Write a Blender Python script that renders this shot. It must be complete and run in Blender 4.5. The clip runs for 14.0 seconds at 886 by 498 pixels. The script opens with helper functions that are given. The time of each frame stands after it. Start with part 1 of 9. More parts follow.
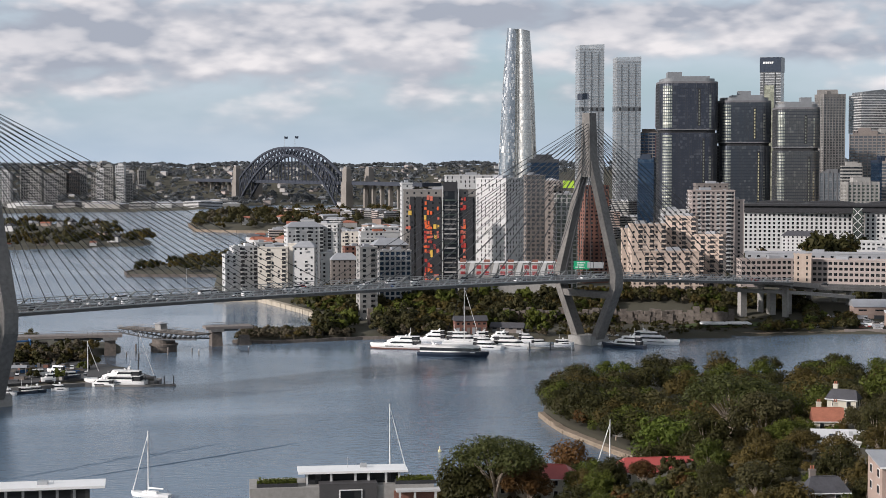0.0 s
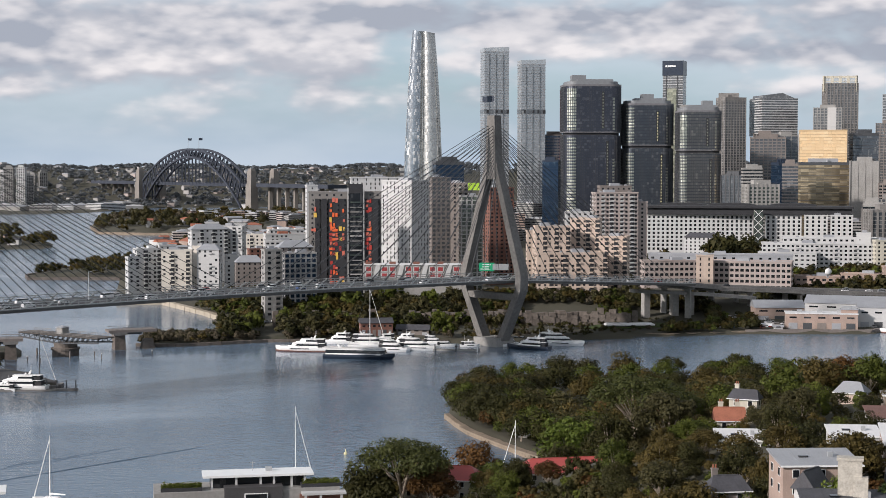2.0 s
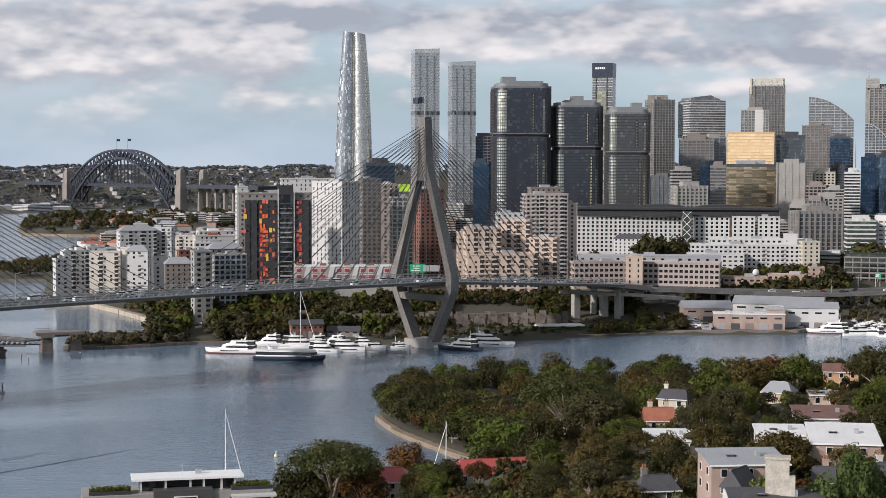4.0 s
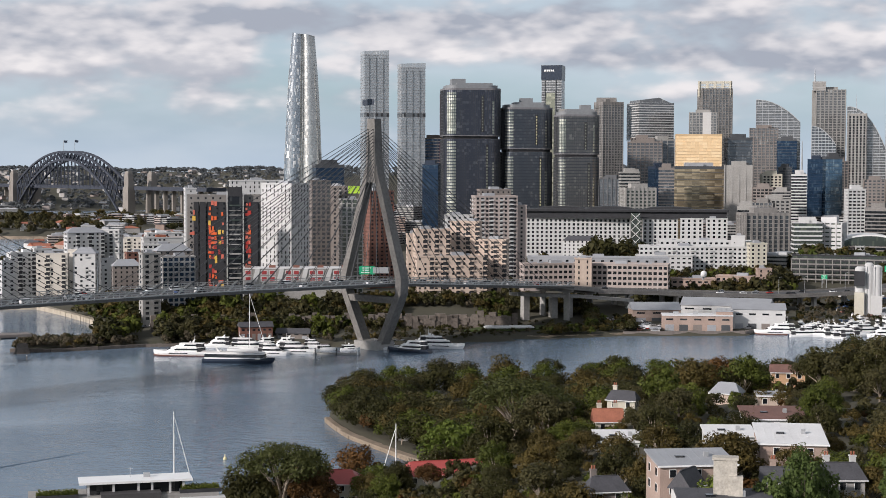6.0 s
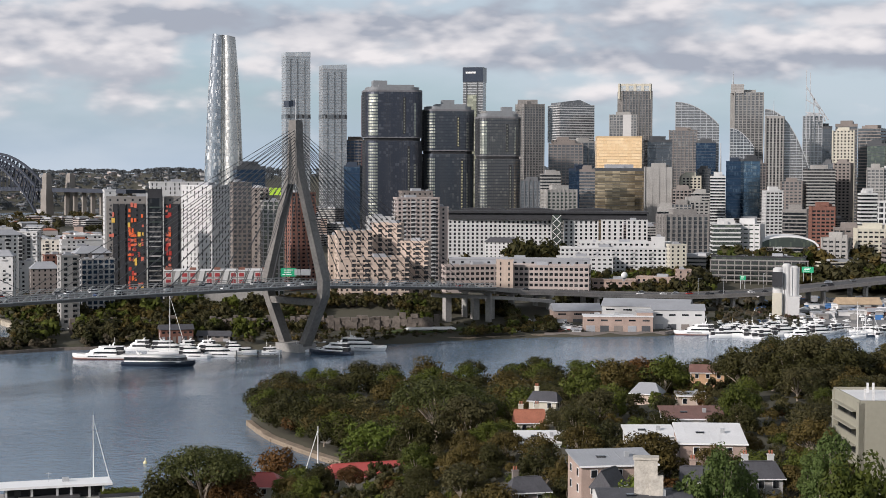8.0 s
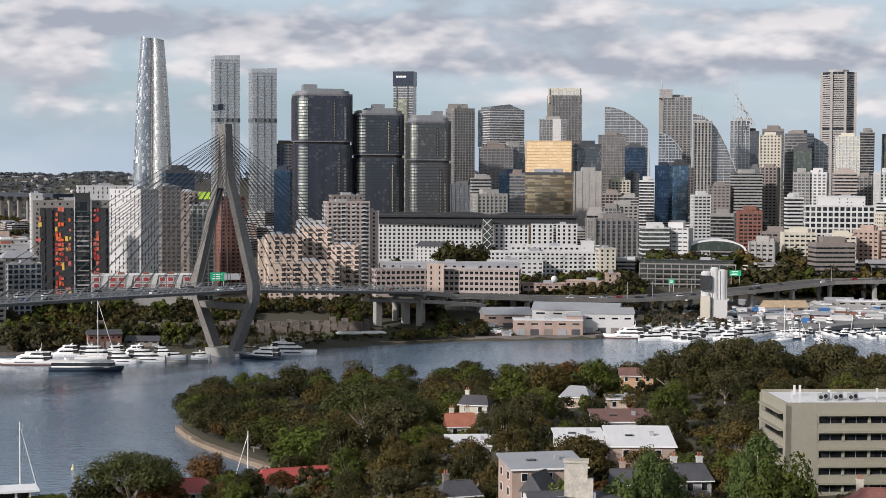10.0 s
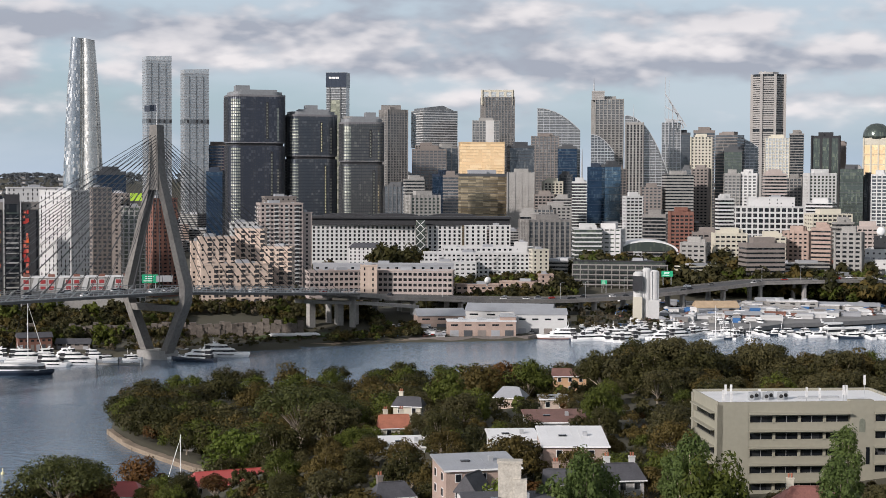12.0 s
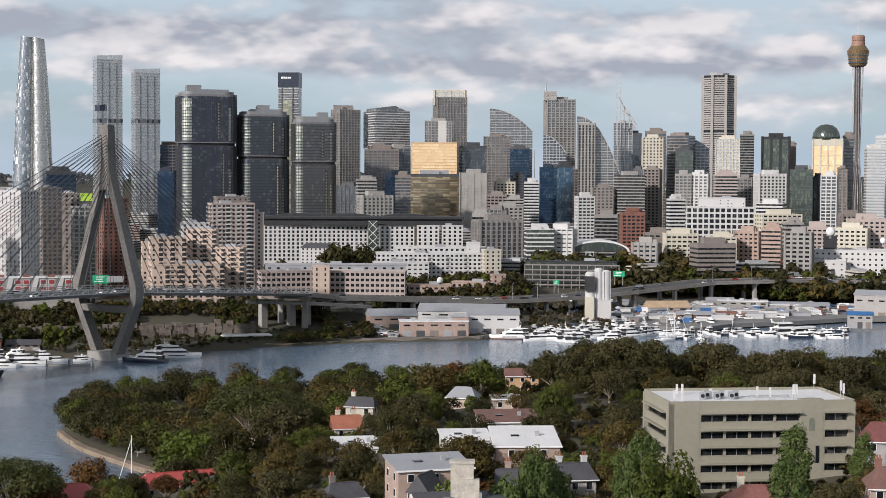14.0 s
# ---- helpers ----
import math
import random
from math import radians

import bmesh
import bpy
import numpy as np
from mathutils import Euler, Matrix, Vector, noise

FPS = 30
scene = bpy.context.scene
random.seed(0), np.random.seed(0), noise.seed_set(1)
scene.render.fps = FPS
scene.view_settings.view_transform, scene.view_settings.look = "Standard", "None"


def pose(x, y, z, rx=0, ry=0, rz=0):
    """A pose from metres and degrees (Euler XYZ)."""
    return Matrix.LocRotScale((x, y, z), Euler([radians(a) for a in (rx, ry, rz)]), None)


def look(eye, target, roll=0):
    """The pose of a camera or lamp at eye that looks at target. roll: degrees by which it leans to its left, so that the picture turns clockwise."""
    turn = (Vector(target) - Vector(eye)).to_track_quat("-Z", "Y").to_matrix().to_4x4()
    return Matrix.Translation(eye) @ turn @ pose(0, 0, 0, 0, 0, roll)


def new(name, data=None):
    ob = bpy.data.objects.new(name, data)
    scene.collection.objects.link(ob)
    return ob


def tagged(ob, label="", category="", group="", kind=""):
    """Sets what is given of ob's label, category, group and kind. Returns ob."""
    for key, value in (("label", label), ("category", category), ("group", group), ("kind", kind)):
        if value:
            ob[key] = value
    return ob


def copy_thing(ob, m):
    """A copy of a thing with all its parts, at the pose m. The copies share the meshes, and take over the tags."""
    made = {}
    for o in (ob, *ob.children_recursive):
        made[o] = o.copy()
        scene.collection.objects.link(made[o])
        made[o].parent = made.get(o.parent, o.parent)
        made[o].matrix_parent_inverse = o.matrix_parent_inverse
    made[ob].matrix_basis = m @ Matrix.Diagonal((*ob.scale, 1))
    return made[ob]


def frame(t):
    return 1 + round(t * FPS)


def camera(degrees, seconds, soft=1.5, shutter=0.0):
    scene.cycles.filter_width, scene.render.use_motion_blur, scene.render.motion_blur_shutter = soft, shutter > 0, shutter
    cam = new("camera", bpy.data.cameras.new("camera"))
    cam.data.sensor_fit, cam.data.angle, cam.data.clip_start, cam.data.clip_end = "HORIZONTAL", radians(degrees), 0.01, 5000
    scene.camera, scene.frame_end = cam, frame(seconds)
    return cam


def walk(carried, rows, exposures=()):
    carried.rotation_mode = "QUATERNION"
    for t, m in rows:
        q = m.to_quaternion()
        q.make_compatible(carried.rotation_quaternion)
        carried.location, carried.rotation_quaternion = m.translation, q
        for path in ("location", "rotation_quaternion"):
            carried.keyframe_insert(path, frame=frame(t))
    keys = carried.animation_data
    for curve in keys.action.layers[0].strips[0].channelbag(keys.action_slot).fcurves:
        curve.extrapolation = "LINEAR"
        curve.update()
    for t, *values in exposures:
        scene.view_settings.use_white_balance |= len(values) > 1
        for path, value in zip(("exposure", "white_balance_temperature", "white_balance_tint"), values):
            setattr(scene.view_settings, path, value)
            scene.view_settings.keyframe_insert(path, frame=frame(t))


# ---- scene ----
# The camera hovers at one place, 95 m above the water, and pans from the bridge to the city.
EYE = 95.0
cam = camera(30.64, 14.0, soft=0.8)
PAN = [
    (0.0, -0.000, -3.020, 0.000),
    (0.5, -1.077, -3.027, -0.032),
    (1.0, -2.164, -3.018, -0.063),
    (1.5, -3.212, -2.988, -0.088),
    (2.0, -3.345, -2.943, -0.066),
    (2.5, -3.593, -2.946, -0.060),
    (3.0, -4.113, -2.936, -0.072),
    (3.5, -4.870, -2.906, -0.107),
    (3.7, -5.277, -2.901, -0.122),
    (5.8, -7.382, -2.823, -0.193),
    (6.0, -7.584, -2.818, -0.196),
    (6.5, -8.214, -2.808, -0.199),
    (7.0, -8.936, -2.803, -0.229),
    (7.5, -9.645, -2.780, -0.217),
    (8.0, -10.353, -2.746, -0.221),
    (8.2, -10.630, -2.716, -0.233),
    (10.3, -13.146, -2.584, -0.271),
    (10.5, -13.367, -2.578, -0.270),
    (11.0, -13.967, -2.553, -0.283),
    (11.5, -14.573, -2.553, -0.271),
    (12.0, -15.176, -2.534, -0.257),
    (12.5, -15.797, -2.515, -0.288),
    (13.0, -16.386, -2.514, -0.300),
    (13.5, -16.865, -2.503, -0.321),
    (14.0, -16.860, -2.517, -0.312),
]
walk(cam, [(t, pose(0, 0, EYE, 90 + pitch, roll, yaw)) for t, yaw, pitch, roll in PAN], [(0.0, 0.07, 6450, 14.5), (14.0, 0.04, 6450, 14.5)])

# ---- sky, sun ----
SUN_AZ, SUN_EL = 242.0, 24.0      # degrees clockwise from +y, and above the horizon
world = bpy.data.worlds.new("world")
scene.world = world
world.use_nodes = True
wn, wl = world.node_tree.nodes, world.node_tree.links
wn.clear()


def wnode(kind, **kw):
    n = wn.new(kind)
    for k, v in kw.items():
        n.inputs[k].default_value = v
    return n


def wmath(op, a, b=None, clamp=False):
    n = wn.new("ShaderNodeMath")
    n.operation, n.use_clamp = op, clamp
    for i, v in enumerate((a, b)):
        if v is None:
            continue
        if isinstance(v, (int, float)):
            n.inputs[i].default_value = v
        else:
            wl.new(v, n.inputs[i])
    return n.outputs[0]


def wmix(fac, a, b):
    n = wn.new("ShaderNodeMix")
    n.data_type = "RGBA"
    for sock, v in ((n.inputs["Factor"], fac), (n.inputs[6], a), (n.inputs[7], b)):
        if isinstance(v, (int, float)):
            sock.default_value = v
        elif isinstance(v, tuple):
            sock.default_value = (*v, 1)
        else:
            wl.new(v, sock)
    return n.outputs[2]


def wramp(v, lo, hi):
    n = wn.new("ShaderNodeMapRange")
    n.interpolation_type = "SMOOTHSTEP"
    n.inputs["From Min"].default_value, n.inputs["From Max"].default_value = lo, hi
    wl.new(v, n.inputs["Value"])
    return n.outputs[0]


coord = wn.new("ShaderNodeTexCoord")
sky = wn.new("ShaderNodeTexSky")
sky.sky_type, sky.sun_disc = "NISHITA", False
sky.sun_elevation, sky.sun_rotation = radians(SUN_EL), radians(SUN_AZ)
sky.air_density, sky.dust_density, sky.ozone_density = 1.0, 1.5, 1.0
sep = wn.new("ShaderNodeSeparateXYZ")
wl.new(coord.outputs["Generated"], sep.inputs[0])


def cloud_noise(lift, scale, detail, offset):
    m = wn.new("ShaderNodeMapping")
    m.inputs["Location"].default_value = (offset[0], offset[1], offset[2] + lift)
    m.inputs["Scale"].default_value = (1.0, 1.0, 3.0)
    wl.new(coord.outputs["Generated"], m.inputs[0])
    n = wnode("ShaderNodeTexNoise", Scale=scale, Detail=detail, Roughness=0.56, Distortion=0.0)
    wl.new(m.outputs[0], n.inputs["Vector"])
    return n.outputs[0]


def puffs(lift, scale, offset):
    m = wn.new("ShaderNodeMapping")
    m.inputs["Location"].default_value = (offset[0], offset[1], offset[2] + lift)
    m.inputs["Scale"].default_value = (1.0, 1.0, 2.2)
    wl.new(coord.outputs["Generated"], m.inputs[0])
    v = wn.new("ShaderNodeTexVoronoi")
    v.feature = "SMOOTH_F1"
    v.inputs["Scale"].default_value, v.inputs["Detail"].default_value = scale, 3.0
    v.inputs["Roughness"].default_value, v.inputs["Smoothness"].default_value = 0.55, 0.6
    wl.new(m.outputs[0], v.inputs["Vector"])
    return v.outputs["Distance"]


# Banks of stratocumulus: bearing and height in degrees, half widths, cover, and how sunlit they are.
BANKS = [
    (-12.5, 4.4, 4.2, 0.9, 0.22, -0.55), (-9.1, 4.9, 0.9, 0.5, 0.05, 0.55), (-6.0, 4.9, 2.6, 0.7, 0.16, -0.05), (-7.0, 3.4, 2.6, 0.55, 0.14, 0.40),
    (-13.0, 2.7, 3.5, 0.45, 0.12, 0.15), (-1.2, 3.6, 2.2, 0.45, 0.12, 0.40), (1.0, 5.2, 4.5, 0.7, 0.20, -0.45), (3.6, 3.0, 1.6, 0.4, -0.14, 0.0),
    (9.0, 5.1, 6.0, 0.7, 0.22, -0.40), (7.2, 4.1, 1.8, 0.4, 0.12, 0.60), (10.9, 4.4, 1.6, 0.4, 0.10, 0.55), (2.2, 4.0, 1.6, 0.5, -0.16, 0.0),
    (17.0, 3.9, 5.5, 0.45, 0.18, -0.45), (15.3, 3.2, 1.5, 0.35, -0.12, 0.35), (19.8, 6.1, 0.9, 0.5, 0.05, 0.65), (23.6, 4.5, 1.6, 0.4, 0.10, 0.60),
    (26.5, 4.1, 5.0, 0.5, 0.16, -0.30), (24.0, 5.6, 4.0, 0.5, 0.14, -0.25), (30.0, 2.6, 3.0, 0.45, 0.14, 0.40), (30.5, 3.5, 2.4, 0.3, -0.14, 0.0),
]
bearing = wmath("MULTIPLY", wmath("ARCTAN2", sep.outputs[0], sep.outputs[1]), 57.296)
rise_ = wmath("MULTIPLY", wmath("ARCSINE", sep.outputs[2]), 57.296)
bank_cover, bank_light = None, None
for b_, r_, wb_, wr_, cover_, light_ in BANKS:
    u_ = wmath("DIVIDE", wmath("SUBTRACT", bearing, b_), wb_)
    v_ = wmath("DIVIDE", wmath("SUBTRACT", rise_, r_), wr_)
    lump = wmath("EXPONENT", wmath("MULTIPLY", wmath("ADD", wmath("MULTIPLY", u_, u_), wmath("MULTIPLY", v_, v_)), -1.0))
    c_, l_ = wmath("MULTIPLY", lump, cover_), wmath("MULTIPLY", lump, light_)
    bank_cover = c_ if bank_cover is None else wmath("ADD", bank_cover, c_)
    bank_light = l_ if bank_light is None else wmath("ADD", bank_light, l_)

SEED = (5.3, 2.4, 0.9)
n_here = wmath("SUBTRACT", cloud_noise(0.0, 5.5, 9.0, SEED), wmath("MULTIPLY", wmath("SUBTRACT", puffs(0.0, 15.0, SEED), 0.42), 0.34))
n_above = wmath("SUBTRACT", cloud_noise(0.026, 5.5, 6.0, SEED), wmath("MULTIPLY", wmath("SUBTRACT", puffs(0.026, 15.0, SEED), 0.42), 0.34))
sheet = cloud_noise(0.0, 4.0, 5.0, (1.7, 6.2, 4.0))
height = wramp(sep.outputs[2], 0.022, 0.085)
cover = wmath("ADD", wmath("ADD", n_here, bank_cover), wmath("MULTIPLY", height, 0.20))
density = wramp(cover, 0.345, 0.60)
veil = wmath("MULTIPLY", wramp(wmath("ADD", sheet, wmath("MULTIPLY", height, 0.12)), 0.38, 0.64), 0.62)
lit = wmath("ADD", wmath("MULTIPLY", wramp(wmath("SUBTRACT", n_here, n_above), -0.12, 0.20), 0.95), wmath("MULTIPLY", bank_light, 0.75), True)
sky_dim = wn.new("ShaderNodeVectorMath")
sky_dim.operation = "SCALE"
sky_dim.inputs[3].default_value = 0.11
wl.new(sky.outputs[0], sky_dim.inputs[0])
blue = wmix(0.62, sky_dim.outputs[0], (0.38, 0.555, 0.67))
hazy = wmix(wramp(sep.outputs[2], -0.01, 0.055), (0.44, 0.545, 0.65), blue)
veiled = wmix(veil, hazy, (0.56, 0.64, 0.70))
cloud = wmix(lit, (0.375, 0.415, 0.475), (0.82, 0.805, 0.795))
final = wmix(wmath("MULTIPLY", density, wramp(sep.outputs[2], 0.008, 0.045)), veiled, cloud)
bg = wn.new("ShaderNodeBackground")
wl.new(final, bg.inputs["Color"])
toward = wn.new("ShaderNodeVectorMath")        # the sky is brighter round the sun's quarter
toward.operation = "DOT_PRODUCT"
toward.inputs[1].default_value = (math.sin(radians(SUN_AZ)), math.cos(radians(SUN_AZ)), 0)
wl.new(coord.outputs["Generated"], toward.inputs[0])
glow = wmath("MULTIPLY", wramp(toward.outputs["Value"], 0.2, 1.0), 0.55)
zenith = wmath("MULTIPLY", wramp(sep.outputs[2], 0.15, 0.7), -0.42)
wl.new(wmath("ADD", wmath("ADD", zenith, glow), 1.0), bg.inputs["Strength"])
wout = wn.new("ShaderNodeOutputWorld")
wl.new(bg.outputs[0], wout.inputs["Surface"])

sun = new("sun", bpy.data.lights.new("sun", "SUN"))
sun.data.energy, sun.data.angle, sun.data.color = 4.2, radians(3), (1.0, 0.94, 0.87)
a_, e_ = radians(SUN_AZ), radians(SUN_EL)
sun.matrix_world = look((math.sin(a_) * math.cos(e_), math.cos(a_) * math.cos(e_), math.sin(e_)), (0, 0, 0))
scene.view_settings.exposure = 0.0

# ---- materials ----
def mat(name, base, rough=0.7, metal=0.0, vary=0.25, scale=0.3, fine=3.0, bump=0.15, each=0.0, spec=0.5):
    """A surface with blotches and grain at two scales, in metres, and a small difference from piece to piece."""
    m = bpy.data.materials.new(name)
    m.use_nodes = True
    nt = m.node_tree
    p = nt.nodes["Principled BSDF"]
    tc = nt.nodes.new("ShaderNodeTexCoord")
    big, small = nt.nodes.new("ShaderNodeTexNoise"), nt.nodes.new("ShaderNodeTexNoise")
    big.inputs["Scale"].default_value, small.inputs["Scale"].default_value = scale, fine
    big.inputs["Detail"].default_value, small.inputs["Detail"].default_value = 4, 5
    for n in (big, small):
        nt.links.new(tc.outputs["Object"], n.inputs["Vector"])
    add = nt.nodes.new("ShaderNodeMath")
    add.operation = "ADD"
    nt.links.new(big.outputs[0], add.inputs[0])
    nt.links.new(small.outputs[0], add.inputs[1])
    info = nt.nodes.new("ShaderNodeObjectInfo")
    mul = nt.nodes.new("ShaderNodeMath")
    mul.operation = "MULTIPLY_ADD"
    nt.links.new(info.outputs["Random"], mul.inputs[0])
    mul.inputs[1].default_value = each
    nt.links.new(add.outputs[0], mul.inputs[2])
    rng = nt.nodes.new("ShaderNodeMapRange")
    rng.inputs["From Min"].default_value, rng.inputs["From Max"].default_value = 0.6, 1.4 + each
    nt.links.new(mul.outputs[0], rng.inputs["Value"])
    mix = nt.nodes.new("ShaderNodeMix")
    mix.data_type = "RGBA"
    mix.inputs[6].default_value = (*[c * (1 - vary) for c in base], 1)
    mix.inputs[7].default_value = (*[min(1, c * (1 + vary)) for c in base], 1)
    nt.links.new(rng.outputs[0], mix.inputs["Factor"])
    nt.links.new(mix.outputs[2], p.inputs["Base Color"])
    p.inputs["Roughness"].default_value, p.inputs["Metallic"].default_value = rough, metal
    p.inputs["Specular IOR Level"].default_value = spec
    if bump:
        b = nt.nodes.new("ShaderNodeBump")
        b.inputs["Strength"].default_value, b.inputs["Distance"].default_value = bump, 0.1
        nt.links.new(small.outputs[0], b.inputs["Height"])
        nt.links.new(b.outputs[0], p.inputs["Normal"])
    return m


def glazing(name, dark, light, cell=(1.5, 1.5, 3.8), share=0.35, rough=0.12, metal=0.55):
    """Coated facade glass: panes differ by blinds, lit rooms and slightly different tilt."""
    m = bpy.data.materials.new(name)
    m.use_nodes = True
    nt = m.node_tree
    p = nt.nodes["Principled BSDF"]
    tc = nt.nodes.new("ShaderNodeTexCoord")
    snap = nt.nodes.new("ShaderNodeVectorMath")
    snap.operation = "SNAP"
    snap.inputs[1].default_value = cell
    nt.links.new(tc.outputs["Object"], snap.inputs[0])
    info = nt.nodes.new("ShaderNodeObjectInfo")
    white = nt.nodes.new("ShaderNodeTexWhiteNoise")
    white.noise_dimensions = "4D"
    nt.links.new(snap.outputs[0], white.inputs["Vector"])
    nt.links.new(info.outputs["Random"], white.inputs["W"])
    cloud = nt.nodes.new("ShaderNodeTexNoise")
    cloud.inputs["Scale"].default_value, cloud.inputs["Detail"].default_value = 0.05, 3
    nt.links.new(tc.outputs["Object"], cloud.inputs["Vector"])
    mul = nt.nodes.new("ShaderNodeMath")
    mul.operation = "MULTIPLY"
    nt.links.new(white.outputs[0], mul.inputs[0])
    nt.links.new(cloud.outputs[0], mul.inputs[1])
    rng = nt.nodes.new("ShaderNodeMapRange")
    rng.inputs["From Min"].default_value, rng.inputs["From Max"].default_value = 0.5 * (1 - share), 0.62
    nt.links.new(mul.outputs[0], rng.inputs["Value"])
    mix = nt.nodes.new("ShaderNodeMix")
    mix.data_type = "RGBA"
    mix.inputs[6].default_value, mix.inputs[7].default_value = (*dark, 1), (*light, 1)
    nt.links.new(rng.outputs[0], mix.inputs["Factor"])
    nt.links.new(mix.outputs[2], p.inputs["Base Color"])
    p.inputs["Metallic"].default_value = metal
    rr = nt.nodes.new("ShaderNodeMath")
    rr.operation = "MULTIPLY_ADD"
    nt.links.new(white.outputs[0], rr.inputs[0])
    rr.inputs[1].default_value, rr.inputs[2].default_value = 0.12, rough
    nt.links.new(rr.outputs[0], p.inputs["Roughness"])
    b = nt.nodes.new("ShaderNodeBump")
    b.inputs["Strength"].default_value, b.inputs["Distance"].default_value = 0.35, 1.2
    nt.links.new(cloud.outputs[0], b.inputs["Height"])
    nt.links.new(b.outputs[0], p.inputs["Normal"])
    return m


def leafy(name, dark, light):
    m = bpy.data.materials.new(name)
    m.use_nodes = True
    nt = m.node_tree
    p = nt.nodes["Principled BSDF"]
    geo, info = nt.nodes.new("ShaderNodeNewGeometry"), nt.nodes.new("ShaderNodeObjectInfo")
    add = nt.nodes.new("ShaderNodeMath")
    add.operation = "MULTIPLY_ADD"
    nt.links.new(info.outputs["Random"], add.inputs[0])
    add.inputs[1].default_value = 0.5
    half = nt.nodes.new("ShaderNodeMath")
    half.operation = "MULTIPLY"
    half.inputs[1].default_value = 0.5
    nt.links.new(geo.outputs["Random Per Island"], half.inputs[0])
    nt.links.new(half.outputs[0], add.inputs[2])
    mix = nt.nodes.new("ShaderNodeMix")
    mix.data_type = "RGBA"
    mix.inputs[6].default_value, mix.inputs[7].default_value = (*dark, 1), (*light, 1)
    nt.links.new(add.outputs[0], mix.inputs["Factor"])
    nt.links.new(mix.outputs[2], p.inputs["Base Color"])
    p.inputs["Roughness"].default_value = 0.55
    p.inputs["Specular IOR Level"].default_value = 0.12
    tr = nt.nodes.new("ShaderNodeBsdfTranslucent")
    nt.links.new(mix.outputs[2], tr.inputs[0])
    ms = nt.nodes.new("ShaderNodeMixShader")
    ms.inputs[0].default_value = 0.25
    nt.links.new(p.outputs[0], ms.inputs[1])
    nt.links.new(tr.outputs[0], ms.inputs[2])
    nt.links.new(ms.outputs[0], nt.nodes["Material Output"].inputs[0])
    return m


concrete = mat("pale concrete", (0.28, 0.272, 0.258), 0.85, vary=0.25, scale=0.08, fine=0.8)
concrete_dark = mat("weathered concrete", (0.20, 0.19, 0.18), 0.85, vary=0.35, scale=0.12, fine=0.9)
white_wall = mat("white render", (0.49, 0.49, 0.485), 0.7, vary=0.10, scale=0.06, fine=0.7, each=0.3)
cream_wall = mat("cream render", (0.50, 0.47, 0.39), 0.75, vary=0.10, scale=0.1, fine=1.0)
office_cream = mat("pale cream render", (0.265, 0.253, 0.200), 0.75, vary=0.10, scale=0.1, fine=1.0)
band_grey = mat("grey spandrel", (0.19, 0.20, 0.21), 0.5, vary=0.15)
grey_wall = mat("grey render", (0.33, 0.32, 0.31), 0.75, vary=0.15, scale=0.06, fine=0.7)
brown_wall = mat("brown masonry", (0.19, 0.165, 0.15), 0.8, vary=0.2, scale=0.08, fine=0.7)
peach_wall = mat("peach render", (0.50, 0.40, 0.33), 0.8, vary=0.12, scale=0.07, fine=0.7)
pink_wall = mat("pinkish masonry", (0.37, 0.315, 0.29), 0.8, vary=0.13, scale=0.07, fine=0.7)
brick_wall = mat("salmon brick", (0.35, 0.262, 0.22), 0.85, vary=0.25, scale=0.25, fine=4.0)
brick_red = mat("dark red brick", (0.19, 0.088, 0.065), 0.85, vary=0.25, scale=0.2, fine=3.0)
steel_dark = mat("grey painted steel", (0.060, 0.064, 0.070), 0.55, vary=0.2, scale=0.1, fine=1.0)
steel_light = mat("galvanised steel", (0.45, 0.46, 0.47), 0.45, 0.5, vary=0.15)
white_paint = mat("white gloss paint", (0.80, 0.80, 0.79), 0.3, vary=0.05)
navy_paint = mat("navy gloss paint", (0.02, 0.03, 0.05), 0.3, vary=0.2)
red_paint = mat("red paint", (0.42, 0.04, 0.03), 0.5, vary=0.2)
orange_paint = mat("orange panel", (0.75, 0.13, 0.035), 0.55, vary=0.2)
yellow_paint = mat("yellow panel", (0.70, 0.45, 0.08), 0.55, vary=0.2)
blue_paint = mat("blue paint", (0.03, 0.12, 0.30), 0.5, vary=0.25)
green_sign = mat("green road sign", (0.01, 0.33, 0.16), 0.4, vary=0.1)
# Black for roofs, and for strips that stand in for shade.
black_roof_shade = mat("dark roof and shade sheet", (0.030, 0.031, 0.035), 0.9, vary=0.3)
grey_roof = mat("grey metal roof", (0.33, 0.34, 0.36), 0.5, 0.2, vary=0.15, scale=0.2)
white_roof = mat("white metal roof", (0.66, 0.66, 0.66), 0.5, vary=0.12, scale=0.15)
red_roof = mat("faded red metal roof", (0.38, 0.070, 0.062), 0.5, vary=0.18, scale=0.3)
tile_roof = mat("terracotta tile roof", (0.31, 0.115, 0.07), 0.8, vary=0.25, scale=0.6)
slate_roof = mat("dark slate roof", (0.06, 0.06, 0.068), 0.7, vary=0.35, scale=0.5)
brown_roof = mat("rust brown roof", (0.16, 0.085, 0.07), 0.75, vary=0.3, scale=0.4)
asphalt = mat("asphalt", (0.06, 0.06, 0.062), 0.85, vary=0.2, scale=0.05, fine=2.0)
paint_line = mat("road paint", (0.6, 0.6, 0.58), 0.7, vary=0.15)
sandstone = mat("sandstone", (0.24, 0.19, 0.14), 0.9, vary=0.35, scale=0.2, fine=1.2, bump=0.5)
rock_dark = mat("dark rock", (0.13, 0.11, 0.095), 0.9, vary=0.45, scale=0.12, fine=0.8, bump=0.6)
bark = mat("pale bark", (0.30, 0.25, 0.20), 0.9, vary=0.3, scale=0.8, fine=4)
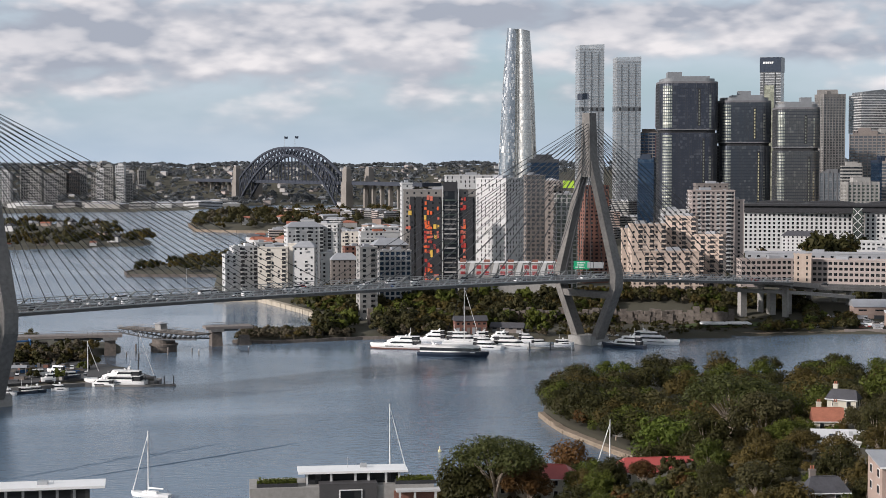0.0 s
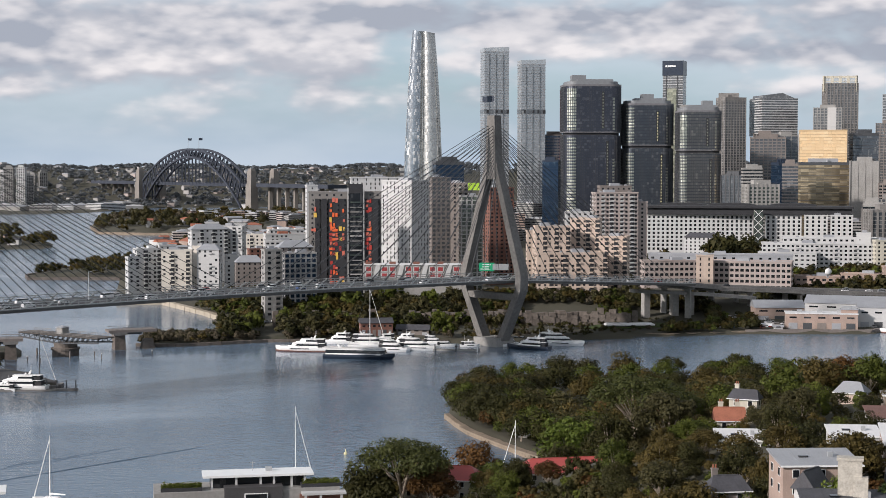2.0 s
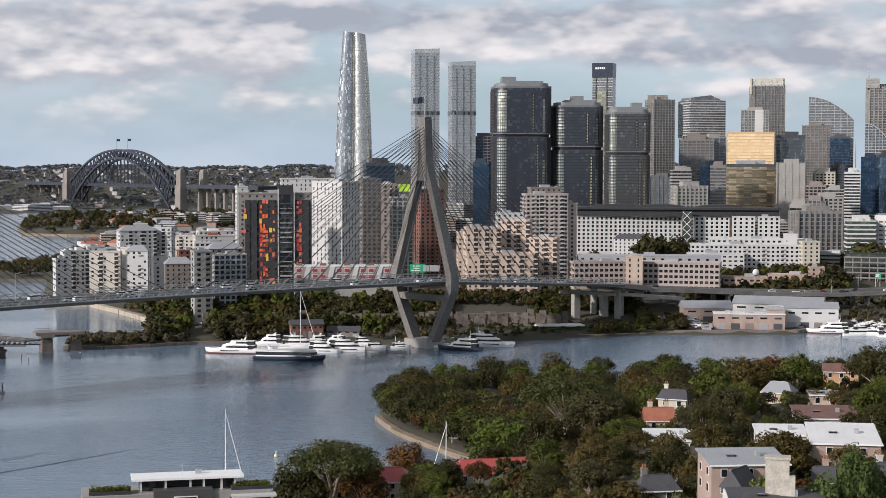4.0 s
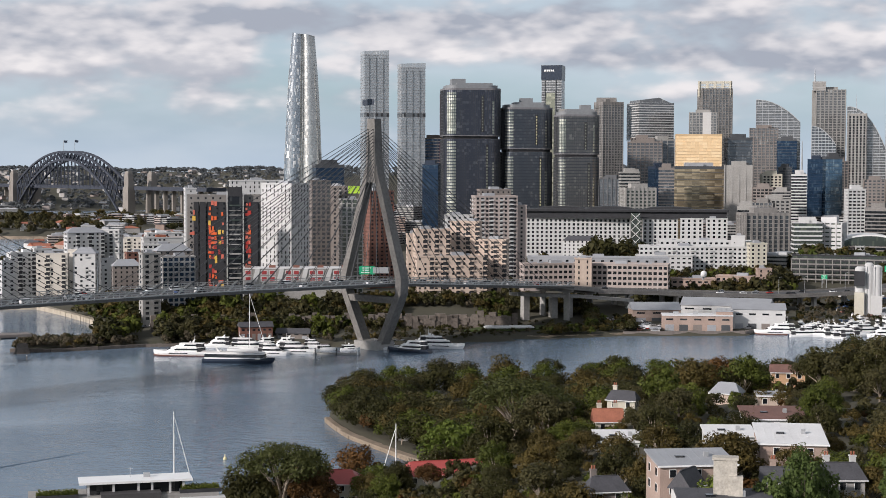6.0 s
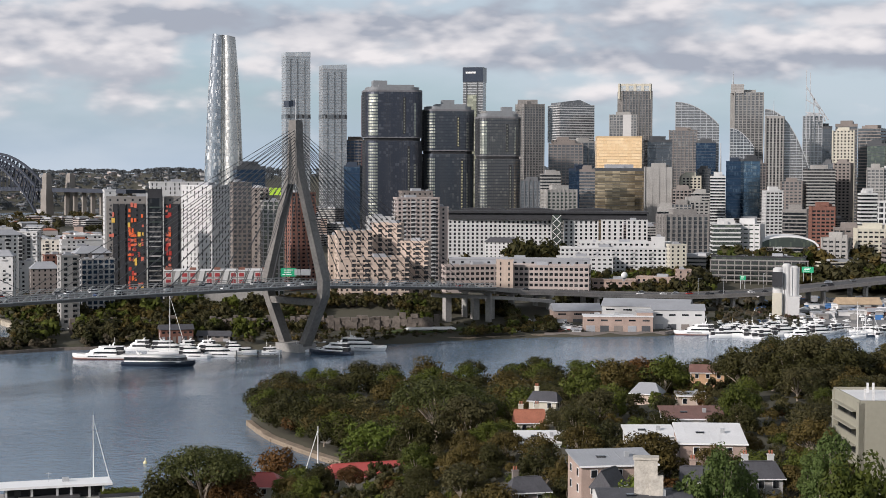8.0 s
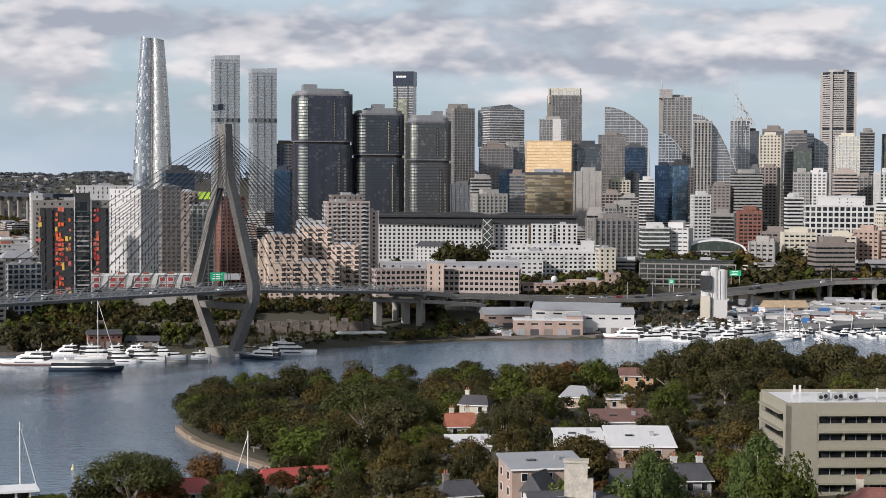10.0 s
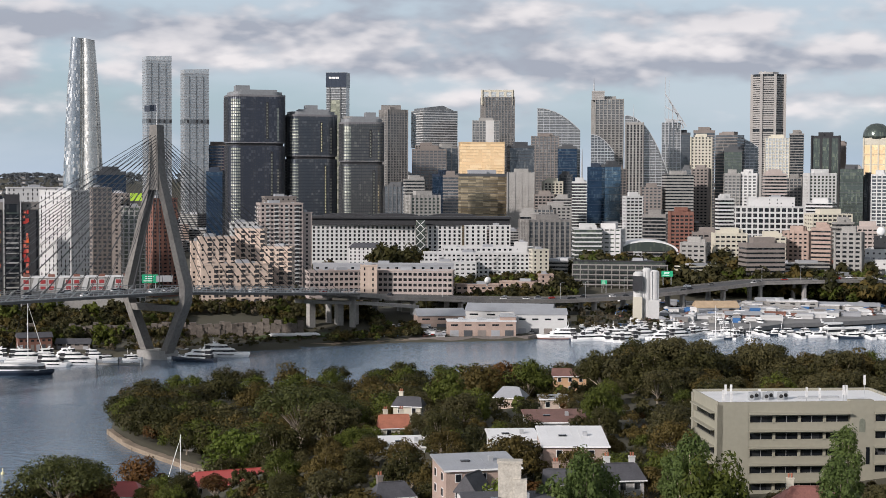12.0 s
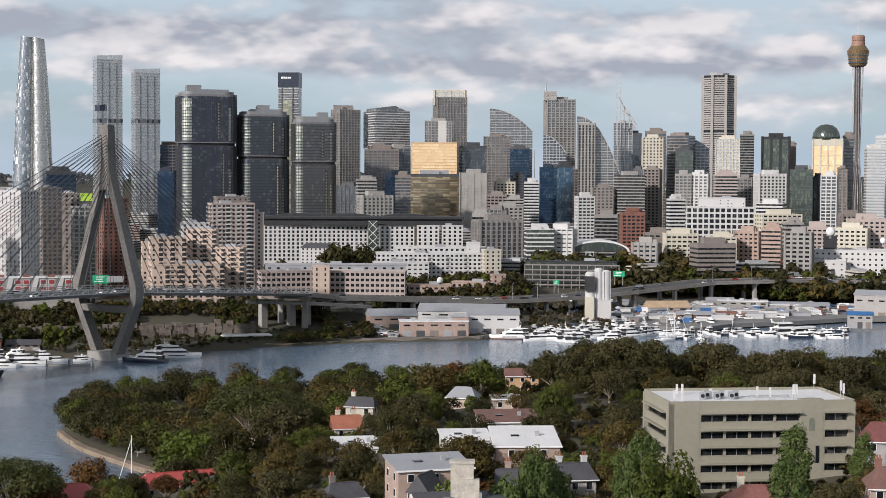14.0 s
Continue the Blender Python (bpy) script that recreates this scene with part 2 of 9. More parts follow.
rubber = mat("black rubber", (0.02, 0.02, 0.02), 0.8)
antenna_white = mat("antenna housing", (0.62, 0.62, 0.62), 0.5)
window_glass = glazing("window glass", (0.015, 0.018, 0.022), (0.12, 0.12, 0.12), metal=0.3, rough=0.1)
glass_dark = glazing("dark bronze glass", (0.10, 0.115, 0.13), (0.30, 0.31, 0.31), share=0.3)
glass_grey = glazing("grey glass", (0.16, 0.165, 0.17), (0.42, 0.42, 0.40))
glass_pale = glazing("pale silver glass", (0.50, 0.52, 0.53), (0.70, 0.70, 0.68), share=0.3, rough=0.14)
glass_blue = glazing("deep blue glass", (0.02, 0.045, 0.085), (0.10, 0.15, 0.20), metal=0.6, share=0.2)
glass_green = glazing("greenish glass", (0.09, 0.11, 0.10), (0.22, 0.25, 0.19))
# The next two glasses carry a reflected sunset sky in their base colour.
glass_sunset = glazing("sunset-tinted reflective glass", (0.86, 0.62, 0.36), (0.95, 0.74, 0.47), cell=(5, 5, 3.8), metal=0.25, share=0.6, rough=0.24)
glass_sunset_dull = glazing("dull sunset-tinted glass", (0.26, 0.21, 0.14), (0.70, 0.57, 0.38), cell=(9, 9, 2.1), metal=0.6, share=0.6, rough=0.15)
leaf_dark = leafy("dark fig leaves", (0.0177, 0.0202, 0.0078), (0.0642, 0.0595, 0.0199))
leaf_olive = leafy("olive gum leaves", (0.0379, 0.0313, 0.0099), (0.1283, 0.0951, 0.03))
leaf_green = leafy("fresh green leaves", (0.0331, 0.0458, 0.0092), (0.1187, 0.1351, 0.0266))
leaf_rust = leafy("rusty gum leaves", (0.0532, 0.0294, 0.0113), (0.1535, 0.0778, 0.0266))
leaf_grey = leafy("grey green leaves", (0.0308, 0.0302, 0.0127), (0.1033, 0.0908, 0.0382))
# Distance haze is put into this leaf colour: paler and bluer than near leaves.
leaf_hazed = leafy("haze-tinted bushland leaves", (0.135, 0.150, 0.160), (0.195, 0.205, 0.215))
leaf_hazel = leafy("hazel scrub leaves", (0.0671, 0.0603, 0.0418), (0.1525, 0.1248, 0.0825))
tower_concrete = mat("stained bridge concrete", (0.155, 0.147, 0.137), 0.9, vary=0.4, scale=0.06, fine=0.7)
deck_concrete = mat("dark deck concrete", (0.12, 0.116, 0.11), 0.88, vary=0.3, scale=0.08, fine=0.9)
taupe_wall = mat("taupe render", (0.20, 0.187, 0.175), 0.75, vary=0.14, scale=0.06, fine=0.7)
banner_red = mat("dull red panel", (0.30, 0.040, 0.042), 0.5, vary=0.25)
pink_panel = mat("coral panel", (0.60, 0.15, 0.10), 0.55, vary=0.2)


# ---- mesh helpers ----
class Geo:
    """Collects vertices and faces of one mesh."""

    def __init__(self):
        self.v, self.f = [], []

    def add(self, verts, faces):
        n = len(self.v)
        self.v.extend(verts)
        self.f.extend(tuple(i + n for i in f) for f in faces)
        return self

    def box(self, x, y, z, sx, sy, sz, turn=0.0, taper=1.0):
        """A box that stands on z, centred on x, y; taper: the top's size over the bottom's."""
        c, s = math.cos(radians(turn)), math.sin(radians(turn))
        vs = []
        for k, q in ((0, 1.0), (sz, taper)):
            for a, b in ((-1, -1), (1, -1), (1, 1), (-1, 1)):
                px, py = a * sx / 2 * q, b * sy / 2 * q
                vs.append((x + c * px - s * py, y + s * px + c * py, z + k))
        return self.add(vs, [(3, 2, 1, 0), (4, 5, 6, 7), (0, 1, 5, 4), (1, 2, 6, 5), (2, 3, 7, 6), (3, 0, 4, 7)])

    def beam(self, a, b, w, h=None, up=(0, 0, 1)):
        """A square bar from a to b."""
        a, b = Vector(a), Vector(b)
        d = (b - a).normalized()
        r = d.cross(Vector(up))
        if r.length < 1e-4:
            r = d.cross(Vector((1, 0, 0)))
        r.normalize()
        u = r.cross(d)
        h = h or w
        vs = [tuple(p + r * (i * w / 2) + u * (j * h / 2)) for p in (a, b) for i, j in ((-1, -1), (1, -1), (1, 1), (-1, 1))]
        return self.add(vs, [(3, 2, 1, 0), (4, 5, 6, 7), (0, 1, 5, 4), (1, 2, 6, 5), (2, 3, 7, 6), (3, 0, 4, 7)])

    def loft(self, rings, cap=True, closed=True):
        n = len(rings[0])
        vs = [tuple(p) for r in rings for p in r]
        fs = []
        for k in range(len(rings) - 1):
            for i in range(n if closed else n - 1):
                j = (i + 1) % n
                fs.append((k * n + i, k * n + j, (k + 1) * n + j, (k + 1) * n + i))
        if cap:
            fs.append(tuple(reversed(range(n))))
            fs.append(tuple(range((len(rings) - 1) * n, len(rings) * n)))
        return self.add(vs, fs)

    def tube(self, pts, radii, n=7):
        rings = []
        for k, p in enumerate(pts):
            d = Vector(pts[min(k + 1, len(pts) - 1)]) - Vector(pts[max(k - 1, 0)])
            q = d.to_track_quat("Z", "Y")
            rings.append([Vector(p) + q @ Vector((radii[k] * math.cos(6.2832 * i / n), radii[k] * math.sin(6.2832 * i / n), 0)) for i in range(n)])
        return self.loft(rings)

    def lathe(self, profile, x=0, y=0, n=20):
        return self.loft([[(x + r * math.cos(6.2832 * i / n), y + r * math.sin(6.2832 * i / n), z) for i in range(n)] for r, z in profile])

    def prism(self, outline, z0, z1):
        """An upright prism over an outline of (x, y), counterclockwise."""
        return self.loft([[(x, y, z0) for x, y in outline], [(x, y, z1) for x, y in outline]])

    def gable(self, x, y, z, sx, sy, rise, over=0.4, turn=0.0, hip=0.0):
        """A pitched roof whose ridge runs along its x; hip: how far the ridge's ends draw in."""
        a, b = sx / 2 + over, sy / 2 + over
        vs = [(-a, -b, 0), (a, -b, 0), (a, b, 0), (-a, b, 0), (-a + hip, 0, rise), (a - hip, 0, rise),
              (-a, -b, -0.2), (a, -b, -0.2), (a, b, -0.2), (-a, b, -0.2)]
        c, s = math.cos(radians(turn)), math.sin(radians(turn))
        vs = [(x + c * p - s * q, y + s * p + c * q, z + r) for p, q, r in vs]
        return self.add(vs, [(0, 1, 5, 4), (2, 3, 4, 5), (1, 2, 5), (3, 0, 4), (7, 6, 9, 8), (6, 7, 1, 0), (7, 8, 2, 1), (8, 9, 3, 2), (9, 6, 0, 3)])

    def ribbon(self, pts, width, thick, off=0.0, lift=0.0):
        """One unbroken bar along a line of points: width across, thick upwards."""
        rings = []
        for i, p in enumerate(pts):
            d = (Vector(pts[min(i + 1, len(pts) - 1)]) - Vector(pts[max(i - 1, 0)])).normalized()
            n = Vector((-d.y, d.x, 0)).normalized()
            c = Vector(p) + n * off + Vector((0, 0, lift))
            rings.append([c + n * (a * width / 2) + Vector((0, 0, b * thick / 2)) for a, b in ((-1, -1), (1, -1), (1, 1), (-1, 1))])
        return self.loft(rings)

    def data(self, name, material, smooth=False):
        me = bpy.data.meshes.new(name)
        me.from_pydata([tuple(p) for p in self.v], [], self.f)
        if smooth:
            me.polygons.foreach_set("use_smooth", [True] * len(me.polygons))
        me.materials.append(material)
        me.update()
        return me


def thing(name, label, category, x=0, y=0, z=0, turn=0.0, group="", kind=""):
    ob = new(name)
    ob.empty_display_size = 0.5
    ob.matrix_basis = pose(x, y, z, 0, 0, turn)
    return tagged(ob, label, category, group, kind)


def part(name, geo, material, parent, label="", smooth=False, kind=""):
    """Links a Geo, or a mesh that exists, as one mesh object under a thing or under a part."""
    ob = new(name, geo if isinstance(geo, bpy.types.Mesh) else geo.data(name, material, smooth))
    ob.parent = parent
    return tagged(ob, label, kind=kind)


def facing(x, y):
    """The turn by which a thing at x, y shows its front (-y) to the eye's plan position."""
    return -math.degrees(math.atan2(x, y))

# ---- water and land ----
COAST = {
    "glebe": [(37.0, 598.2), (43.0, 565.4), (50.8, 542.5), (58.0, 521.3), (64.6, 507.5), (62.2, 481.9), (53.7, 466.7), (41.6, 460.3), (29.1, 468.3), (12.6, 468.3), (-2.3, 463.5), (-10.1, 449.4), (-29.1, 447.9), (-59.9, 442.0), (-91.1, 442.0), (-124.3, 449.4), (-167.7, 438.3),
              (-900, 300), (-900, -900), (900, -900), (900, 500), (565.6, 717.3), (465.8, 742.4), (384.3, 749.7), (313.2, 730.4), (245.9, 682.2), (189.3, 696.8), (113.7, 694.1), (75.9, 683.5), (52.4, 660.0), (40.6, 635.0)],
    "pyrmont": [(-111.6, 855.1), (-90.9, 852.4), (-67.7, 860.6), (-44.0, 871.7), (-19.6, 871.7), (20.1, 868.9), (53.3, 863.3), (67.8, 855.1), (89.4, 860.6), (112.0, 871.7), (134.2, 877.4), (159.4, 880.2),
                (151.1, 893.0), (176.1, 890.0), (224.3, 900.5), (244.1, 898.9), (294.8, 896.5), (321.0, 921.6), (359.6, 926.9), (382.9, 928.8), (430.0, 948.6), (444.7, 921.5), (487.3, 951.2), (500.1, 952.4), (532.0, 957.5), (582.9, 971.8), (628.8, 961.0),
                (1400, 780), (4000, 1500), (4000, 4800),
                (646.0, 3582.8), (-230.3, 3582.8), (-263.1, 3361.3), (-434.9, 3241.1), (-403.0, 2567.3), (-348.0, 2267.2), (-219.7, 2211.8), (-194.7, 2108.7), (-240.6, 1999.9), (-221.4, 1647.5), (-255.8, 1509.8), (-274.2, 1393.2), (-265.4, 1358.3), (-188.9, 1351.5), (-160.0, 1112.0), (-126.0, 1112.0), (-108.0, 1072.0), (-88.0, 1023.9), (-65.2, 958.4), (-63.6, 935.2), (-85.4, 922.4), (-110.8, 891.9)],
    "glebe_island": [(-277.6, 614.7), (-204.1, 656.8), (-185.1, 671.5), (-172.2, 676.6), (-159.5, 683.5), (-153.1, 687.0), (-123.1, 692.3), (-123.7, 701.3), (-142.4, 731.9), (-169.9, 763.0), (-170.0, 801.7), (-162.4, 808.9), (-169.0, 841.7), (-189.7, 852.4), (-237.5, 886.0), (-402.3, 968.8), (-900, 900), (-900, 500)],
    "balmain": [(-740.3, 1647.5), (-490.7, 1788.8), (-412.1, 1800.7), (-339.9, 1875.4), (-353.0, 1970.8), (-463.4, 2193.9), (-666.0, 2429.5), (-1152.5, 2567.3)],
    "north_shore": [(-1780.2, 3024.7), (-847.6, 3093.6), (-646.1, 3165.6), (-520.4, 3280.2), (-474.5, 3536.2), (-455.4, 3630.7), (155.4, 3835.5), (861.9, 4005.0), (2500, 5600), (-3500, 5600)],
}
HILLS = [  # x, y, radius x, radius y, height
    (310.0, 1278.0, 45, 35, 19.0),
    (60, 60, 260, 120, 22.0), (330, 330, 160, 130, 24.0),
    (139.7, 1006.5, 130, 45, 13.0), (12.7, 1006.5, 90, 50, 12.0), (350.0, 1448.9, 220, 120, 12.0),
    (1004.6, 2593.6, 600, 500, 22.0), (1051.8, 2056.9, 380, 300, 14.0), (-190.7, 2435.2, 200, 260, 12.0),
    (560.0, 1205.0, 260, 75, 17.0), (-290.1, 2485.0, 160, 90, 16.0), (-471.6, 2061.8, 150, 90, 16.0), (-217.7, 1369.2, 60, 30, 5.0),
]


def coast_distance(px, py):
    """Metres from the nearest shore, positive on land."""
    best = np.full(px.shape, 1e9)
    inside = np.zeros(px.shape, bool)
    for outline in COAST.values():
        crossing = np.zeros(px.shape, bool)
        for (x0, y0), (x1, y1) in zip(outline, outline[1:] + outline[:1]):
            dx, dy = x1 - x0, y1 - y0
            k = np.clip(((px - x0) * dx + (py - y0) * dy) / (dx * dx + dy * dy + 1e-9), 0, 1)
            best = np.minimum(best, np.hypot(px - x0 - k * dx, py - y0 - k * dy))
            if y0 != y1:
                crossing ^= ((y0 > py) != (y1 > py)) & (px < dx * (py - y0) / (y1 - y0) + x0)
        inside |= crossing
    return np.where(inside, best, -best)


def land_height(px, py):
    px, py = np.asarray(px, float), np.asarray(py, float)
    sd = coast_distance(px, py)
    hill = np.zeros(px.shape)
    for x, y, rx, ry, h in HILLS:
        hill = np.maximum(hill, h * np.exp(-((px - x) / rx) ** 2 - ((py - y) / ry) ** 2))
    plateau = ((px - 172) / 132) ** 2 + ((py - 310) / 205) ** 2
    hill = np.maximum(hill, 35 * np.exp(-plateau * plateau))
    hill = hill - 7.0 * np.exp(-((px - 137) / 24) ** 2 - ((py - 274) / 20) ** 2)
    r = np.hypot(px, py)
    az = np.degrees(np.arctan2(px, py))
    ridge = 84 + 3.0 * np.sin(az * 0.9 + 0.5) + 2.2 * np.sin(az * 2.3) + 1.0 * np.sin(az * 5.1 + 1)
    far = np.clip((r - 3700) / 900, 0, 1)
    hill = np.maximum(hill, ridge * far * far * (3 - 2 * far))
    ramp = np.clip(sd / 45, 0, 1)
    z = np.where(sd > 0, np.minimum(sd * 0.9, 2.2) + hill * ramp * ramp * (3 - 2 * ramp), np.maximum(sd * 0.5, -5.0))
    return z


def ground_at(x, y):
    return float(land_height(np.array([x]), np.array([y]))[0])


AZ = np.radians(np.concatenate([np.arange(-180, -24, 6.0), np.arange(-24, 42, 0.22), np.arange(42, 180, 6.0)]))
RAD = np.concatenate([np.arange(20, 260, 12.0), np.arange(260, 1500, 6.0), np.arange(1500, 3600, 40.0), np.arange(3600, 4960, 60.0)])
ga, gr = np.meshgrid(AZ, RAD)
gx, gy = gr * np.sin(ga), gr * np.cos(ga)
gz = land_height(gx, gy)
rough_ = np.array([noise.noise((a / 14, b / 14, 0)) for a, b in zip(gx.ravel(), gy.ravel())]).reshape(gx.shape)
gz = gz + np.where(gz > 2.0, rough_ * np.clip(gr / 900, 0.5, 3.5), 0)
na, nr = len(AZ), len(RAD)
idx = np.arange(na * nr).reshape(nr, na)
quads = np.stack([idx[:-1], np.roll(idx, -1, 1)[:-1], np.roll(idx, -1, 1)[1:], idx[1:]], -1).reshape(-1, 4)[:, ::-1]
centre = len(idx.ravel())
verts = np.column_stack([gx.ravel(), gy.ravel(), gz.ravel()]).tolist() + [[0.0, 0.0, ground_at(0, 0)]]
tris = [(centre, int((i + 1) % na), int(i)) for i in range(na)]

soil = bpy.data.materials.new("grass, scrub and earth")
soil.use_nodes = True
nt = soil.node_tree
pr = nt.nodes["Principled BSDF"]
tc = nt.nodes.new("ShaderNodeTexCoord")
n1, n2 = nt.nodes.new("ShaderNodeTexNoise"), nt.nodes.new("ShaderNodeTexNoise")
n1.inputs["Scale"].default_value, n2.inputs["Scale"].default_value = 0.02, 0.25
n1.inputs["Detail"].default_value, n2.inputs["Detail"].default_value = 5, 6
r1 = nt.nodes.new("ShaderNodeValToRGB")
r1.color_ramp.elements[0].position, r1.color_ramp.elements[0].color = 0.35, (0.018, 0.026, 0.010, 1)
r1.color_ramp.elements[1].position, r1.color_ramp.elements[1].color = 0.66, (0.060, 0.056, 0.038, 1)
e = r1.color_ramp.elements.new(0.5)
e.color = (0.030, 0.036, 0.015, 1)
for n in (n1, n2):
    nt.links.new(tc.outputs["Object"], n.inputs["Vector"])
ra = nt.nodes.new("ShaderNodeMath")
ra.operation = "MULTIPLY_ADD"
ra.inputs[1].default_value, ra.inputs[2].default_value = 0.5, 0.25
nt.links.new(n2.outputs[0], ra.inputs[0])
rb = nt.nodes.new("ShaderNodeMath")
rb.operation = "MULTIPLY_ADD"
rb.inputs[1].default_value = 0.5
nt.links.new(n1.outputs[0], rb.inputs[0])
nt.links.new(ra.outputs[0], rb.inputs[2])
nt.links.new(rb.outputs[0], r1.inputs[0])
nt.links.new(r1.outputs[0], pr.inputs["Base Color"])
pr.inputs["Roughness"].default_value = 0.95
me = bpy.data.meshes.new("ground")
me.from_pydata(verts, [], [tuple(int(i) for i in q) for q in quads] + tris)
me.materials.append(soil)
me.polygons.foreach_set("use_smooth", [True] * len(me.polygons))
tagged(new("ground", me), "earth and scrub ground sloping to the harbour shores", "ground", kind="structure")

water_mat = bpy.data.materials.new("harbour water")
water_mat.use_nodes = True
nt = water_mat.node_tree
pr = nt.nodes["Principled BSDF"]
pr.inputs["Base Color"].default_value = (0.125, 0.180, 0.245, 1)
pr.inputs["Roughness"].default_value, pr.inputs["IOR"].default_value = 0.14, 1.36
tc = nt.nodes.new("ShaderNodeTexCoord")


def ripple(scale, stretch, detail):
    m = nt.nodes.new("ShaderNodeMapping")
    m.inputs["Scale"].default_value = (stretch, 1, 1)
    m.inputs["Rotation"].default_value = (0, 0, 0.35)
    nt.links.new(tc.outputs["Object"], m.inputs[0])
    n = nt.nodes.new("ShaderNodeTexNoise")
    n.inputs["Scale"].default_value, n.inputs["Detail"].default_value = scale, detail
    nt.links.new(m.outputs[0], n.inputs["Vector"])
    return n.outputs[0]


b1, b2 = nt.nodes.new("ShaderNodeBump"), nt.nodes.new("ShaderNodeBump")
gust = nt.nodes.new("ShaderNodeMapRange")
gust.inputs["From Min"].default_value, gust.inputs["From Max"].default_value = 0.35, 0.65
gust.inputs["To Min"].default_value, gust.inputs["To Max"].default_value = 0.10, 0.62
nt.links.new(ripple(0.012, 0.35, 3), gust.inputs["Value"])
nt.links.new(gust.outputs[0], b1.inputs["Strength"])
b1.inputs["Distance"].default_value = 0.7
nt.links.new(ripple(0.55, 0.5, 4), b1.inputs["Height"])
b2.inputs["Strength"].default_value, b2.inputs["Distance"].default_value = 0.25, 0.5
nt.links.new(ripple(0.12, 0.4, 2), b2.inputs["Height"])
nt.links.new(b1.outputs[0], b2.inputs["Normal"])
nt.links.new(b2.outputs[0], pr.inputs["Normal"])
g = Geo()
g.loft([[(r * math.cos(k * 0.0982), r * math.sin(k * 0.0982), 0) for k in range(64)] for r in (4950, 2500, 1200, 500, 100)], cap=False)
g.f.append(tuple(range(4 * 64, 5 * 64)))
tagged(new("water", g.data("water", water_mat)), "rippled steel-blue harbour water reflecting a cloudy sky", "water", kind="structure")


pale_stone = mat("pale sandstone blocks", (0.38, 0.33, 0.26), 0.9, vary=0.3, scale=0.2, fine=1.0, bump=0.4)


def strip(name, label, outline, z0, z1, material, width=1.2):
    """A sea wall along a line of plan points."""
    w = Geo()
    for (x0, y0), (x1, y1) in zip(outline, outline[1:]):
        n = max(1, int(math.hypot(x1 - x0, y1 - y0) / 3))
        for i in range(n):
            a, b = i / n, (i + 0.985) / n
            lift = random.uniform(-0.12, 0.12)
            w.beam((x0 + (x1 - x0) * a, y0 + (y1 - y0) * a, (z0 + z1) / 2 + lift), (x0 + (x1 - x0) * b, y0 + (y1 - y0) * b, (z0 + z1) / 2 + lift), width * random.uniform(0.9, 1.15), z1 - z0)
    return tagged(new(name, w.data(name, material)), label, "sea wall", kind="structure")


strip("sea_wall", "low sandstone block sea wall round the wooded point", [(36.9, 603.6), (39.3, 585.1), (43.0, 565.4), (50.8, 542.5), (58.0, 521.3), (64.6, 507.5)], -1.5, 1.9, sandstone, 2.0)
strip("sea_wall", "sandstone sea wall with a path beside the inner bay", [(-158.0, 1112.0), (-126.0, 1112.0), (-108.0, 1072.0), (-88.0, 1023.9), (-65.2, 958.4)], -1, 2.8, pale_stone, 4.0)
strip("sea_wall", "dark stone wall below the old bridge approach", [(-111.6, 855.1), (-90.9, 852.4), (-67.7, 860.6), (-44.0, 871.7), (-19.6, 871.7), (20.1, 868.9), (53.3, 863.3)], -1, 1.6, rock_dark, 2.0)
strip("sea_wall", "rocky shore wall below the park", [(115.8, 911.1), (151.6, 896.0), (176.7, 893.0), (225.1, 903.6)], -1, 1.5, sandstone, 2.0)
strip("sea_wall", "timber and stone wharf edge below the sheds", [(225.1, 903.6), (244.9, 902.0), (295.9, 899.7), (322.2, 924.9)], -1, 2.4, brown_wall, 2.0)
strip("sea_wall", "pale sandstone shore below the wooded headland", [(-391.9, 2496.5), (-348.0, 2267.2), (-283.9, 2230.0), (-219.7, 2211.8)], -1, 3.2, sandstone, 4.0)
strip("sea_wall", "stone edge of the park peninsula", [(-255.8, 1509.8), (-274.2, 1393.2), (-265.4, 1358.3), (-188.9, 1351.5)], -1, 2.4, rock_dark, 2.0)
strip("sea_wall", "grey wharf edge of the container terminal", [(-204.1, 656.8), (-185.1, 671.5), (-172.2, 676.6), (-159.5, 683.5), (-153.1, 687.0), (-123.1, 692.3), (-123.7, 701.3)], -1, 1.6, concrete_dark, 2.0)

# ---- cable-stayed road bridge ----
TOWER_E, TOWER_W = Vector((76.7, 851.0, 0)), Vector((-179.4, 632.8, 0))
AXIS = (TOWER_E - TOWER_W).normalized()
SIDE = Vector((-AXIS.y, AXIS.x, 0))       # away from the eye
SPAN = (TOWER_E - TOWER_W).length


def deck_point(s, off=0.0, lift=0.0):
    """A point on the deck, s metres east of the west tower."""
    p = TOWER_W + AXIS * s + SIDE * off
    k = (s - SPAN / 2) / (SPAN / 2)
    z = DECK_Z - 1.35 * k * k - 0.85 * k if s < SPAN else DECK_Z - 2.2 - (s - SPAN) * 0.061
    return Vector((p.x, p.y, z + lift))


DECK_Z = 37.4
rail_pale = mat("pale grey railing paint", (0.42, 0.42, 0.41), 0.5, vary=0.2, scale=0.2)
bridge = thing("cable_stayed_bridge", "grey concrete cable-stayed road bridge with two tall diamond towers", "bridge")
DECK_HALF = 16.0


def tower_leg(g, side, zs, offs, wide, deep):
    rings = []
    for z, o, w, d in zip(zs, offs, wide, deep):
        c = SIDE * (o * side)
        rings.append([c + SIDE * (a * w / 2) + AXIS * (b * d / 2) + Vector((0, 0, z)) for a, b in ((-1, -1), (1, -1), (1, 1), (-1, 1))])
    g.loft(rings)


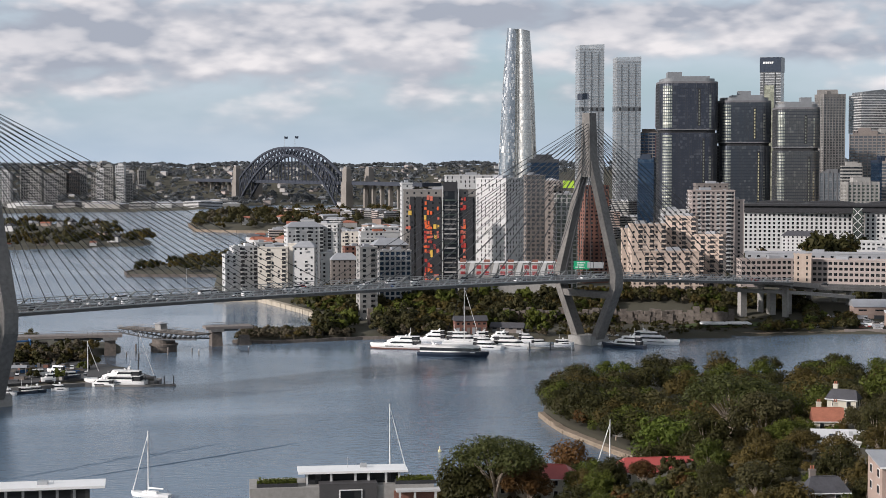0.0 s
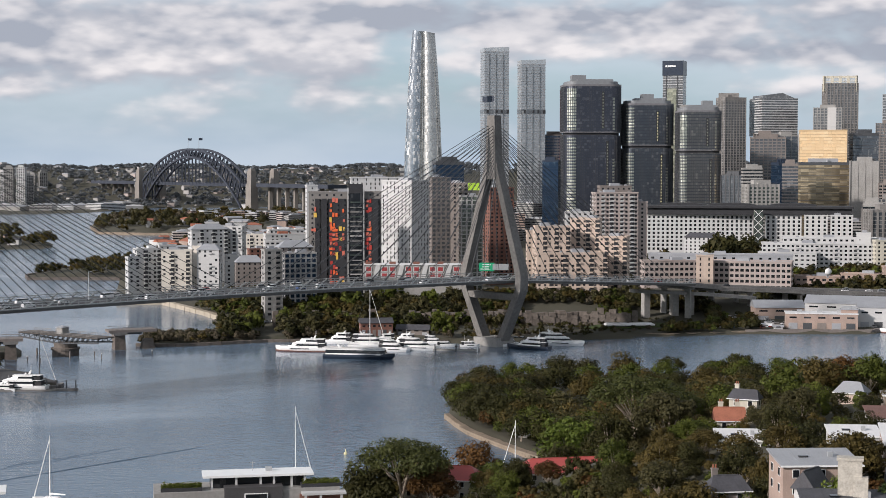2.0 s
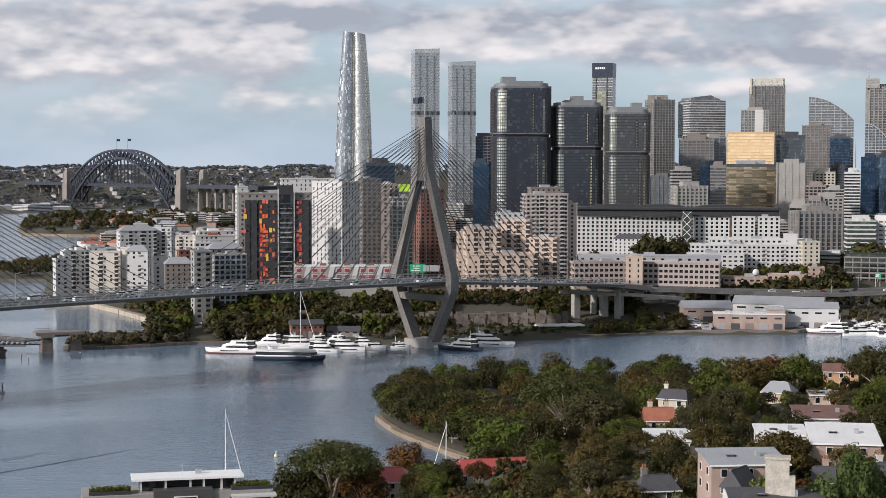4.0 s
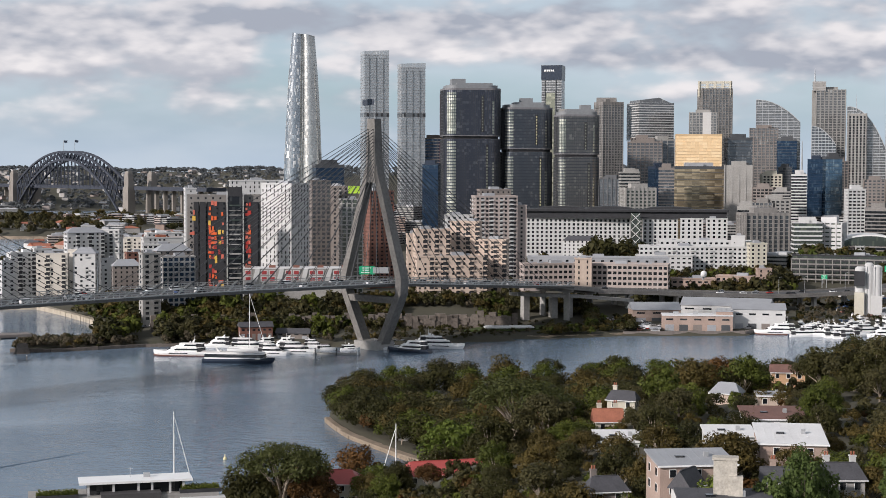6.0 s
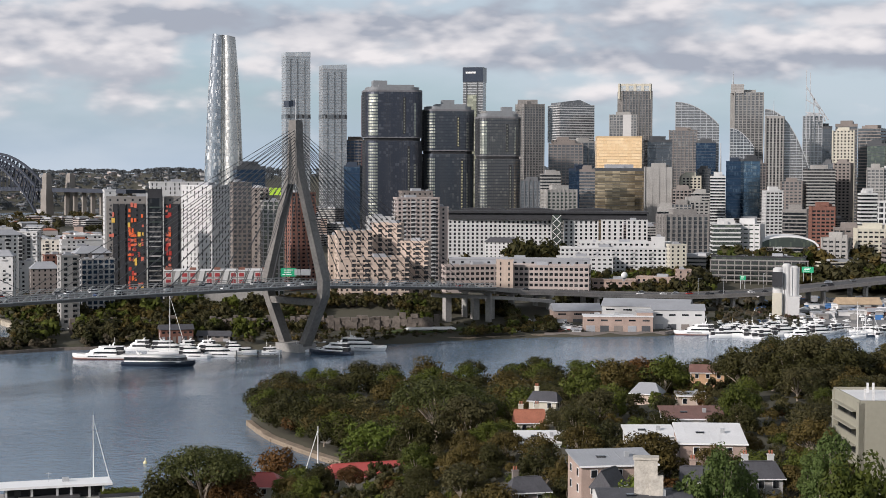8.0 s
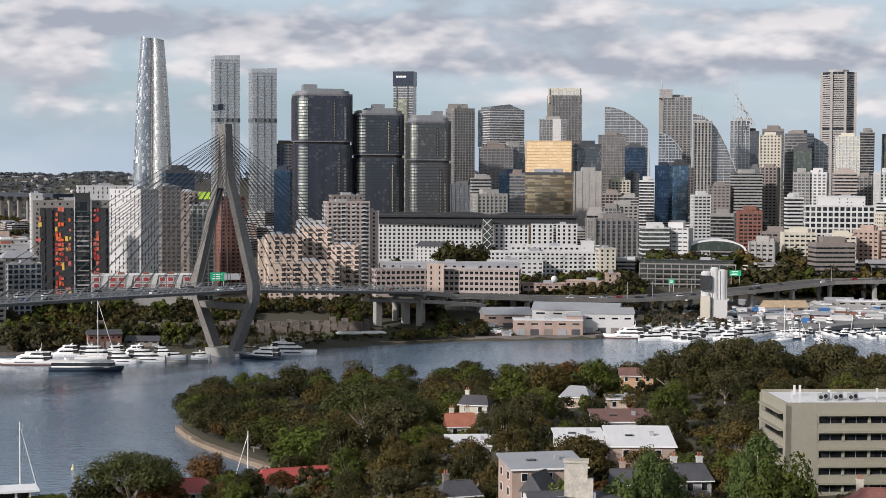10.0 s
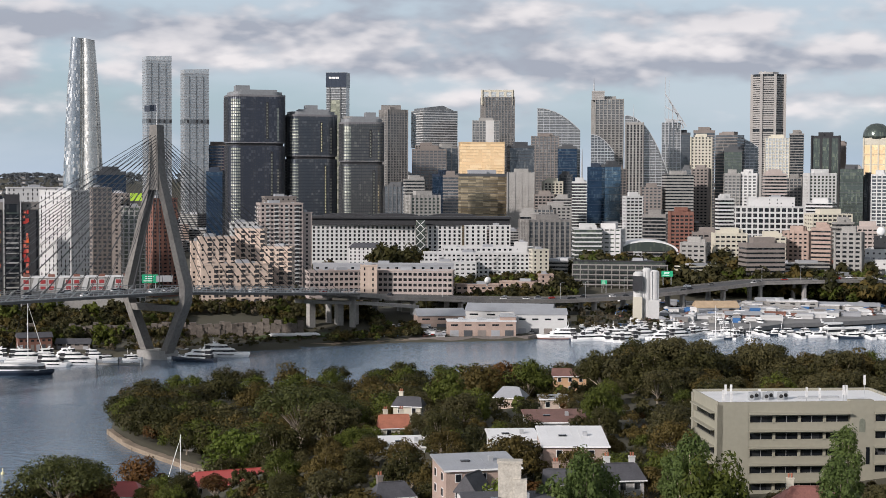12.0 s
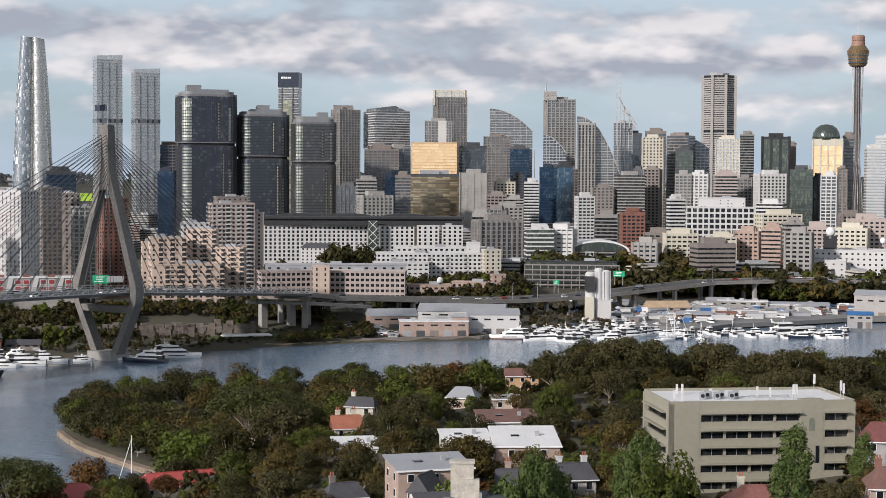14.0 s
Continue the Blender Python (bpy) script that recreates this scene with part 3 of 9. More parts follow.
for base, ground in ((TOWER_E, 2.0), (TOWER_W, 2.0)):
    tw = part("tower", Geo().box(0, 0, ground - 3, 17, 13, 5.5, math.degrees(math.atan2(SIDE.y, SIDE.x))), concrete, bridge)
    tw.matrix_basis = Matrix.Translation(base)
    for side in (-1, 1):
        g = Geo()
        tower_leg(g, side, (ground + 1, 30.0, 38.0, 92.0, 97.0), (6.6, 20.0, 20.4, 3.6, 2.6), (4.4, 4.0, 4.0, 3.2, 3.0), (6.0, 5.8, 5.8, 5.0, 5.0))
        part("leg", g, tower_concrete, tw)
    g = Geo()
    tower_leg(g, 1, (88.0, 93.0, 121.5), (0, 0, 0), (7.5, 7.6, 5.2), (5.8, 5.6, 5.0))
    part("mast_head", g, tower_concrete, tw)
    g = Geo()
    g.beam(SIDE * -19 + Vector((0, 0, 26.6)), SIDE * 18.5 + Vector((0, 0, 26.6)), 5.0, 3.4)
    part("cross_beam", g, tower_concrete, tw)

S0, S1 = -150, 560
g, edge, road = Geo(), Geo(), Geo()
step = 10
for s in range(S0, S1, step):
    a, b = s, s + step
    if s <= 480:
        for off in (-DECK_HALF + 1.2, DECK_HALF - 1.2):
            g.beam(deck_point(a, off, -0.6), deck_point(b, off, -0.6), 1.8, 1.3)
        g.beam(deck_point(a, 0, -0.25), deck_point(b, 0, -0.25), 2 * DECK_HALF, 0.5)
        g.beam(deck_point(a, -DECK_HALF + 2, -0.9), deck_point(a, DECK_HALF - 2, -0.9), 0.6, 1.3)
deck_line = [deck_point(s) for s in range(S0, 491, step)]
road.ribbon(deck_line, 2 * DECK_HALF - 5, 0.06, 0, 0.03)
part("deck", g, deck_concrete, bridge)
part("roadway", road, asphalt, bridge)
for off in (-DECK_HALF + 0.1, DECK_HALF - 0.1):
    g = Geo()
    for s in range(S0, 490, step):
        for lift, w in ((0.35, 0.45), (1.5, 0.24), (2.5, 0.30)):
            g.beam(deck_point(s, off, lift), deck_point(s + step, off, lift), w)
        for q in (0, 3.33, 6.67):
            g.beam(deck_point(s + q, off, 0), deck_point(s + q, off, 2.5), 0.26)
        g.beam(deck_point(s + 2, off, 0.4), deck_point(s + 5.5, off, 2.6), 0.5)
    part("parapet", g, rail_pale, bridge)
part("median_barrier", Geo().ribbon(deck_line, 0.5, 0.9, 0, 0.5), concrete, bridge)

cable_mat = mat("dark cable sheath", (0.045, 0.047, 0.05), 0.5, vary=0.1, bump=0)
for s0 in (0.0, SPAN):
    for side in (-1, 1):
        for way in (-1, 1):
            for k in range(16):
                reach = 14 + k * (SPAN / 2 - 20) / 15
                if way * (1 if s0 == 0 else -1) < 0:
                    reach = 12 + k * 8.2
                top = deck_point(s0) + SIDE * (side * 1.6)
                top.z = 93.0 + k * 1.62
                low = deck_point(s0 + way * reach, side * (DECK_HALF - 0.6), 0.6)
                g = Geo()
                g.beam(top, low, 0.24)
                part("stay_cable", g, cable_mat, bridge)

# ---- approach viaduct ----
viaduct = thing("road_viaduct", "long grey concrete motorway viaduct on broad piers", "viaduct")
VIA = [Vector(p) for p in ((*deck_point(480),), (221.1, 990.6, 20.6), (299.1, 1016.9, 15.7), (358.4, 1029.4, 13.4), (408.6, 1042.8, 13.9), (456.3, 1055.6, 16.3), (528.5, 1077.4, 20.3), (609.0, 1080.1, 20.8), (671.6, 1066.1, 19.1), (760.3, 1029.7, 19.4))]


def along(pts, step):
    out = []
    for a, b in zip(pts, pts[1:]):
        n = max(1, round((b - a).length / step))
        out += [a + (b - a) * (i / n) for i in range(n)]
    return out + [pts[-1]]


via_pts = along(VIA, 9)
part("deck", Geo().ribbon(via_pts, 26, 1.6, 0, -1.0), concrete_dark, viaduct)
part("roadway", Geo().ribbon(via_pts, 24, 0.12, 0, -0.15), asphalt, viaduct)
for q in (-12.8, 12.8):
    part("barrier", Geo().ribbon(via_pts, 0.4, 1.3, q, 0.2), concrete_dark, viaduct)
for i in range(2, len(via_pts) - 1, 4):
    p, d = via_pts[i], (via_pts[i + 1] - via_pts[i]).normalized()
    n = Vector((-d.y, d.x, 0))
    z0 = ground_at(p.x, p.y) - 1
    for q in (-8, 8):
        c = p + n * q
        part("pier", Geo().box(c.x, c.y, z0, 2.0, 3.4, p.z - 2.6 - z0, math.degrees(math.atan2(d.y, d.x))), concrete, viaduct)
    g = Geo()
    g.beam(p + n * -12 + Vector((0, 0, -2.3)), p + n * 12 + Vector((0, 0, -2.3)), 2.2, 1.4)
    part("pier_cap", g, concrete, viaduct)
# slip road that leaves the bridge on the near side
ramp = thing("slip_road", "narrow concrete slip road on three tall piers", "viaduct")
RP = [Vector((167.5, 940.2, 21.4)), Vector((211.3, 962.1, 18.0)), Vector((247.5, 979.2, 14.0))]
g = Geo()
for a, b in zip(along(RP, 10), along(RP, 10)[1:]):
    g.beam(a, b, 9, 1.5)
    g.beam(a + Vector((0, 0, 1)), b + Vector((0, 0, 1)), 9.4, 0.5)
part("deck", g, concrete, ramp)
for p in (Vector((177.0, 953.7, 18.2)), Vector((195.1, 958.3, 17.6)), Vector((205.4, 962.3, 17.1))):
    part("pier", Geo().box(p.x, p.y, 0, 4.0, 4.0, p.z + 1.0, 20), concrete, ramp)

# ---- steel arch bridge in the distance ----
arch_steel = mat("blue-grey bridge steel", (0.036, 0.043, 0.060), 0.85, vary=0.2, scale=0.05)
arch = thing("arch_bridge", "distant dark grey steel through-arch bridge with stone pylons", "bridge")
AC = Vector((-323.0, 3634.1, 82.3))
AC.z = 0
view = Vector((AC.x, AC.y, 0)).normalized()
across = Vector((view.y, -view.x, 0))
ax = (across * 0.461 - view * 0.887).normalized()      # towards the near, southern end
sd = Vector((-ax.y, ax.x, 0))


def arch_z(u, top):
    return 8 + 106 * (1 - u * u) if not top else 60 + 71 * (1 - abs(u) ** 2.1)


BC = AC - across * 20
for q in (-12, 12):
    chord, upper, web = Geo(), Geo(), Geo()
    n = 28
    low = [BC + ax * (u * 236) + sd * q + Vector((0, 0, arch_z(u, False))) for u in np.linspace(-1, 1, n + 1)]
    high = [BC + ax * (u * 236) + sd * q + Vector((0, 0, arch_z(u, True))) for u in np.linspace(-1, 1, n + 1)]
    for i in range(n):
        web.beam(low[i], high[i], 2.4)
        web.beam(*((low[i], high[i + 1]) if i >= n / 2 else (high[i], low[i + 1])), 2.3)
        if 59 < low[i].z:
            web.beam(low[i], (low[i].x, low[i].y, 55), 1.5)
    web.beam(low[n], high[n], 1.3)
    part("lower_chord", chord.ribbon(low, 4.6, 4.6), arch_steel, arch)
    part("upper_chord", upper.ribbon(high, 4.2, 4.2), arch_steel, arch)
    part("arch_web", web, arch_steel, arch, kind="stuff")
stone_grey = mat("grey granite", (0.22, 0.20, 0.18), 0.85, vary=0.2, scale=0.05)
g = Geo()
g.beam(AC - ax * 560 + Vector((0, 0, 54)), AC + ax * 560 + Vector((0, 0, 54)), 44, 7)
for k in range(8):
    for sgn in (-1, 1):
        p = AC + ax * sgn * (300 + k * 34)
        part("approach_pier", Geo().box(p.x, p.y, 2, 7, 9, 49, 20), stone_grey, arch)
part("deck", g, arch_steel, arch)
for sgn in (-1, 1):
    for q in (-27, 27):
        p = AC + ax * (sgn * 268) + sd * q
        t = math.degrees(math.atan2(ax.y, ax.x))
        g = Geo()
        g.box(p.x, p.y, 0, 24, 17, 56, t, 0.92)
        g.box(p.x, p.y, 56, 19, 13, 28, t, 0.88)
        g.box(p.x, p.y, 84, 14, 10, 5, t, 0.8)
        part("pylon", g, stone_grey, arch)
for u in (-0.12, 0.10):
    p = BC + ax * (u * 236)
    g = Geo()
    g.beam((p.x, p.y, 132), (p.x, p.y, 156), 0.8)
    fp = part("flagpole", g, steel_light, arch)
    g = Geo()
    g.loft([[p + across * a + Vector((0, 0, 151 + b + math.sin(a) * 0.6)) for b in (0, 5)] + [p + across * a + view * 0.3 + Vector((0, 0, 151 + b + math.sin(a) * 0.6)) for b in (5, 0)] for a in (0.5, 3, 5.5, 8)])
    part("flag", g, navy_paint, fp)

# ---- city towers ----
def attach(child, parent):
    """Makes a piece that was built by itself a part of a larger thing."""
    child.parent = parent
    child.matrix_parent_inverse = parent.matrix_basis.inverted()
    for key in ("category", "group"):
        if key in child:
            del child[key]
    return child


def tower(label, cx, cy, span, top, glass, wall, yaw=0.0, ratio=0.9, fl=4.0, bay=6.0, band=0.3, pier=0.0, base=4.0, plant=1, proud=0.3, name="office_tower", crown_wall=0.0, cat="tower"):
    """A tower whose silhouette is span wide as seen from the eye; floor bands and piers stand proud of the glass."""
    a = radians(abs(yaw))
    w = span / (math.cos(a) + ratio * math.sin(a))
    d = w * ratio
    r = math.hypot(cx, cy)
    k = (r + (w * math.sin(a) + d * math.cos(a)) / 2) / r
    ob = thing(name, label, cat, cx * k, cy * k, base, facing(cx, cy) + yaw)
    hgt = top - base
    part("glass_wall", Geo().box(0, 0, 0, w - 2 * proud, d - 2 * proud, hgt - 0.3), glass, ob)
    g = Geo()
    n = int(hgt / fl)
    for i in range(n + 1):
        z = i * fl
        h = band * fl if i < n else hgt - n * fl
        if h > 0.05:
            g.box(0, 0, z, w, d, h)
    if crown_wall:
        g.box(0, 0, hgt - crown_wall, w + 0.1, d + 0.1, crown_wall)
    part("floor_band", g, wall, ob, kind="stuff")
    if pier:
        g = Geo()
        for length, other, swap in ((w, d, False), (d, w, True)):
            m = max(2, round(length / bay))
            for i in range(m + 1):
                q = -length / 2 + i * length / m
                for s in (-1, 1):
                    if swap:
                        g.box(s * other / 2, q, 0, 0.7, pier * bay, hgt + 0.3)
                    else:
                        g.box(q, s * other / 2, 0, pier * bay, 0.7, hgt + 0.3)
        part("pier_grid", g, wall, ob, kind="stuff")
    if plant:
        g = Geo()
        rnd = random.Random(int(cx * 7 + top))
        g.box(0, 0, hgt - 0.1, w * 0.55, d * 0.5, 4.5)
        for _ in range(plant + 2):
            g.box(rnd.uniform(-0.35, 0.35) * w, rnd.uniform(-0.3, 0.3) * d, hgt - 0.1, rnd.uniform(2, 6), rnd.uniform(2, 6), rnd.uniform(1.5, 3.5))
        part("roof_plant", g, wall if plant < 2 else grey_roof, ob)
    return ob

# ---- the tallest tower: a tapering, twisted glass petal shape ----
def petal_tower():
    x, y, span, top = 101.2, 2197.7, 54.1, 278.0
    ob = thing("petal_tower", "tapering twisted silver glass skyscraper with rounded petal corners", "tower", x, y, 4, facing(x, y))
    hgt = top - 4
    lobes = ((192, 0.47, 0.50), (322, 0.54, 0.53), (85, 0.46, 0.54))
    n, levels = 96, 62
    rings = []
    for k in range(levels + 1):
        u = k / levels
        r = span / 2 * (0.955 + 0.05 * math.sin(min(1.0, u / 0.45) * 3.1416) - 0.66 * max(0, u - 0.25) ** 1.8)
        ring = []
        for i in range(n):
            th = 6.2832 * i / n
            best = 0.3
            for deg_, c, q in lobes:
                dl = th - radians(deg_ + 14 * u)
                s2 = q * q - (c * math.sin(dl)) ** 2
                if s2 > 0 and math.cos(dl) > -0.2:
                    best = max(best, c * math.cos(dl) + math.sqrt(s2))
            side = math.cos(th)
            z = hgt * u - (5.0 * max(0, side) + 4.5 * math.exp(-((th - 4.5) / 0.35) ** 2) if k == levels else 0)
            ring.append((r * best * side, r * best * math.sin(th) * 0.9, z))
        rings.append(ring)
    seam = 68
    # Same glass in two tints: reflected sky painted left, warm sheen right.
    cool = glazing("sky-tinted petal glass", (0.29, 0.315, 0.34), (0.62, 0.64, 0.65), cell=(1.7, 1.7, 4.4), share=0.5, metal=0.9, rough=0.14)
    warm = glazing("warm sheen-tinted petal glass", (0.40, 0.40, 0.385), (0.66, 0.65, 0.61), cell=(1.7, 1.7, 4.4), share=0.45, metal=0.95, rough=0.2)
    part("glass_petal", Geo().loft([r_[32:seam + 1] for r_ in rings], cap=False, closed=False), cool, ob, "petal with the sky's reflection in its glass colour", smooth=True)
    part("glass_petal", Geo().loft([r_[seam:] + r_[:33] for r_ in rings], cap=False, closed=False), warm, ob, "petal with a warm sheen in its glass colour", smooth=True)
    part("roof", Geo().prism([(p[0] * 0.9, p[1] * 0.9) for p in rings[-1]], hgt - 11, hgt - 9), band_grey, ob)
    g = Geo()
    for k in range(1, levels):
        g.loft([[(p[0] * 1.004, p[1] * 1.004, p[2] + h) for p in rings[k]] for h in (0, 0.22)], cap=False)
    part("floor_edge", g, band_grey, ob, kind="stuff")
    # Scattered near-white panes: sun glints put in as colour.
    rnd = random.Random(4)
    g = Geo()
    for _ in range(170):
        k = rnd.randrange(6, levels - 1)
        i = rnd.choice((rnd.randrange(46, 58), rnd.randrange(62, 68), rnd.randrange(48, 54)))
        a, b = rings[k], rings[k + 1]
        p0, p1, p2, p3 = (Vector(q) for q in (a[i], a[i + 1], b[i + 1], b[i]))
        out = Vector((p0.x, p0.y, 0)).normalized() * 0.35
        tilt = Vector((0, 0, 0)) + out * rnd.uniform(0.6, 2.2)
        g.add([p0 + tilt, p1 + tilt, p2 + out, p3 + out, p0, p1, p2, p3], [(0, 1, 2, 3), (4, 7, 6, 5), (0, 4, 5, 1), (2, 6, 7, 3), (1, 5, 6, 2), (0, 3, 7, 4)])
    part("facet", g, glazing("glint-white glass", (0.80, 0.80, 0.78), (0.95, 0.95, 0.93), cell=(2.6, 2.6, 3.6), share=0.5, metal=0.8, rough=0.34), ob, kind="stuff")
    part("podium", Geo().box(0, 0, 0, span * 1.5, span * 1.3, 22), glass_grey, ob)


petal_tower()


slim_glass = glazing("silver sky glass", (0.38, 0.40, 0.41), (0.52, 0.53, 0.53), cell=(3, 3, 3.6), share=0.3, rough=0.18)
slim_grey = mat("pale grey aluminium", (0.40, 0.41, 0.42), 0.45, 0.5, vary=0.25, scale=0.05, fine=0.3)


def slim_tower(label, x, y, span, top, mid):
    """A slender residential tower: floor plates, mullions, a mid recess and a raised roof edge."""
    ob = tower(label, x, y, span, top, slim_glass, slim_grey, yaw=14, ratio=0.7, fl=3.6, band=0.26, plant=0, name="residential_tower")
    w = span / (math.cos(radians(14)) + 0.7 * math.sin(radians(14)))
    g = Geo()
    g.box(0, 0, mid - 4, w + 0.3, w * 0.7 + 0.3, 5.5)
    part("mid_recess", g, glass_grey, ob)
    for q in (-0.36, 0.0, 0.2, 0.44):
        part("plant_opening", Geo().box(q * w, -w * 0.35 - 0.2, mid - 3.4, w * 0.07, 0.5, 4.2), black_roof_shade, ob)
    g = Geo()
    for q in (-0.30, -0.02, 0.27):
        g.box(q * w, -w * 0.35 - 0.1, 4, w * 0.025, 0.5, top - 12)
    part("vertical_slot", g, glass_grey, ob)
    g = Geo()
    g.loft([[(-w / 2, -w * 0.35, top - 4), (w / 2, -w * 0.35, top - 4), (w / 2, w * 0.35, top - 4), (-w / 2, w * 0.35, top - 4)],
            [(-w / 2, -w * 0.35, top + 0.5), (w / 2, -w * 0.35, top + 2), (w / 2, w * 0.35, top + 2), (-w / 2, w * 0.35, top + 0.5)]])
    part("roof_screen", g, glass_pale, ob)
    return ob


slim_tower("slender pale glass residential tower with a slanted top", 193.5, 2141.3, 38.5, 246.6, 164.3)
slim_tower("second slender pale glass residential tower, slightly shorter", 239.6, 2116.5, 37.3, 228.8, 163.5)


def round_tower(label, x, y, span, top, joint, accent, plant_x, glass, corner, red_fins=False):
    """A dark office tower with rounded corners, in two stacked halves with a recessed joint."""
    ob = thing("office_tower", label, "tower", x, y + span * 0.45, 4, facing(x, y) + 8)
    hgt, w, d, fl = top - 4, span * 0.99, span * 0.80, 3.9
    outline = []
    rad = span * 0.20
    for cx_, cy_, a0 in ((w / 2 - rad, d / 2 - rad, 0), (-w / 2 + rad, d / 2 - rad, 90), (-w / 2 + rad, -d / 2 + rad, 180), (w / 2 - rad, -d / 2 + rad, 270)):
        outline += [(cx_ + rad * math.cos(radians(a0 + q)), cy_ + rad * math.sin(radians(a0 + q))) for q in range(0, 91, 10)]
    scaled = lambda s: [(p * s, q * s) for p, q in outline]
    for z0, z1 in ((0, joint - 7), (joint - 3, hgt)):
        part("glass_wall", Geo().loft([[(p, q, z) for p, q in scaled(0.985)] for z in (z0, z1)]), glass, ob, smooth=False)
    part("joint_recess", Geo().prism(scaled(0.93), joint - 7.5, joint - 2.5), black_roof_shade, ob)
    g = Geo()
    for i in range(int(hgt / fl)):
        if abs(i * fl - joint + 5) > 3.5:
            g.prism(outline, i * fl, i * fl + 0.75)
    part("floor_band", g, smoke_band, ob, kind="stuff")
    g = Geo()
    for i in range(len(outline)):
        a, b = outline[i], outline[(i + 1) % len(outline)]
        m = max(1, round(math.hypot(b[0] - a[0], b[1] - a[1]) / 2.8))
        for t_ in range(m):
            px, py = a[0] + (b[0] - a[0]) * t_ / m, a[1] + (b[1] - a[1]) * t_ / m
            for z0, z1 in ((0, joint - 7), (joint - 3, hgt)):
                g.box(px, py, z0, 0.3, 0.3, z1 - z0)
    part("mullion_grid", g, steel_dark, ob, kind="stuff")
    part("roof_ring", Geo().prism(scaled(1.006), hgt - 1, hgt + 1.6), ring_grey, ob)
    part("joint_ring", Geo().prism(scaled(1.008), joint - 3.4, joint - 2.2), ring_grey, ob, "grey ring between the stacked halves")
    # Black strip painted as a slot in shade, paler cells as lit lobbies.
    for z0, z1, q in ((12, joint - 14, 0.24), (joint + 2, hgt - 8, 0.16)):
        part("lobby_slot", Geo().box(q * w, -d / 2 - 0.02, z0, 3.4, 0.5, z1 - z0), black_roof_shade, ob)
        g = Geo()
        for i in range(int((z1 - z0) / fl)):
            g.box(q * w, -d / 2 - 0.12, z0 + i * fl + 0.9, 1.4, 0.6, 1.9)
        part("lift_lobby", g, accent, ob, kind="stuff")
    part("roof_screen", Geo().prism(scaled(0.90), hgt + 1.5, hgt + 5.5), band_grey, ob)
    g = Geo()
    g.box(w * 0.05, 0, hgt + 5.4, w * 0.62, d * 0.55, 3.4)
    g.box(plant_x * w, 0, hgt + 5.4, w * 0.24, d * 0.34, 9)
    rnd = random.Random(int(x))
    for _ in range(9):
        g.box(rnd.uniform(-0.36, 0.36) * w, rnd.uniform(-0.3, 0.1) * d, hgt + 5.3, rnd.uniform(2, 5), rnd.uniform(2, 4), rnd.uniform(1.2, 3.2))
    part("roof_plant", g, band_grey, ob)
    # Vertical sun sheen, added as strips of paler glass on the front corners.
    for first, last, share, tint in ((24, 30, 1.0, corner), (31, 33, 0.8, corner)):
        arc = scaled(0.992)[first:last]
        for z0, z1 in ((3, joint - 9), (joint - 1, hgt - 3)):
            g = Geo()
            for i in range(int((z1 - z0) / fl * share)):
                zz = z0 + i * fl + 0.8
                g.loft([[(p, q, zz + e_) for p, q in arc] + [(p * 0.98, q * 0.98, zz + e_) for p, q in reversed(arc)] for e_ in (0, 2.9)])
            part("corner_glass", g, tint, ob, "curved corner glazing with sun sheen in its colour", kind="stuff")
    if red_fins:
        g = Geo()
        for px, py in outline[14:20]:
            g.box(px * 1.008, py * 1.008, 8, 0.5, 0.5, joint - 18)
            g.box(px * 1.008, py * 1.008, joint, 0.5, 0.5, hgt - joint - 4)
        part("sun_fin", g, red_fin, ob, "maroon vertical sun fins", kind="stuff")
    return ob


red_fin = mat("maroon aluminium fin", (0.10, 0.032, 0.034), 0.5, vary=0.2)
sheen_dark = glazing("smoky blue-grey glass", (0.085, 0.095, 0.122), (0.20, 0.21, 0.24), cell=(3, 3, 3.9), share=0.3, rough=0.40, metal=0.9)
sheen_olive = glazing("smoky olive glass", (0.10, 0.115, 0.135), (0.23, 0.24, 0.25), cell=(3, 3, 3.9), share=0.3, rough=0.40, metal=0.9)
sheen_gold = glazing("straw-tinted glass", (0.16, 0.165, 0.165), (0.31, 0.31, 0.29), cell=(3, 3, 3.9), share=0.3, rough=0.40, metal=0.9)
smoke_band = mat("smoky metal spandrel", (0.082, 0.090, 0.112), 0.42, 0.9, vary=0.15)
# Straw tint of the sheen painted on the tower corners.
straw_sheen = glazing("straw sheen-tinted glass", (0.34, 0.36, 0.31), (0.72, 0.73, 0.62), cell=(6, 6, 3.9), share=0.4, rough=0.3, metal=0.8)
ring_grey = mat("grey steel ring", (0.15, 0.15, 0.16), 0.6)
# Colours that stand for light in the lobby cells.
green_lit = mat("pale green lit-cell colour", (0.16, 0.18, 0.15), 0.35, vary=0.2)
yellow_lit = mat("yellow lit-cell colour", (0.52, 0.50, 0.30), 0.35, vary=0.2)
round_tower("dark glass office tower with a pale mid ring", 316.8, 2076.0, 76.4, 198.9, 137.6, green_lit, -0.22, sheen_dark, straw_sheen, True)
round_tower("dark glass office tower with rounded corners and yellow lobbies", 391.8, 2083.5, 67.0, 174.7, 121.1, yellow_lit, 0.0, sheen_olive, straw_sheen)
round_tower("bronze glass office tower with rounded corners and a pale ring", 447.8, 2031.2, 56.6, 164.2, 114.1, green_lit, 0.2, sheen_gold, straw_sheen)
tower("pale stone office slab beside rounded glass tower", 438.8, 2094.5, 20.7, 170.8, glass_pale, concrete, fl=3.8, band=0.35)

# Spandrels take the same painted sunset reflection as the glass between them.
sunset_band = mat("sunset-tinted spandrel", (0.62, 0.44, 0.25), 0.4, 0.2, vary=0.2, scale=0.05)
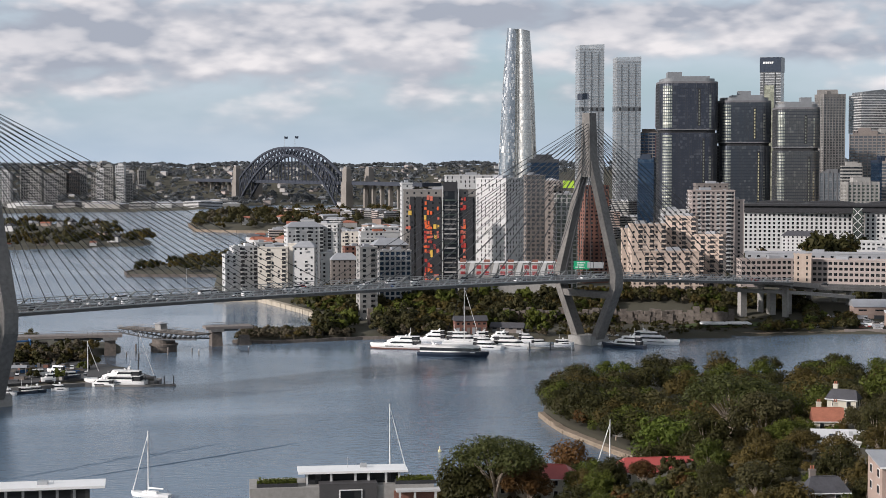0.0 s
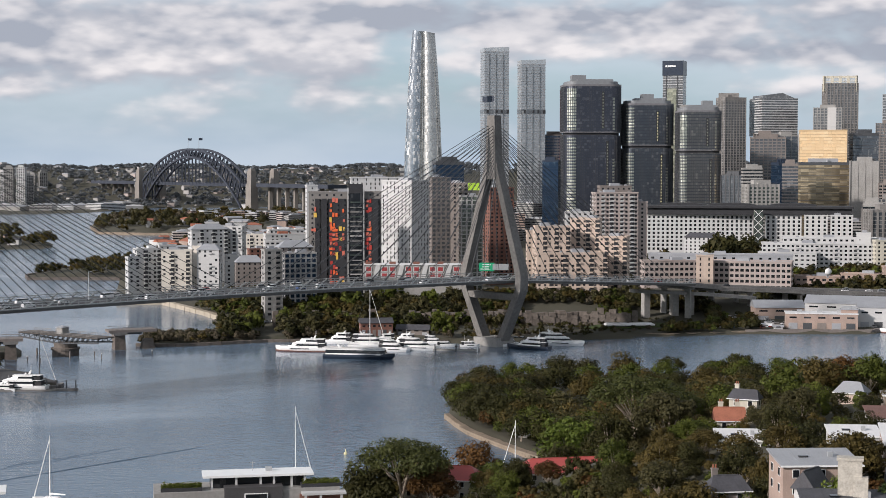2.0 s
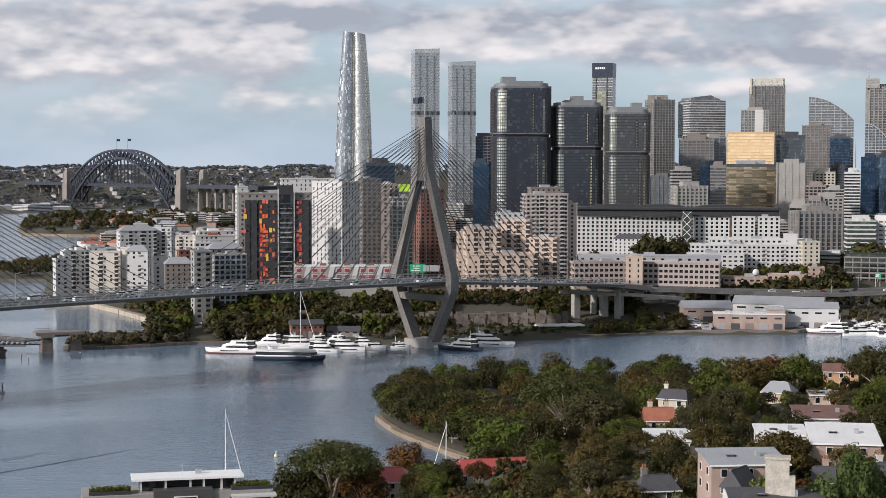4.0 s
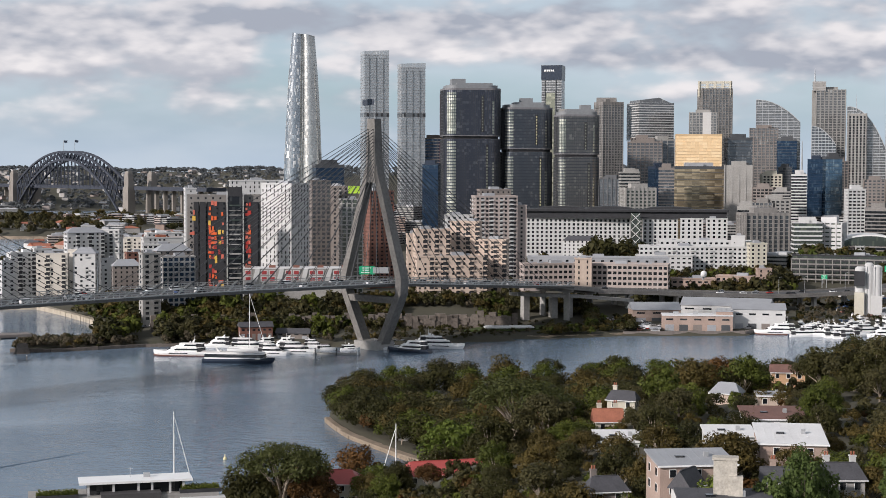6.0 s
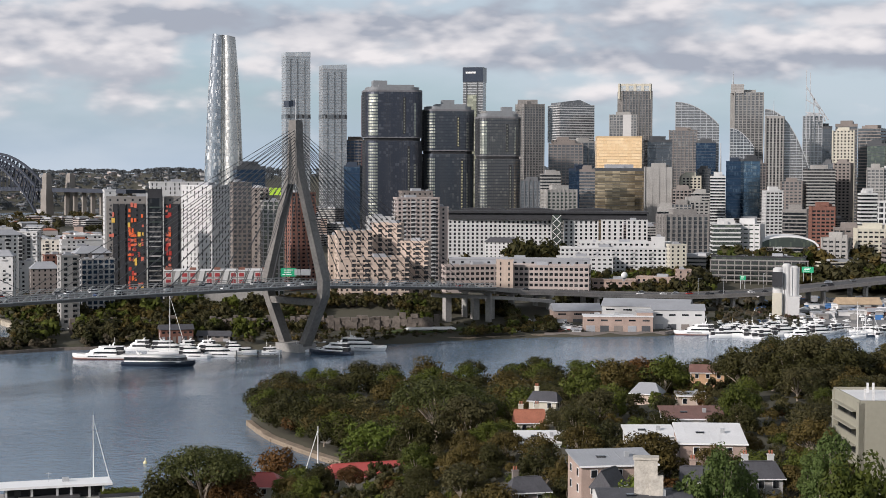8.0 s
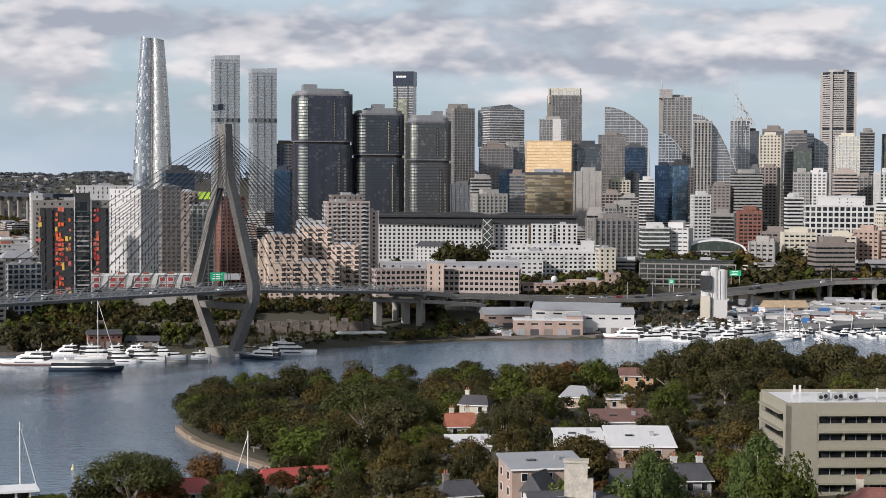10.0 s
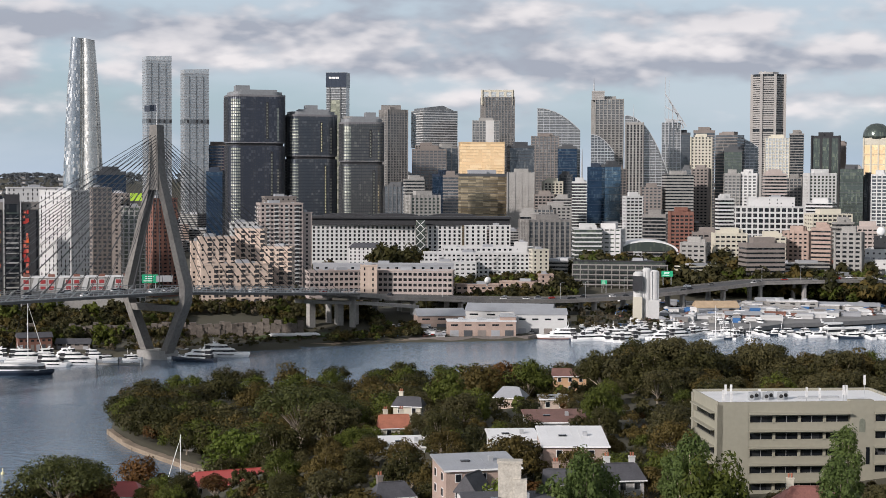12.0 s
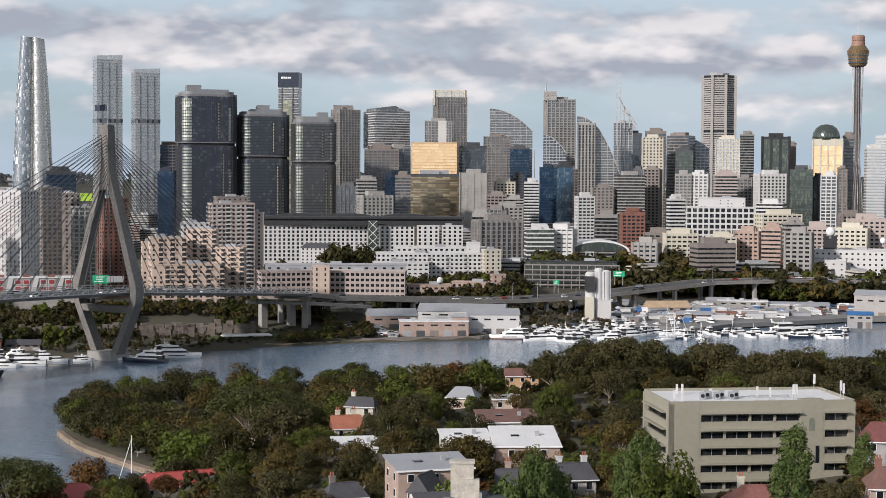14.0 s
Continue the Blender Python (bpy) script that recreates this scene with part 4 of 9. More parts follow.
# ---- towers behind and beside ----
sf = tower("slim dark glass tower with a broad dark top sign band", 516.5, 2548.2, 37.7, 262.2, glass_grey, steel_light, yaw=-12, ratio=0.8, fl=4, band=0.2, plant=0)
sign_ = part("sign_band", Geo().box(0, 0, 238.8 - 4, 33.6, 27.6, 23.2), navy_paint, sf)
for q_, w_ in ((-10.2, 3.2), (-6.4, 2.6), (-3.2, 2.8), (0.2, 2.4), (3.2, 2.6)):
    part("sign_mark", Geo().box(q_, -13.9, 252.0 - 4, w_, 0.3, 3.0), white_paint, sign_)
part("pale_bay", Geo().box(-1.5, -13.6, 0, 15, 0.5, 214), glazing("pale olive glass", (0.30, 0.31, 0.24), (0.46, 0.46, 0.36), cell=(7, 7, 4), share=0.6, metal=0.6, rough=0.2), sf, "pale olive glass bay between dark flanks")
part("bay_frame", Geo().box(7.4, -13.7, 0, 1.2, 0.9, 234).box(-10.4, -13.7, 0, 1.2, 0.9, 234), steel_dark, sf)
gs_ = tower("grey stone tower with a pale cap", 580.0, 2431.8, 44.3, 199.5, glass_grey, concrete_dark, yaw=26, ratio=0.9, band=0.35, pier=0.25, bay=5, crown_wall=5)
attach(tower("grey plant cap on the grey stone tower", 579.5, 2445.9, 30.7, 206.4, grey_wall, concrete_dark, base=190, band=0.9, plant=0, name="roof_cap", cat="roof"), gs_)
qq = tower("pale striped glass tower, stepped out above its base", 641.1, 2416.4, 73.1, 198.2, glass_grey, white_wall, yaw=24, ratio=0.8, fl=3.8, band=0.32, base=140.8, plant=0)
part("sloped_roof", Geo().loft([[(-26, -21, 57.2), (26, -21, 57.2), (26, 21, 57.2), (-26, 21, 57.2)], [(-25, -20, 61.5), (6, -20, 65.5), (6, 20, 65.5), (-25, 20, 61.5)]]), glass_grey, qq, "sloping faceted glass roof")
tower("narrow base of a stepped glass tower", 646.8, 2425.2, 67.3, 141.0, glass_grey, steel_light, yaw=24, ratio=0.8, band=0.25, plant=0)
tower("brown stone tower with ribbed piers", 579.1, 2225.9, 30.4, 140.3, window_glass, brown_wall, pier=0.5, bay=4, band=0.4)
tower("dark tower with pale notched corner", 600.6, 2199.5, 34.2, 138.5, glass_dark, concrete, band=0.12, yaw=15, pier=0.1, bay=9)
gt_ = tower("granite tower with a crenellated pale crown", 749.4, 2437.4, 53.3, 222.1, glass_grey, concrete_dark, pier=0.3, bay=5, band=0.3, yaw=12, ratio=0.8)
attach(tower("pale crown of the granite tower", 752.3, 2447.0, 48.1, 233.3, glass_pale, cream_wall, base=209.7, pier=0.4, bay=11, band=0.2, fl=5, plant=0, name="roof_cap", cat="roof"), gt_)
tower("grey glass tower with a gridded front", 703.5, 2346.8, 40.1, 181.3, glass_grey, concrete, pier=0.25, bay=5, band=0.25)
tower("white lift core standing above the sunset-tinted block", 593.4, 1962.2, 10.7, 167.2, white_wall, white_wall, band=0.6, plant=0, base=60)
tower("office block with the sunset painted into its glass", 569.0, 1917.3, 57.9, 139.0, glass_sunset, sunset_band, yaw=4, ratio=0.6, fl=3.8, band=0.16, bay=7, plant=0)
tower("lower block with a duller sunset painted into its glass", 558.2, 1878.8, 64.3, 99.9, glass_sunset_dull, steel_dark, yaw=6, ratio=0.5, fl=4.2, band=0.10, plant=2)
tower("dark glass tower with a black sign band", 620.8, 1922.2, 35.2, 135.4, glass_dark, steel_dark, yaw=10, band=0.16)
tower("brown-grey concrete tower with blank upper storeys", 578.9, 1788.6, 30.8, 101.2, concrete, concrete, band=0.5, pier=0.3, bay=8, fl=3.6, crown_wall=14)
tower("dark blue narrow glass tower", 498.7, 1833.4, 28.5, 99.5, glass_blue, navy_paint, yaw=25, ratio=1, band=0.1)
tower("grey bronze tower behind the dark block", 772.5, 2272.3, 40.1, 156.6, glass_grey, brown_wall, band=0.3, pier=0.2)
tower("dark square tower with a plain front", 770.3, 2167.2, 28.0, 138.2, glass_blue, steel_dark, band=0.12)


def sail_tower(label, x, y, span, top, drop, glass, rise_left=True, curve=2.0):
    """A tower with a curved sloping top, high on one side."""
    ob = thing("office_tower", label, "tower", x, y, 4, facing(x, y))
    w, d = span, span * 0.6
    n = 14
    front = []
    for i in range(n + 1):
        u = i / n
        h = top - 4 - drop * (u ** curve)
        front.append(((u - 0.5) * w if rise_left else (0.5 - u) * w, h))
    g = Geo()
    fl = 4.0
    rings = []
    for yy in (-d / 2, d / 2):
        rings.append([(front[0][0], yy, 0)] + [(px, yy + 0.0, h) for px, h in front] + [(front[-1][0], yy, 0)])
    g.loft(rings)
    part("glass_wall", g, glass, ob)
    g = Geo()
    for i in range(1, int((top - 4) / fl)):
        z = i * fl
        xs = [px for px, h in front if h > z + 1.2]
        if len(xs) > 1:
            g.box((min(xs) + max(xs)) / 2, 0, z, max(xs) - min(xs) + 0.5, d + 0.5, 0.9)
    part("floor_band", g, steel_light, ob, kind="stuff")
    g = Geo()
    for i in range(n):
        g.beam((front[i][0], -d / 2, front[i][1] + 0.3), (front[i + 1][0], -d / 2, front[i + 1][1] + 0.3), 0.9)
        if i % 2 == 0:
            g.box(front[i][0], -d / 2, 0, 0.6, 0.8, front[i][1])
    part("roof_edge", g, steel_light, ob)
    return ob


sail_tower("curved pale glass tower with a falling roofline", 824.5, 2360.1, 65.2, 200.9, 34, glass_grey)
tower("dark lower half in front of the curved tower", 821.3, 2308.2, 28.1, 141.0, glass_dark, steel_dark, band=0.15)
t = tower("stone-grey tower with a stepped top and a spire", 929.9, 2428.0, 50.5, 221.6, glass_grey, concrete, pier=0.3, bay=6, band=0.3, yaw=10, ratio=0.8)
attach(tower("stepped cap below the spire", 915.9, 2433.3, 20.7, 234.2, concrete, grey_wall, base=219.8, plant=0, name="roof_cap", cat="roof"), t)


def spire(label, x, y, z, hgt, w=1.6):
    ob = thing("spire", label, "spire", x, y, z)
    part("pole", Geo().tube([(0, 0, 0), (0, 0, hgt * 0.6), (0, 0, hgt)], [w, w * 0.5, w * 0.15], 6), steel_light, ob)


spire("thin steel spire on a stepped tower", 913.1, 2445.1, 232.9, 22)
sail_tower("dark tower with a steep slanted roof", 816.7, 2150.1, 32.7, 156.0, 26, glass_dark)
st = sail_tower("grey tower with a great curved glass sail", 949.8, 2312.5, 65.6, 190.0, 88, glass_grey, True, 2.2)
spire("flagpole on the curved tower", 924.0, 2301.4, 182.4, 26, 0.8)
tower("ribbed concrete shaft beside the glass sail", 921.9, 2291.5, 25.6, 179.4, window_glass, concrete, pier=0.5, bay=5, band=0.2, plant=0)
tower("grey glass tower under the lattice masts", 1023.8, 2389.9, 29.5, 184.0, glass_grey, steel_light, pier=0.2, bay=6, band=0.2)
tower("darker stepped shoulder of the mast tower", 1040.4, 2382.8, 24.1, 167.9, glass_dark, steel_dark, band=0.2)


def lattice(x, y, z):
    ob = thing("roof_lattice", "white steel lattice and twin masts on a tower roof", "mast", x, y, z, facing(x, y))
    g = Geo()
    for px, h in ((0, 66), (6, 62)):
        g.beam((px, 0, -40), (px, 0, h), 1.0)
    part("mast", g, steel_light, ob)
    g = Geo()
    for a, b in (((0, 40), (34, -12)), ((6, 30), (30, -14)), ((0, 20), (22, 6)), ((0, 0), (28, -3)), ((12, 22), (12, -14)), ((20, 9), (20, -14)), ((28, -3), (28, -16))):
        g.beam((a[0], 0, a[1]), (b[0], 0, b[1]), 1.8)
    part("lattice_frame", g, steel_light, ob)


lattice(1010.4, 2384.8, 189.0)
tower("deep blue glass tower", 667.2, 1779.0, 19.8, 108.3, glass_blue, navy_paint, yaw=0, band=0.06)
tower("bright blue-silver glass tower beside a dark one", 680.5, 1763.2, 23.0, 111.0, glazing("sky blue glass", (0.10, 0.17, 0.24), (0.42, 0.50, 0.52), metal=0.8), steel_dark, yaw=20, ratio=0.6, band=0.06)
tower("white banded office block", 632.6, 1738.5, 17.4, 91.2, window_glass, white_wall, band=0.45, fl=3.4)
sx_, sy_, sz_ = 669.5, 1831.5, 105.9
spire("pale needle spire behind the banded block", sx_, sy_, 2, sz_ + 22, 3.0)
tower("low white stepped office block", 597.9, 1697.8, 20.7, 72.3, window_glass, concrete, band=0.5, fl=3.2)
tower("grey banded tower with a pitched roof cap", 735.5, 1697.5, 36.3, 99.5, window_glass, concrete, band=0.5, fl=3.4, yaw=12, ratio=0.8)
tower("plain beige stone tower", 861.8, 1915.0, 25.9, 148.1, window_glass, cream_wall, pier=0.6, bay=4, band=0.5)
tower("dark tower behind beige tower", 906.2, 2004.7, 28.7, 159.8, glass_dark, brown_wall, band=0.3)
tower("brown glass tower with chamfered roof", 915.7, 1945.2, 38.2, 152.4, glass_dark, brown_wall, band=0.3, yaw=-20)
sail_tower("bronze tower with a sloping roof", 953.6, 1982.6, 38.2, 150.7, 14, glass_dark)
tower("dark green glass office tower", 877.1, 1852.9, 22.4, 131.4, glass_green, steel_dark, band=0.15)


ribbed_grey = mat("pale quartz concrete", (0.33, 0.315, 0.30), 0.8, vary=0.12, scale=0.05)


def ribbed_tower():
    x, y, span, top = 1216.0, 2410.7, 55.6, 266.0
    ob = thing("ribbed_tower", "tall pale octagonal concrete tower with fine ribs", "tower", x, y + span / 2, 4, facing(x, y))
    hgt, r = top - 4, span * 0.52
    oct_ = lambda k: [(r * k * math.cos(radians(22.5 + 45 * i)), r * k * math.sin(radians(22.5 + 45 * i))) for i in range(8)]
    part("glass_wall", Geo().prism(oct_(0.965), 0, hgt), window_glass, ob)
    g = Geo()
    for i in range(int(hgt / 3.6)):
        if i not in (47,):
            g.prism(oct_(1.0), i * 3.6, i * 3.6 + 2.3)
    part("floor_band", g, ribbed_grey, ob, kind="stuff")
    g = Geo()
    for px, py in oct_(1.0):
        g.box(px, py, 0, 4.2, 4.2, hgt)
    part("corner_column", g, ribbed_grey, ob)
    g = Geo()
    g.prism(oct_(0.6), hgt, hgt + 4)
    for i in range(7):
        g.box(random.uniform(-12, 12), random.uniform(-8, 8), hgt, 3, 3, 3 + random.random() * 3)
    part("roof_plant", g, grey_wall, ob)


ribbed_tower()
tower("cream gridded tower catching the light", 902.6, 1784.8, 28.4, 144.4, glass_pale, cream_wall, pier=0.3, bay=4, band=0.3)
tower("grey residential tower with white balcony stacks", 922.9, 1774.3, 17.5, 149.9, window_glass, concrete_dark, band=0.35, fl=3.2)
tower("dark green glass block between black piers", 953.2, 1758.2, 32.1, 147.1, glass_green, black_roof_shade, pier=0.25, bay=12, band=0.06)
tower("brown slab behind the green block", 994.6, 1792.6, 9.6, 138.0, brown_wall, brown_wall, band=0.5)
dome = tower("cream stone tower with tall windows and a glass dome", 981.4, 1685.1, 33.5, 143.2, glass_sunset, cream_wall, pier=0.2, bay=9, band=0.06, fl=12, crown_wall=8, plant=0)
part("dome", Geo().lathe([(16, 0), (16, 4), (15, 9), (12, 14), (7, 17.5), (0.2, 18.6)]), glass_green, dome, smooth=True).location = (-2, 0, 143.2 - 5)
tower("dark brown tower beside the needle tower", 1016.6, 1699.1, 13.0, 147.9, glass_dark, brown_wall, band=0.3)


def needle_tower():
    x, y, z = 1392.5, 2301.5, 112.4
    ob = thing("observation_tower", "slender observation tower with a gold turret and spire", "tower", x, y, 10)
    z1 = 278.2 - 10
    part("shaft", Geo().lathe([(6.5, 0), (5.4, 120), (5.2, z1 + 1)], n=12), mat("bronze brown steel", (0.075, 0.062, 0.058), 0.6), ob)
    gold = mat("gold turret panel", (0.24, 0.165, 0.09), 0.4, 0.6, vary=0.25)
    z1, z2 = 278.2 - 10, 309.9 - 10
    part("turret", Geo().lathe([(7, z1 - 2), (13, z1), (15, z1 + 8), (15, z1 + 9), (16, z1 + 16), (16.5, z1 + 17), (17.5, z1 + 24), (15, z1 + 27), (12, z2), (0.5, z2 + 0.5)], n=28), gold, ob)
    g = Geo()
    for k in range(4):
        g.lathe([(15.4 + k * 0.6, z1 + 4 + k * 6), (15.5 + k * 0.6, z1 + 5.6 + k * 6)], n=28)
    part("window_ring", g, glass_dark, ob)
    part("upper_drum", Geo().lathe([(11, z2), (10, z2 + 8), (10.5, z2 + 9), (10.5, z2 + 14), (9, z2 + 17), (0.3, z2 + 17.5)], n=24), mat("rust red drum", (0.26, 0.15, 0.11), 0.6), ob)
    part("spire", Geo().tube([(0, 0, z2 + 16), (0, 0, z2 + 30), (0, 0, z2 + 52)], [1.2, 0.6, 0.25], 6), steel_light, ob)
    g = Geo()
    for i in range(16):
        a = 6.2832 * i / 16
        b = a + 0.5
        g.beam((5.5 * math.cos(b), 5.5 * math.sin(b), 120), (14 * math.cos(a), 14 * math.sin(a), 10), 0.35)
        g.beam((5.5 * math.cos(b), 5.5 * math.sin(b), 120), (9 * math.cos(a), 9 * math.sin(a), z1), 0.35)
    part("guy_cable_net", g, steel_light, ob, kind="stuff")


needle_tower()
tower("white banded residential tower", 1000.7, 1615.1, 23.5, 131.7, glass_pale, white_wall, band=0.4, fl=3.4, yaw=10, ratio=0.8)
tower("pale tower beyond the white one", 1132.3, 1768.6, 61.0, 151.0, glass_pale, white_wall, band=0.3, fl=3.6)
tower("dark red-brown tower beside slim towers", 276.9, 2182.5, 33.2, 137.5, glass_blue, brown_wall, band=0.35, pier=0.1)
tower("deep blue glass tower at the foot of slim towers", 237.4, 1885.1, 22.2, 101.6, glass_blue, navy_paint, band=0.1, yaw=-10)
tower("dark blue glass block below the petal tower", 92.4, 1497.1, 30.2, 99.2, glass_blue, steel_dark, band=0.12, yaw=12, ratio=0.6)
tower("brown gridded tower at the skyline gap", 570.5, 2176.5, 47.0, 134.4, glass_dark, brown_wall, band=0.4, pier=0.2)

# ---- mid-height city blocks ----
MID = [
    ("grey concrete office block", 427.8, 1696.9, 23.2, 92.8, window_glass, concrete, 0.5),
    ("dark glass office block", 421.2, 1750.0, 27.6, 85.1, glass_dark, steel_dark, 0.2),
    ("pale green banded office block", 411.7, 1597.8, 36.8, 76.9, glass_green, concrete, 0.45),
    ("brown office block", 479.4, 1735.0, 17.6, 98.0, glass_dark, brown_wall, 0.4),
    ("grey brick block", 595.9, 1751.4, 24.5, 76.1, window_glass, brown_wall, 0.45),
    ("beige office block", 669.0, 1937.8, 25.7, 90.6, window_glass, cream_wall, 0.45),
    ("dark glass tower block", 718.2, 2026.5, 18.7, 99.4, glass_dark, steel_dark, 0.3),
    ("white banded block", 651.9, 1624.1, 21.2, 75.9, window_glass, white_wall, 0.5),
    ("brown banded block", 708.3, 1709.0, 23.0, 85.2, glass_dark, brown_wall, 0.5),
    ("low grey glass office", 616.4, 1476.5, 25.5, 59.9, window_glass, concrete_dark, 0.35),
    ("red-brown banded block", 619.3, 1420.9, 23.5, 63.3, window_glass, brick_red, 0.5),
    ("brown masonry tower", 780.1, 1732.5, 20.9, 106.3, window_glass, brown_wall, 0.5),
    ("white apartment block", 677.7, 1449.4, 18.6, 75.9, window_glass, white_wall, 0.5),
    ("grey glass tower block", 790.7, 1672.5, 17.7, 101.1, glass_grey, concrete, 0.4),
    ("pale grey tower block", 807.2, 1664.6, 21.4, 101.2, glass_grey, white_wall, 0.4),
    ("pinkish stone apartment tower", 810.3, 1607.3, 26.2, 101.1, window_glass, pink_wall, 0.5),
    ("dark grey block", 852.6, 1641.8, 20.0, 96.3, glass_dark, concrete_dark, 0.4),
    ("white stepped block with green glass", 852.8, 1585.2, 34.4, 101.4, glass_green, white_wall, 0.4),
    ("dark green glass tower", 857.5, 1525.5, 24.4, 106.1, glass_green, steel_dark, 0.1),
    ("black and white balconied tower", 857.5, 1467.9, 16.8, 100.1, glass_dark, white_wall, 0.3),
    ("dark slab beneath the domed tower", 877.2, 1525.8, 11.7, 97.9, glass_dark, black_roof_shade, 0.2),
    ("white low block", 783.3, 1452.2, 31.0, 71.5, window_glass, white_wall, 0.5),
    ("sandstone flat block", 693.6, 1273.3, 40.8, 64.5, window_glass, cream_wall, 0.55),
    ("pale sandstone flat block", 732.3, 1193.2, 31.1, 62.5, window_glass, pink_wall, 0.55),
    ("orange brick low block", 641.6, 1187.8, 17.2, 55.4, window_glass, brick_wall, 0.6),
    ("yellow rendered low block", 554.1, 1176.0, 27.6, 51.6, window_glass, cream_wall, 0.6),
    ("grey low block", 521.7, 1168.9, 22.0, 44.9, window_glass, concrete, 0.6),
    ("brown brick low block", 554.8, 1120.1, 35.7, 45.8, window_glass, brown_wall, 0.6),
    ("dark red brick low block", 587.6, 1292.7, 24.4, 48.4, window_glass, brown_wall, 0.6),
    ("grey low office", 636.1, 1133.7, 21.7, 53.6, window_glass, concrete, 0.5),
    ("glass office with white bands", 457.5, 1238.2, 24.8, 53.6, glass_green, white_wall, 0.35),
    ("white blank-walled building", 477.8, 1241.2, 25.9, 53.5, glass_green, white_wall, 0.7),
    ("dark glass mid-rise office", 450.9, 1325.4, 44.5, 58.7, glass_dark, concrete_dark, 0.2),
    ("grey lift-tower office", 453.7, 1377.2, 17.2, 63.4, window_glass, concrete, 0.5),
    ("dark low office", 514.9, 1514.9, 22.3, 63.6, glass_dark, concrete_dark, 0.3),
    ("pale low office with plant room", 557.7, 1605.9, 32.0, 65.2, window_glass, concrete, 0.5),
    ("dark skyline slab", 805.5, 1830.6, 15.1, 106.8, glass_dark, steel_dark, 0.2),
    ("brown skyline slab", 728.3, 1862.7, 19.4, 106.4, glass_dark, brown_wall, 0.3),
    ("pale skyline slab", 970.7, 1633.3, 10.0, 107.2, glass_grey, brown_wall, 0.3),
    ("grey skyline slab", 934.8, 1654.1, 17.7, 107.1, window_glass, concrete, 0.4),
    ("tan rendered low block", 609.7, 1215.7, 24.9, 47.2, window_glass, cream_wall, 0.6),
    ("brick low block", 638.6, 1223.3, 23.3, 51.5, window_glass, brick_wall, 0.6),
    ("grey plant-roofed block", 690.2, 1241.0, 19.0, 58.4, window_glass, concrete, 0.5),
    ("pale pink low block", 697.9, 1213.6, 25.1, 55.4, window_glass, pink_wall, 0.6),
    ("beige low block", 711.9, 1182.2, 29.0, 55.4, window_glass, cream_wall, 0.55),
    ("brown low block with deep windows", 561.2, 1216.8, 21.1, 45.6, window_glass, brown_wall, 0.5),
    ("white low block with a roof terrace", 567.4, 1180.8, 27.7, 44.2, window_glass, white_wall, 0.5),
    ("low brown block", 824.8, 1371.0, 24.2, 62.0, window_glass, brown_wall, 0.4),
]
for i, (label, x, y, span, top, gl, wa, bd) in enumerate(MID):
    tower(label + " among the towers", x, y, span, top, gl, wa, yaw=(9, -14, 18, 0, -8)[i % 5], ratio=0.7, fl=3.5, band=bd, pier=(0.0, 0.25, 0.4)[i % 3], bay=4.5, name="office_block", cat="building")

# ---- flats and offices with built windows ----
PANES = {}


def pane_mesh(w, h, material=None):
    """A window in a shallow frame, facing -y; alike windows share it."""
    key = (round(w, 2), round(h, 2), material.name if material else "")
    if key not in PANES:
        g = Geo().box(0, -0.02, 0, w, 0.12, h)
        PANES[key] = g.data("window", material or window_glass)
    return PANES[key]


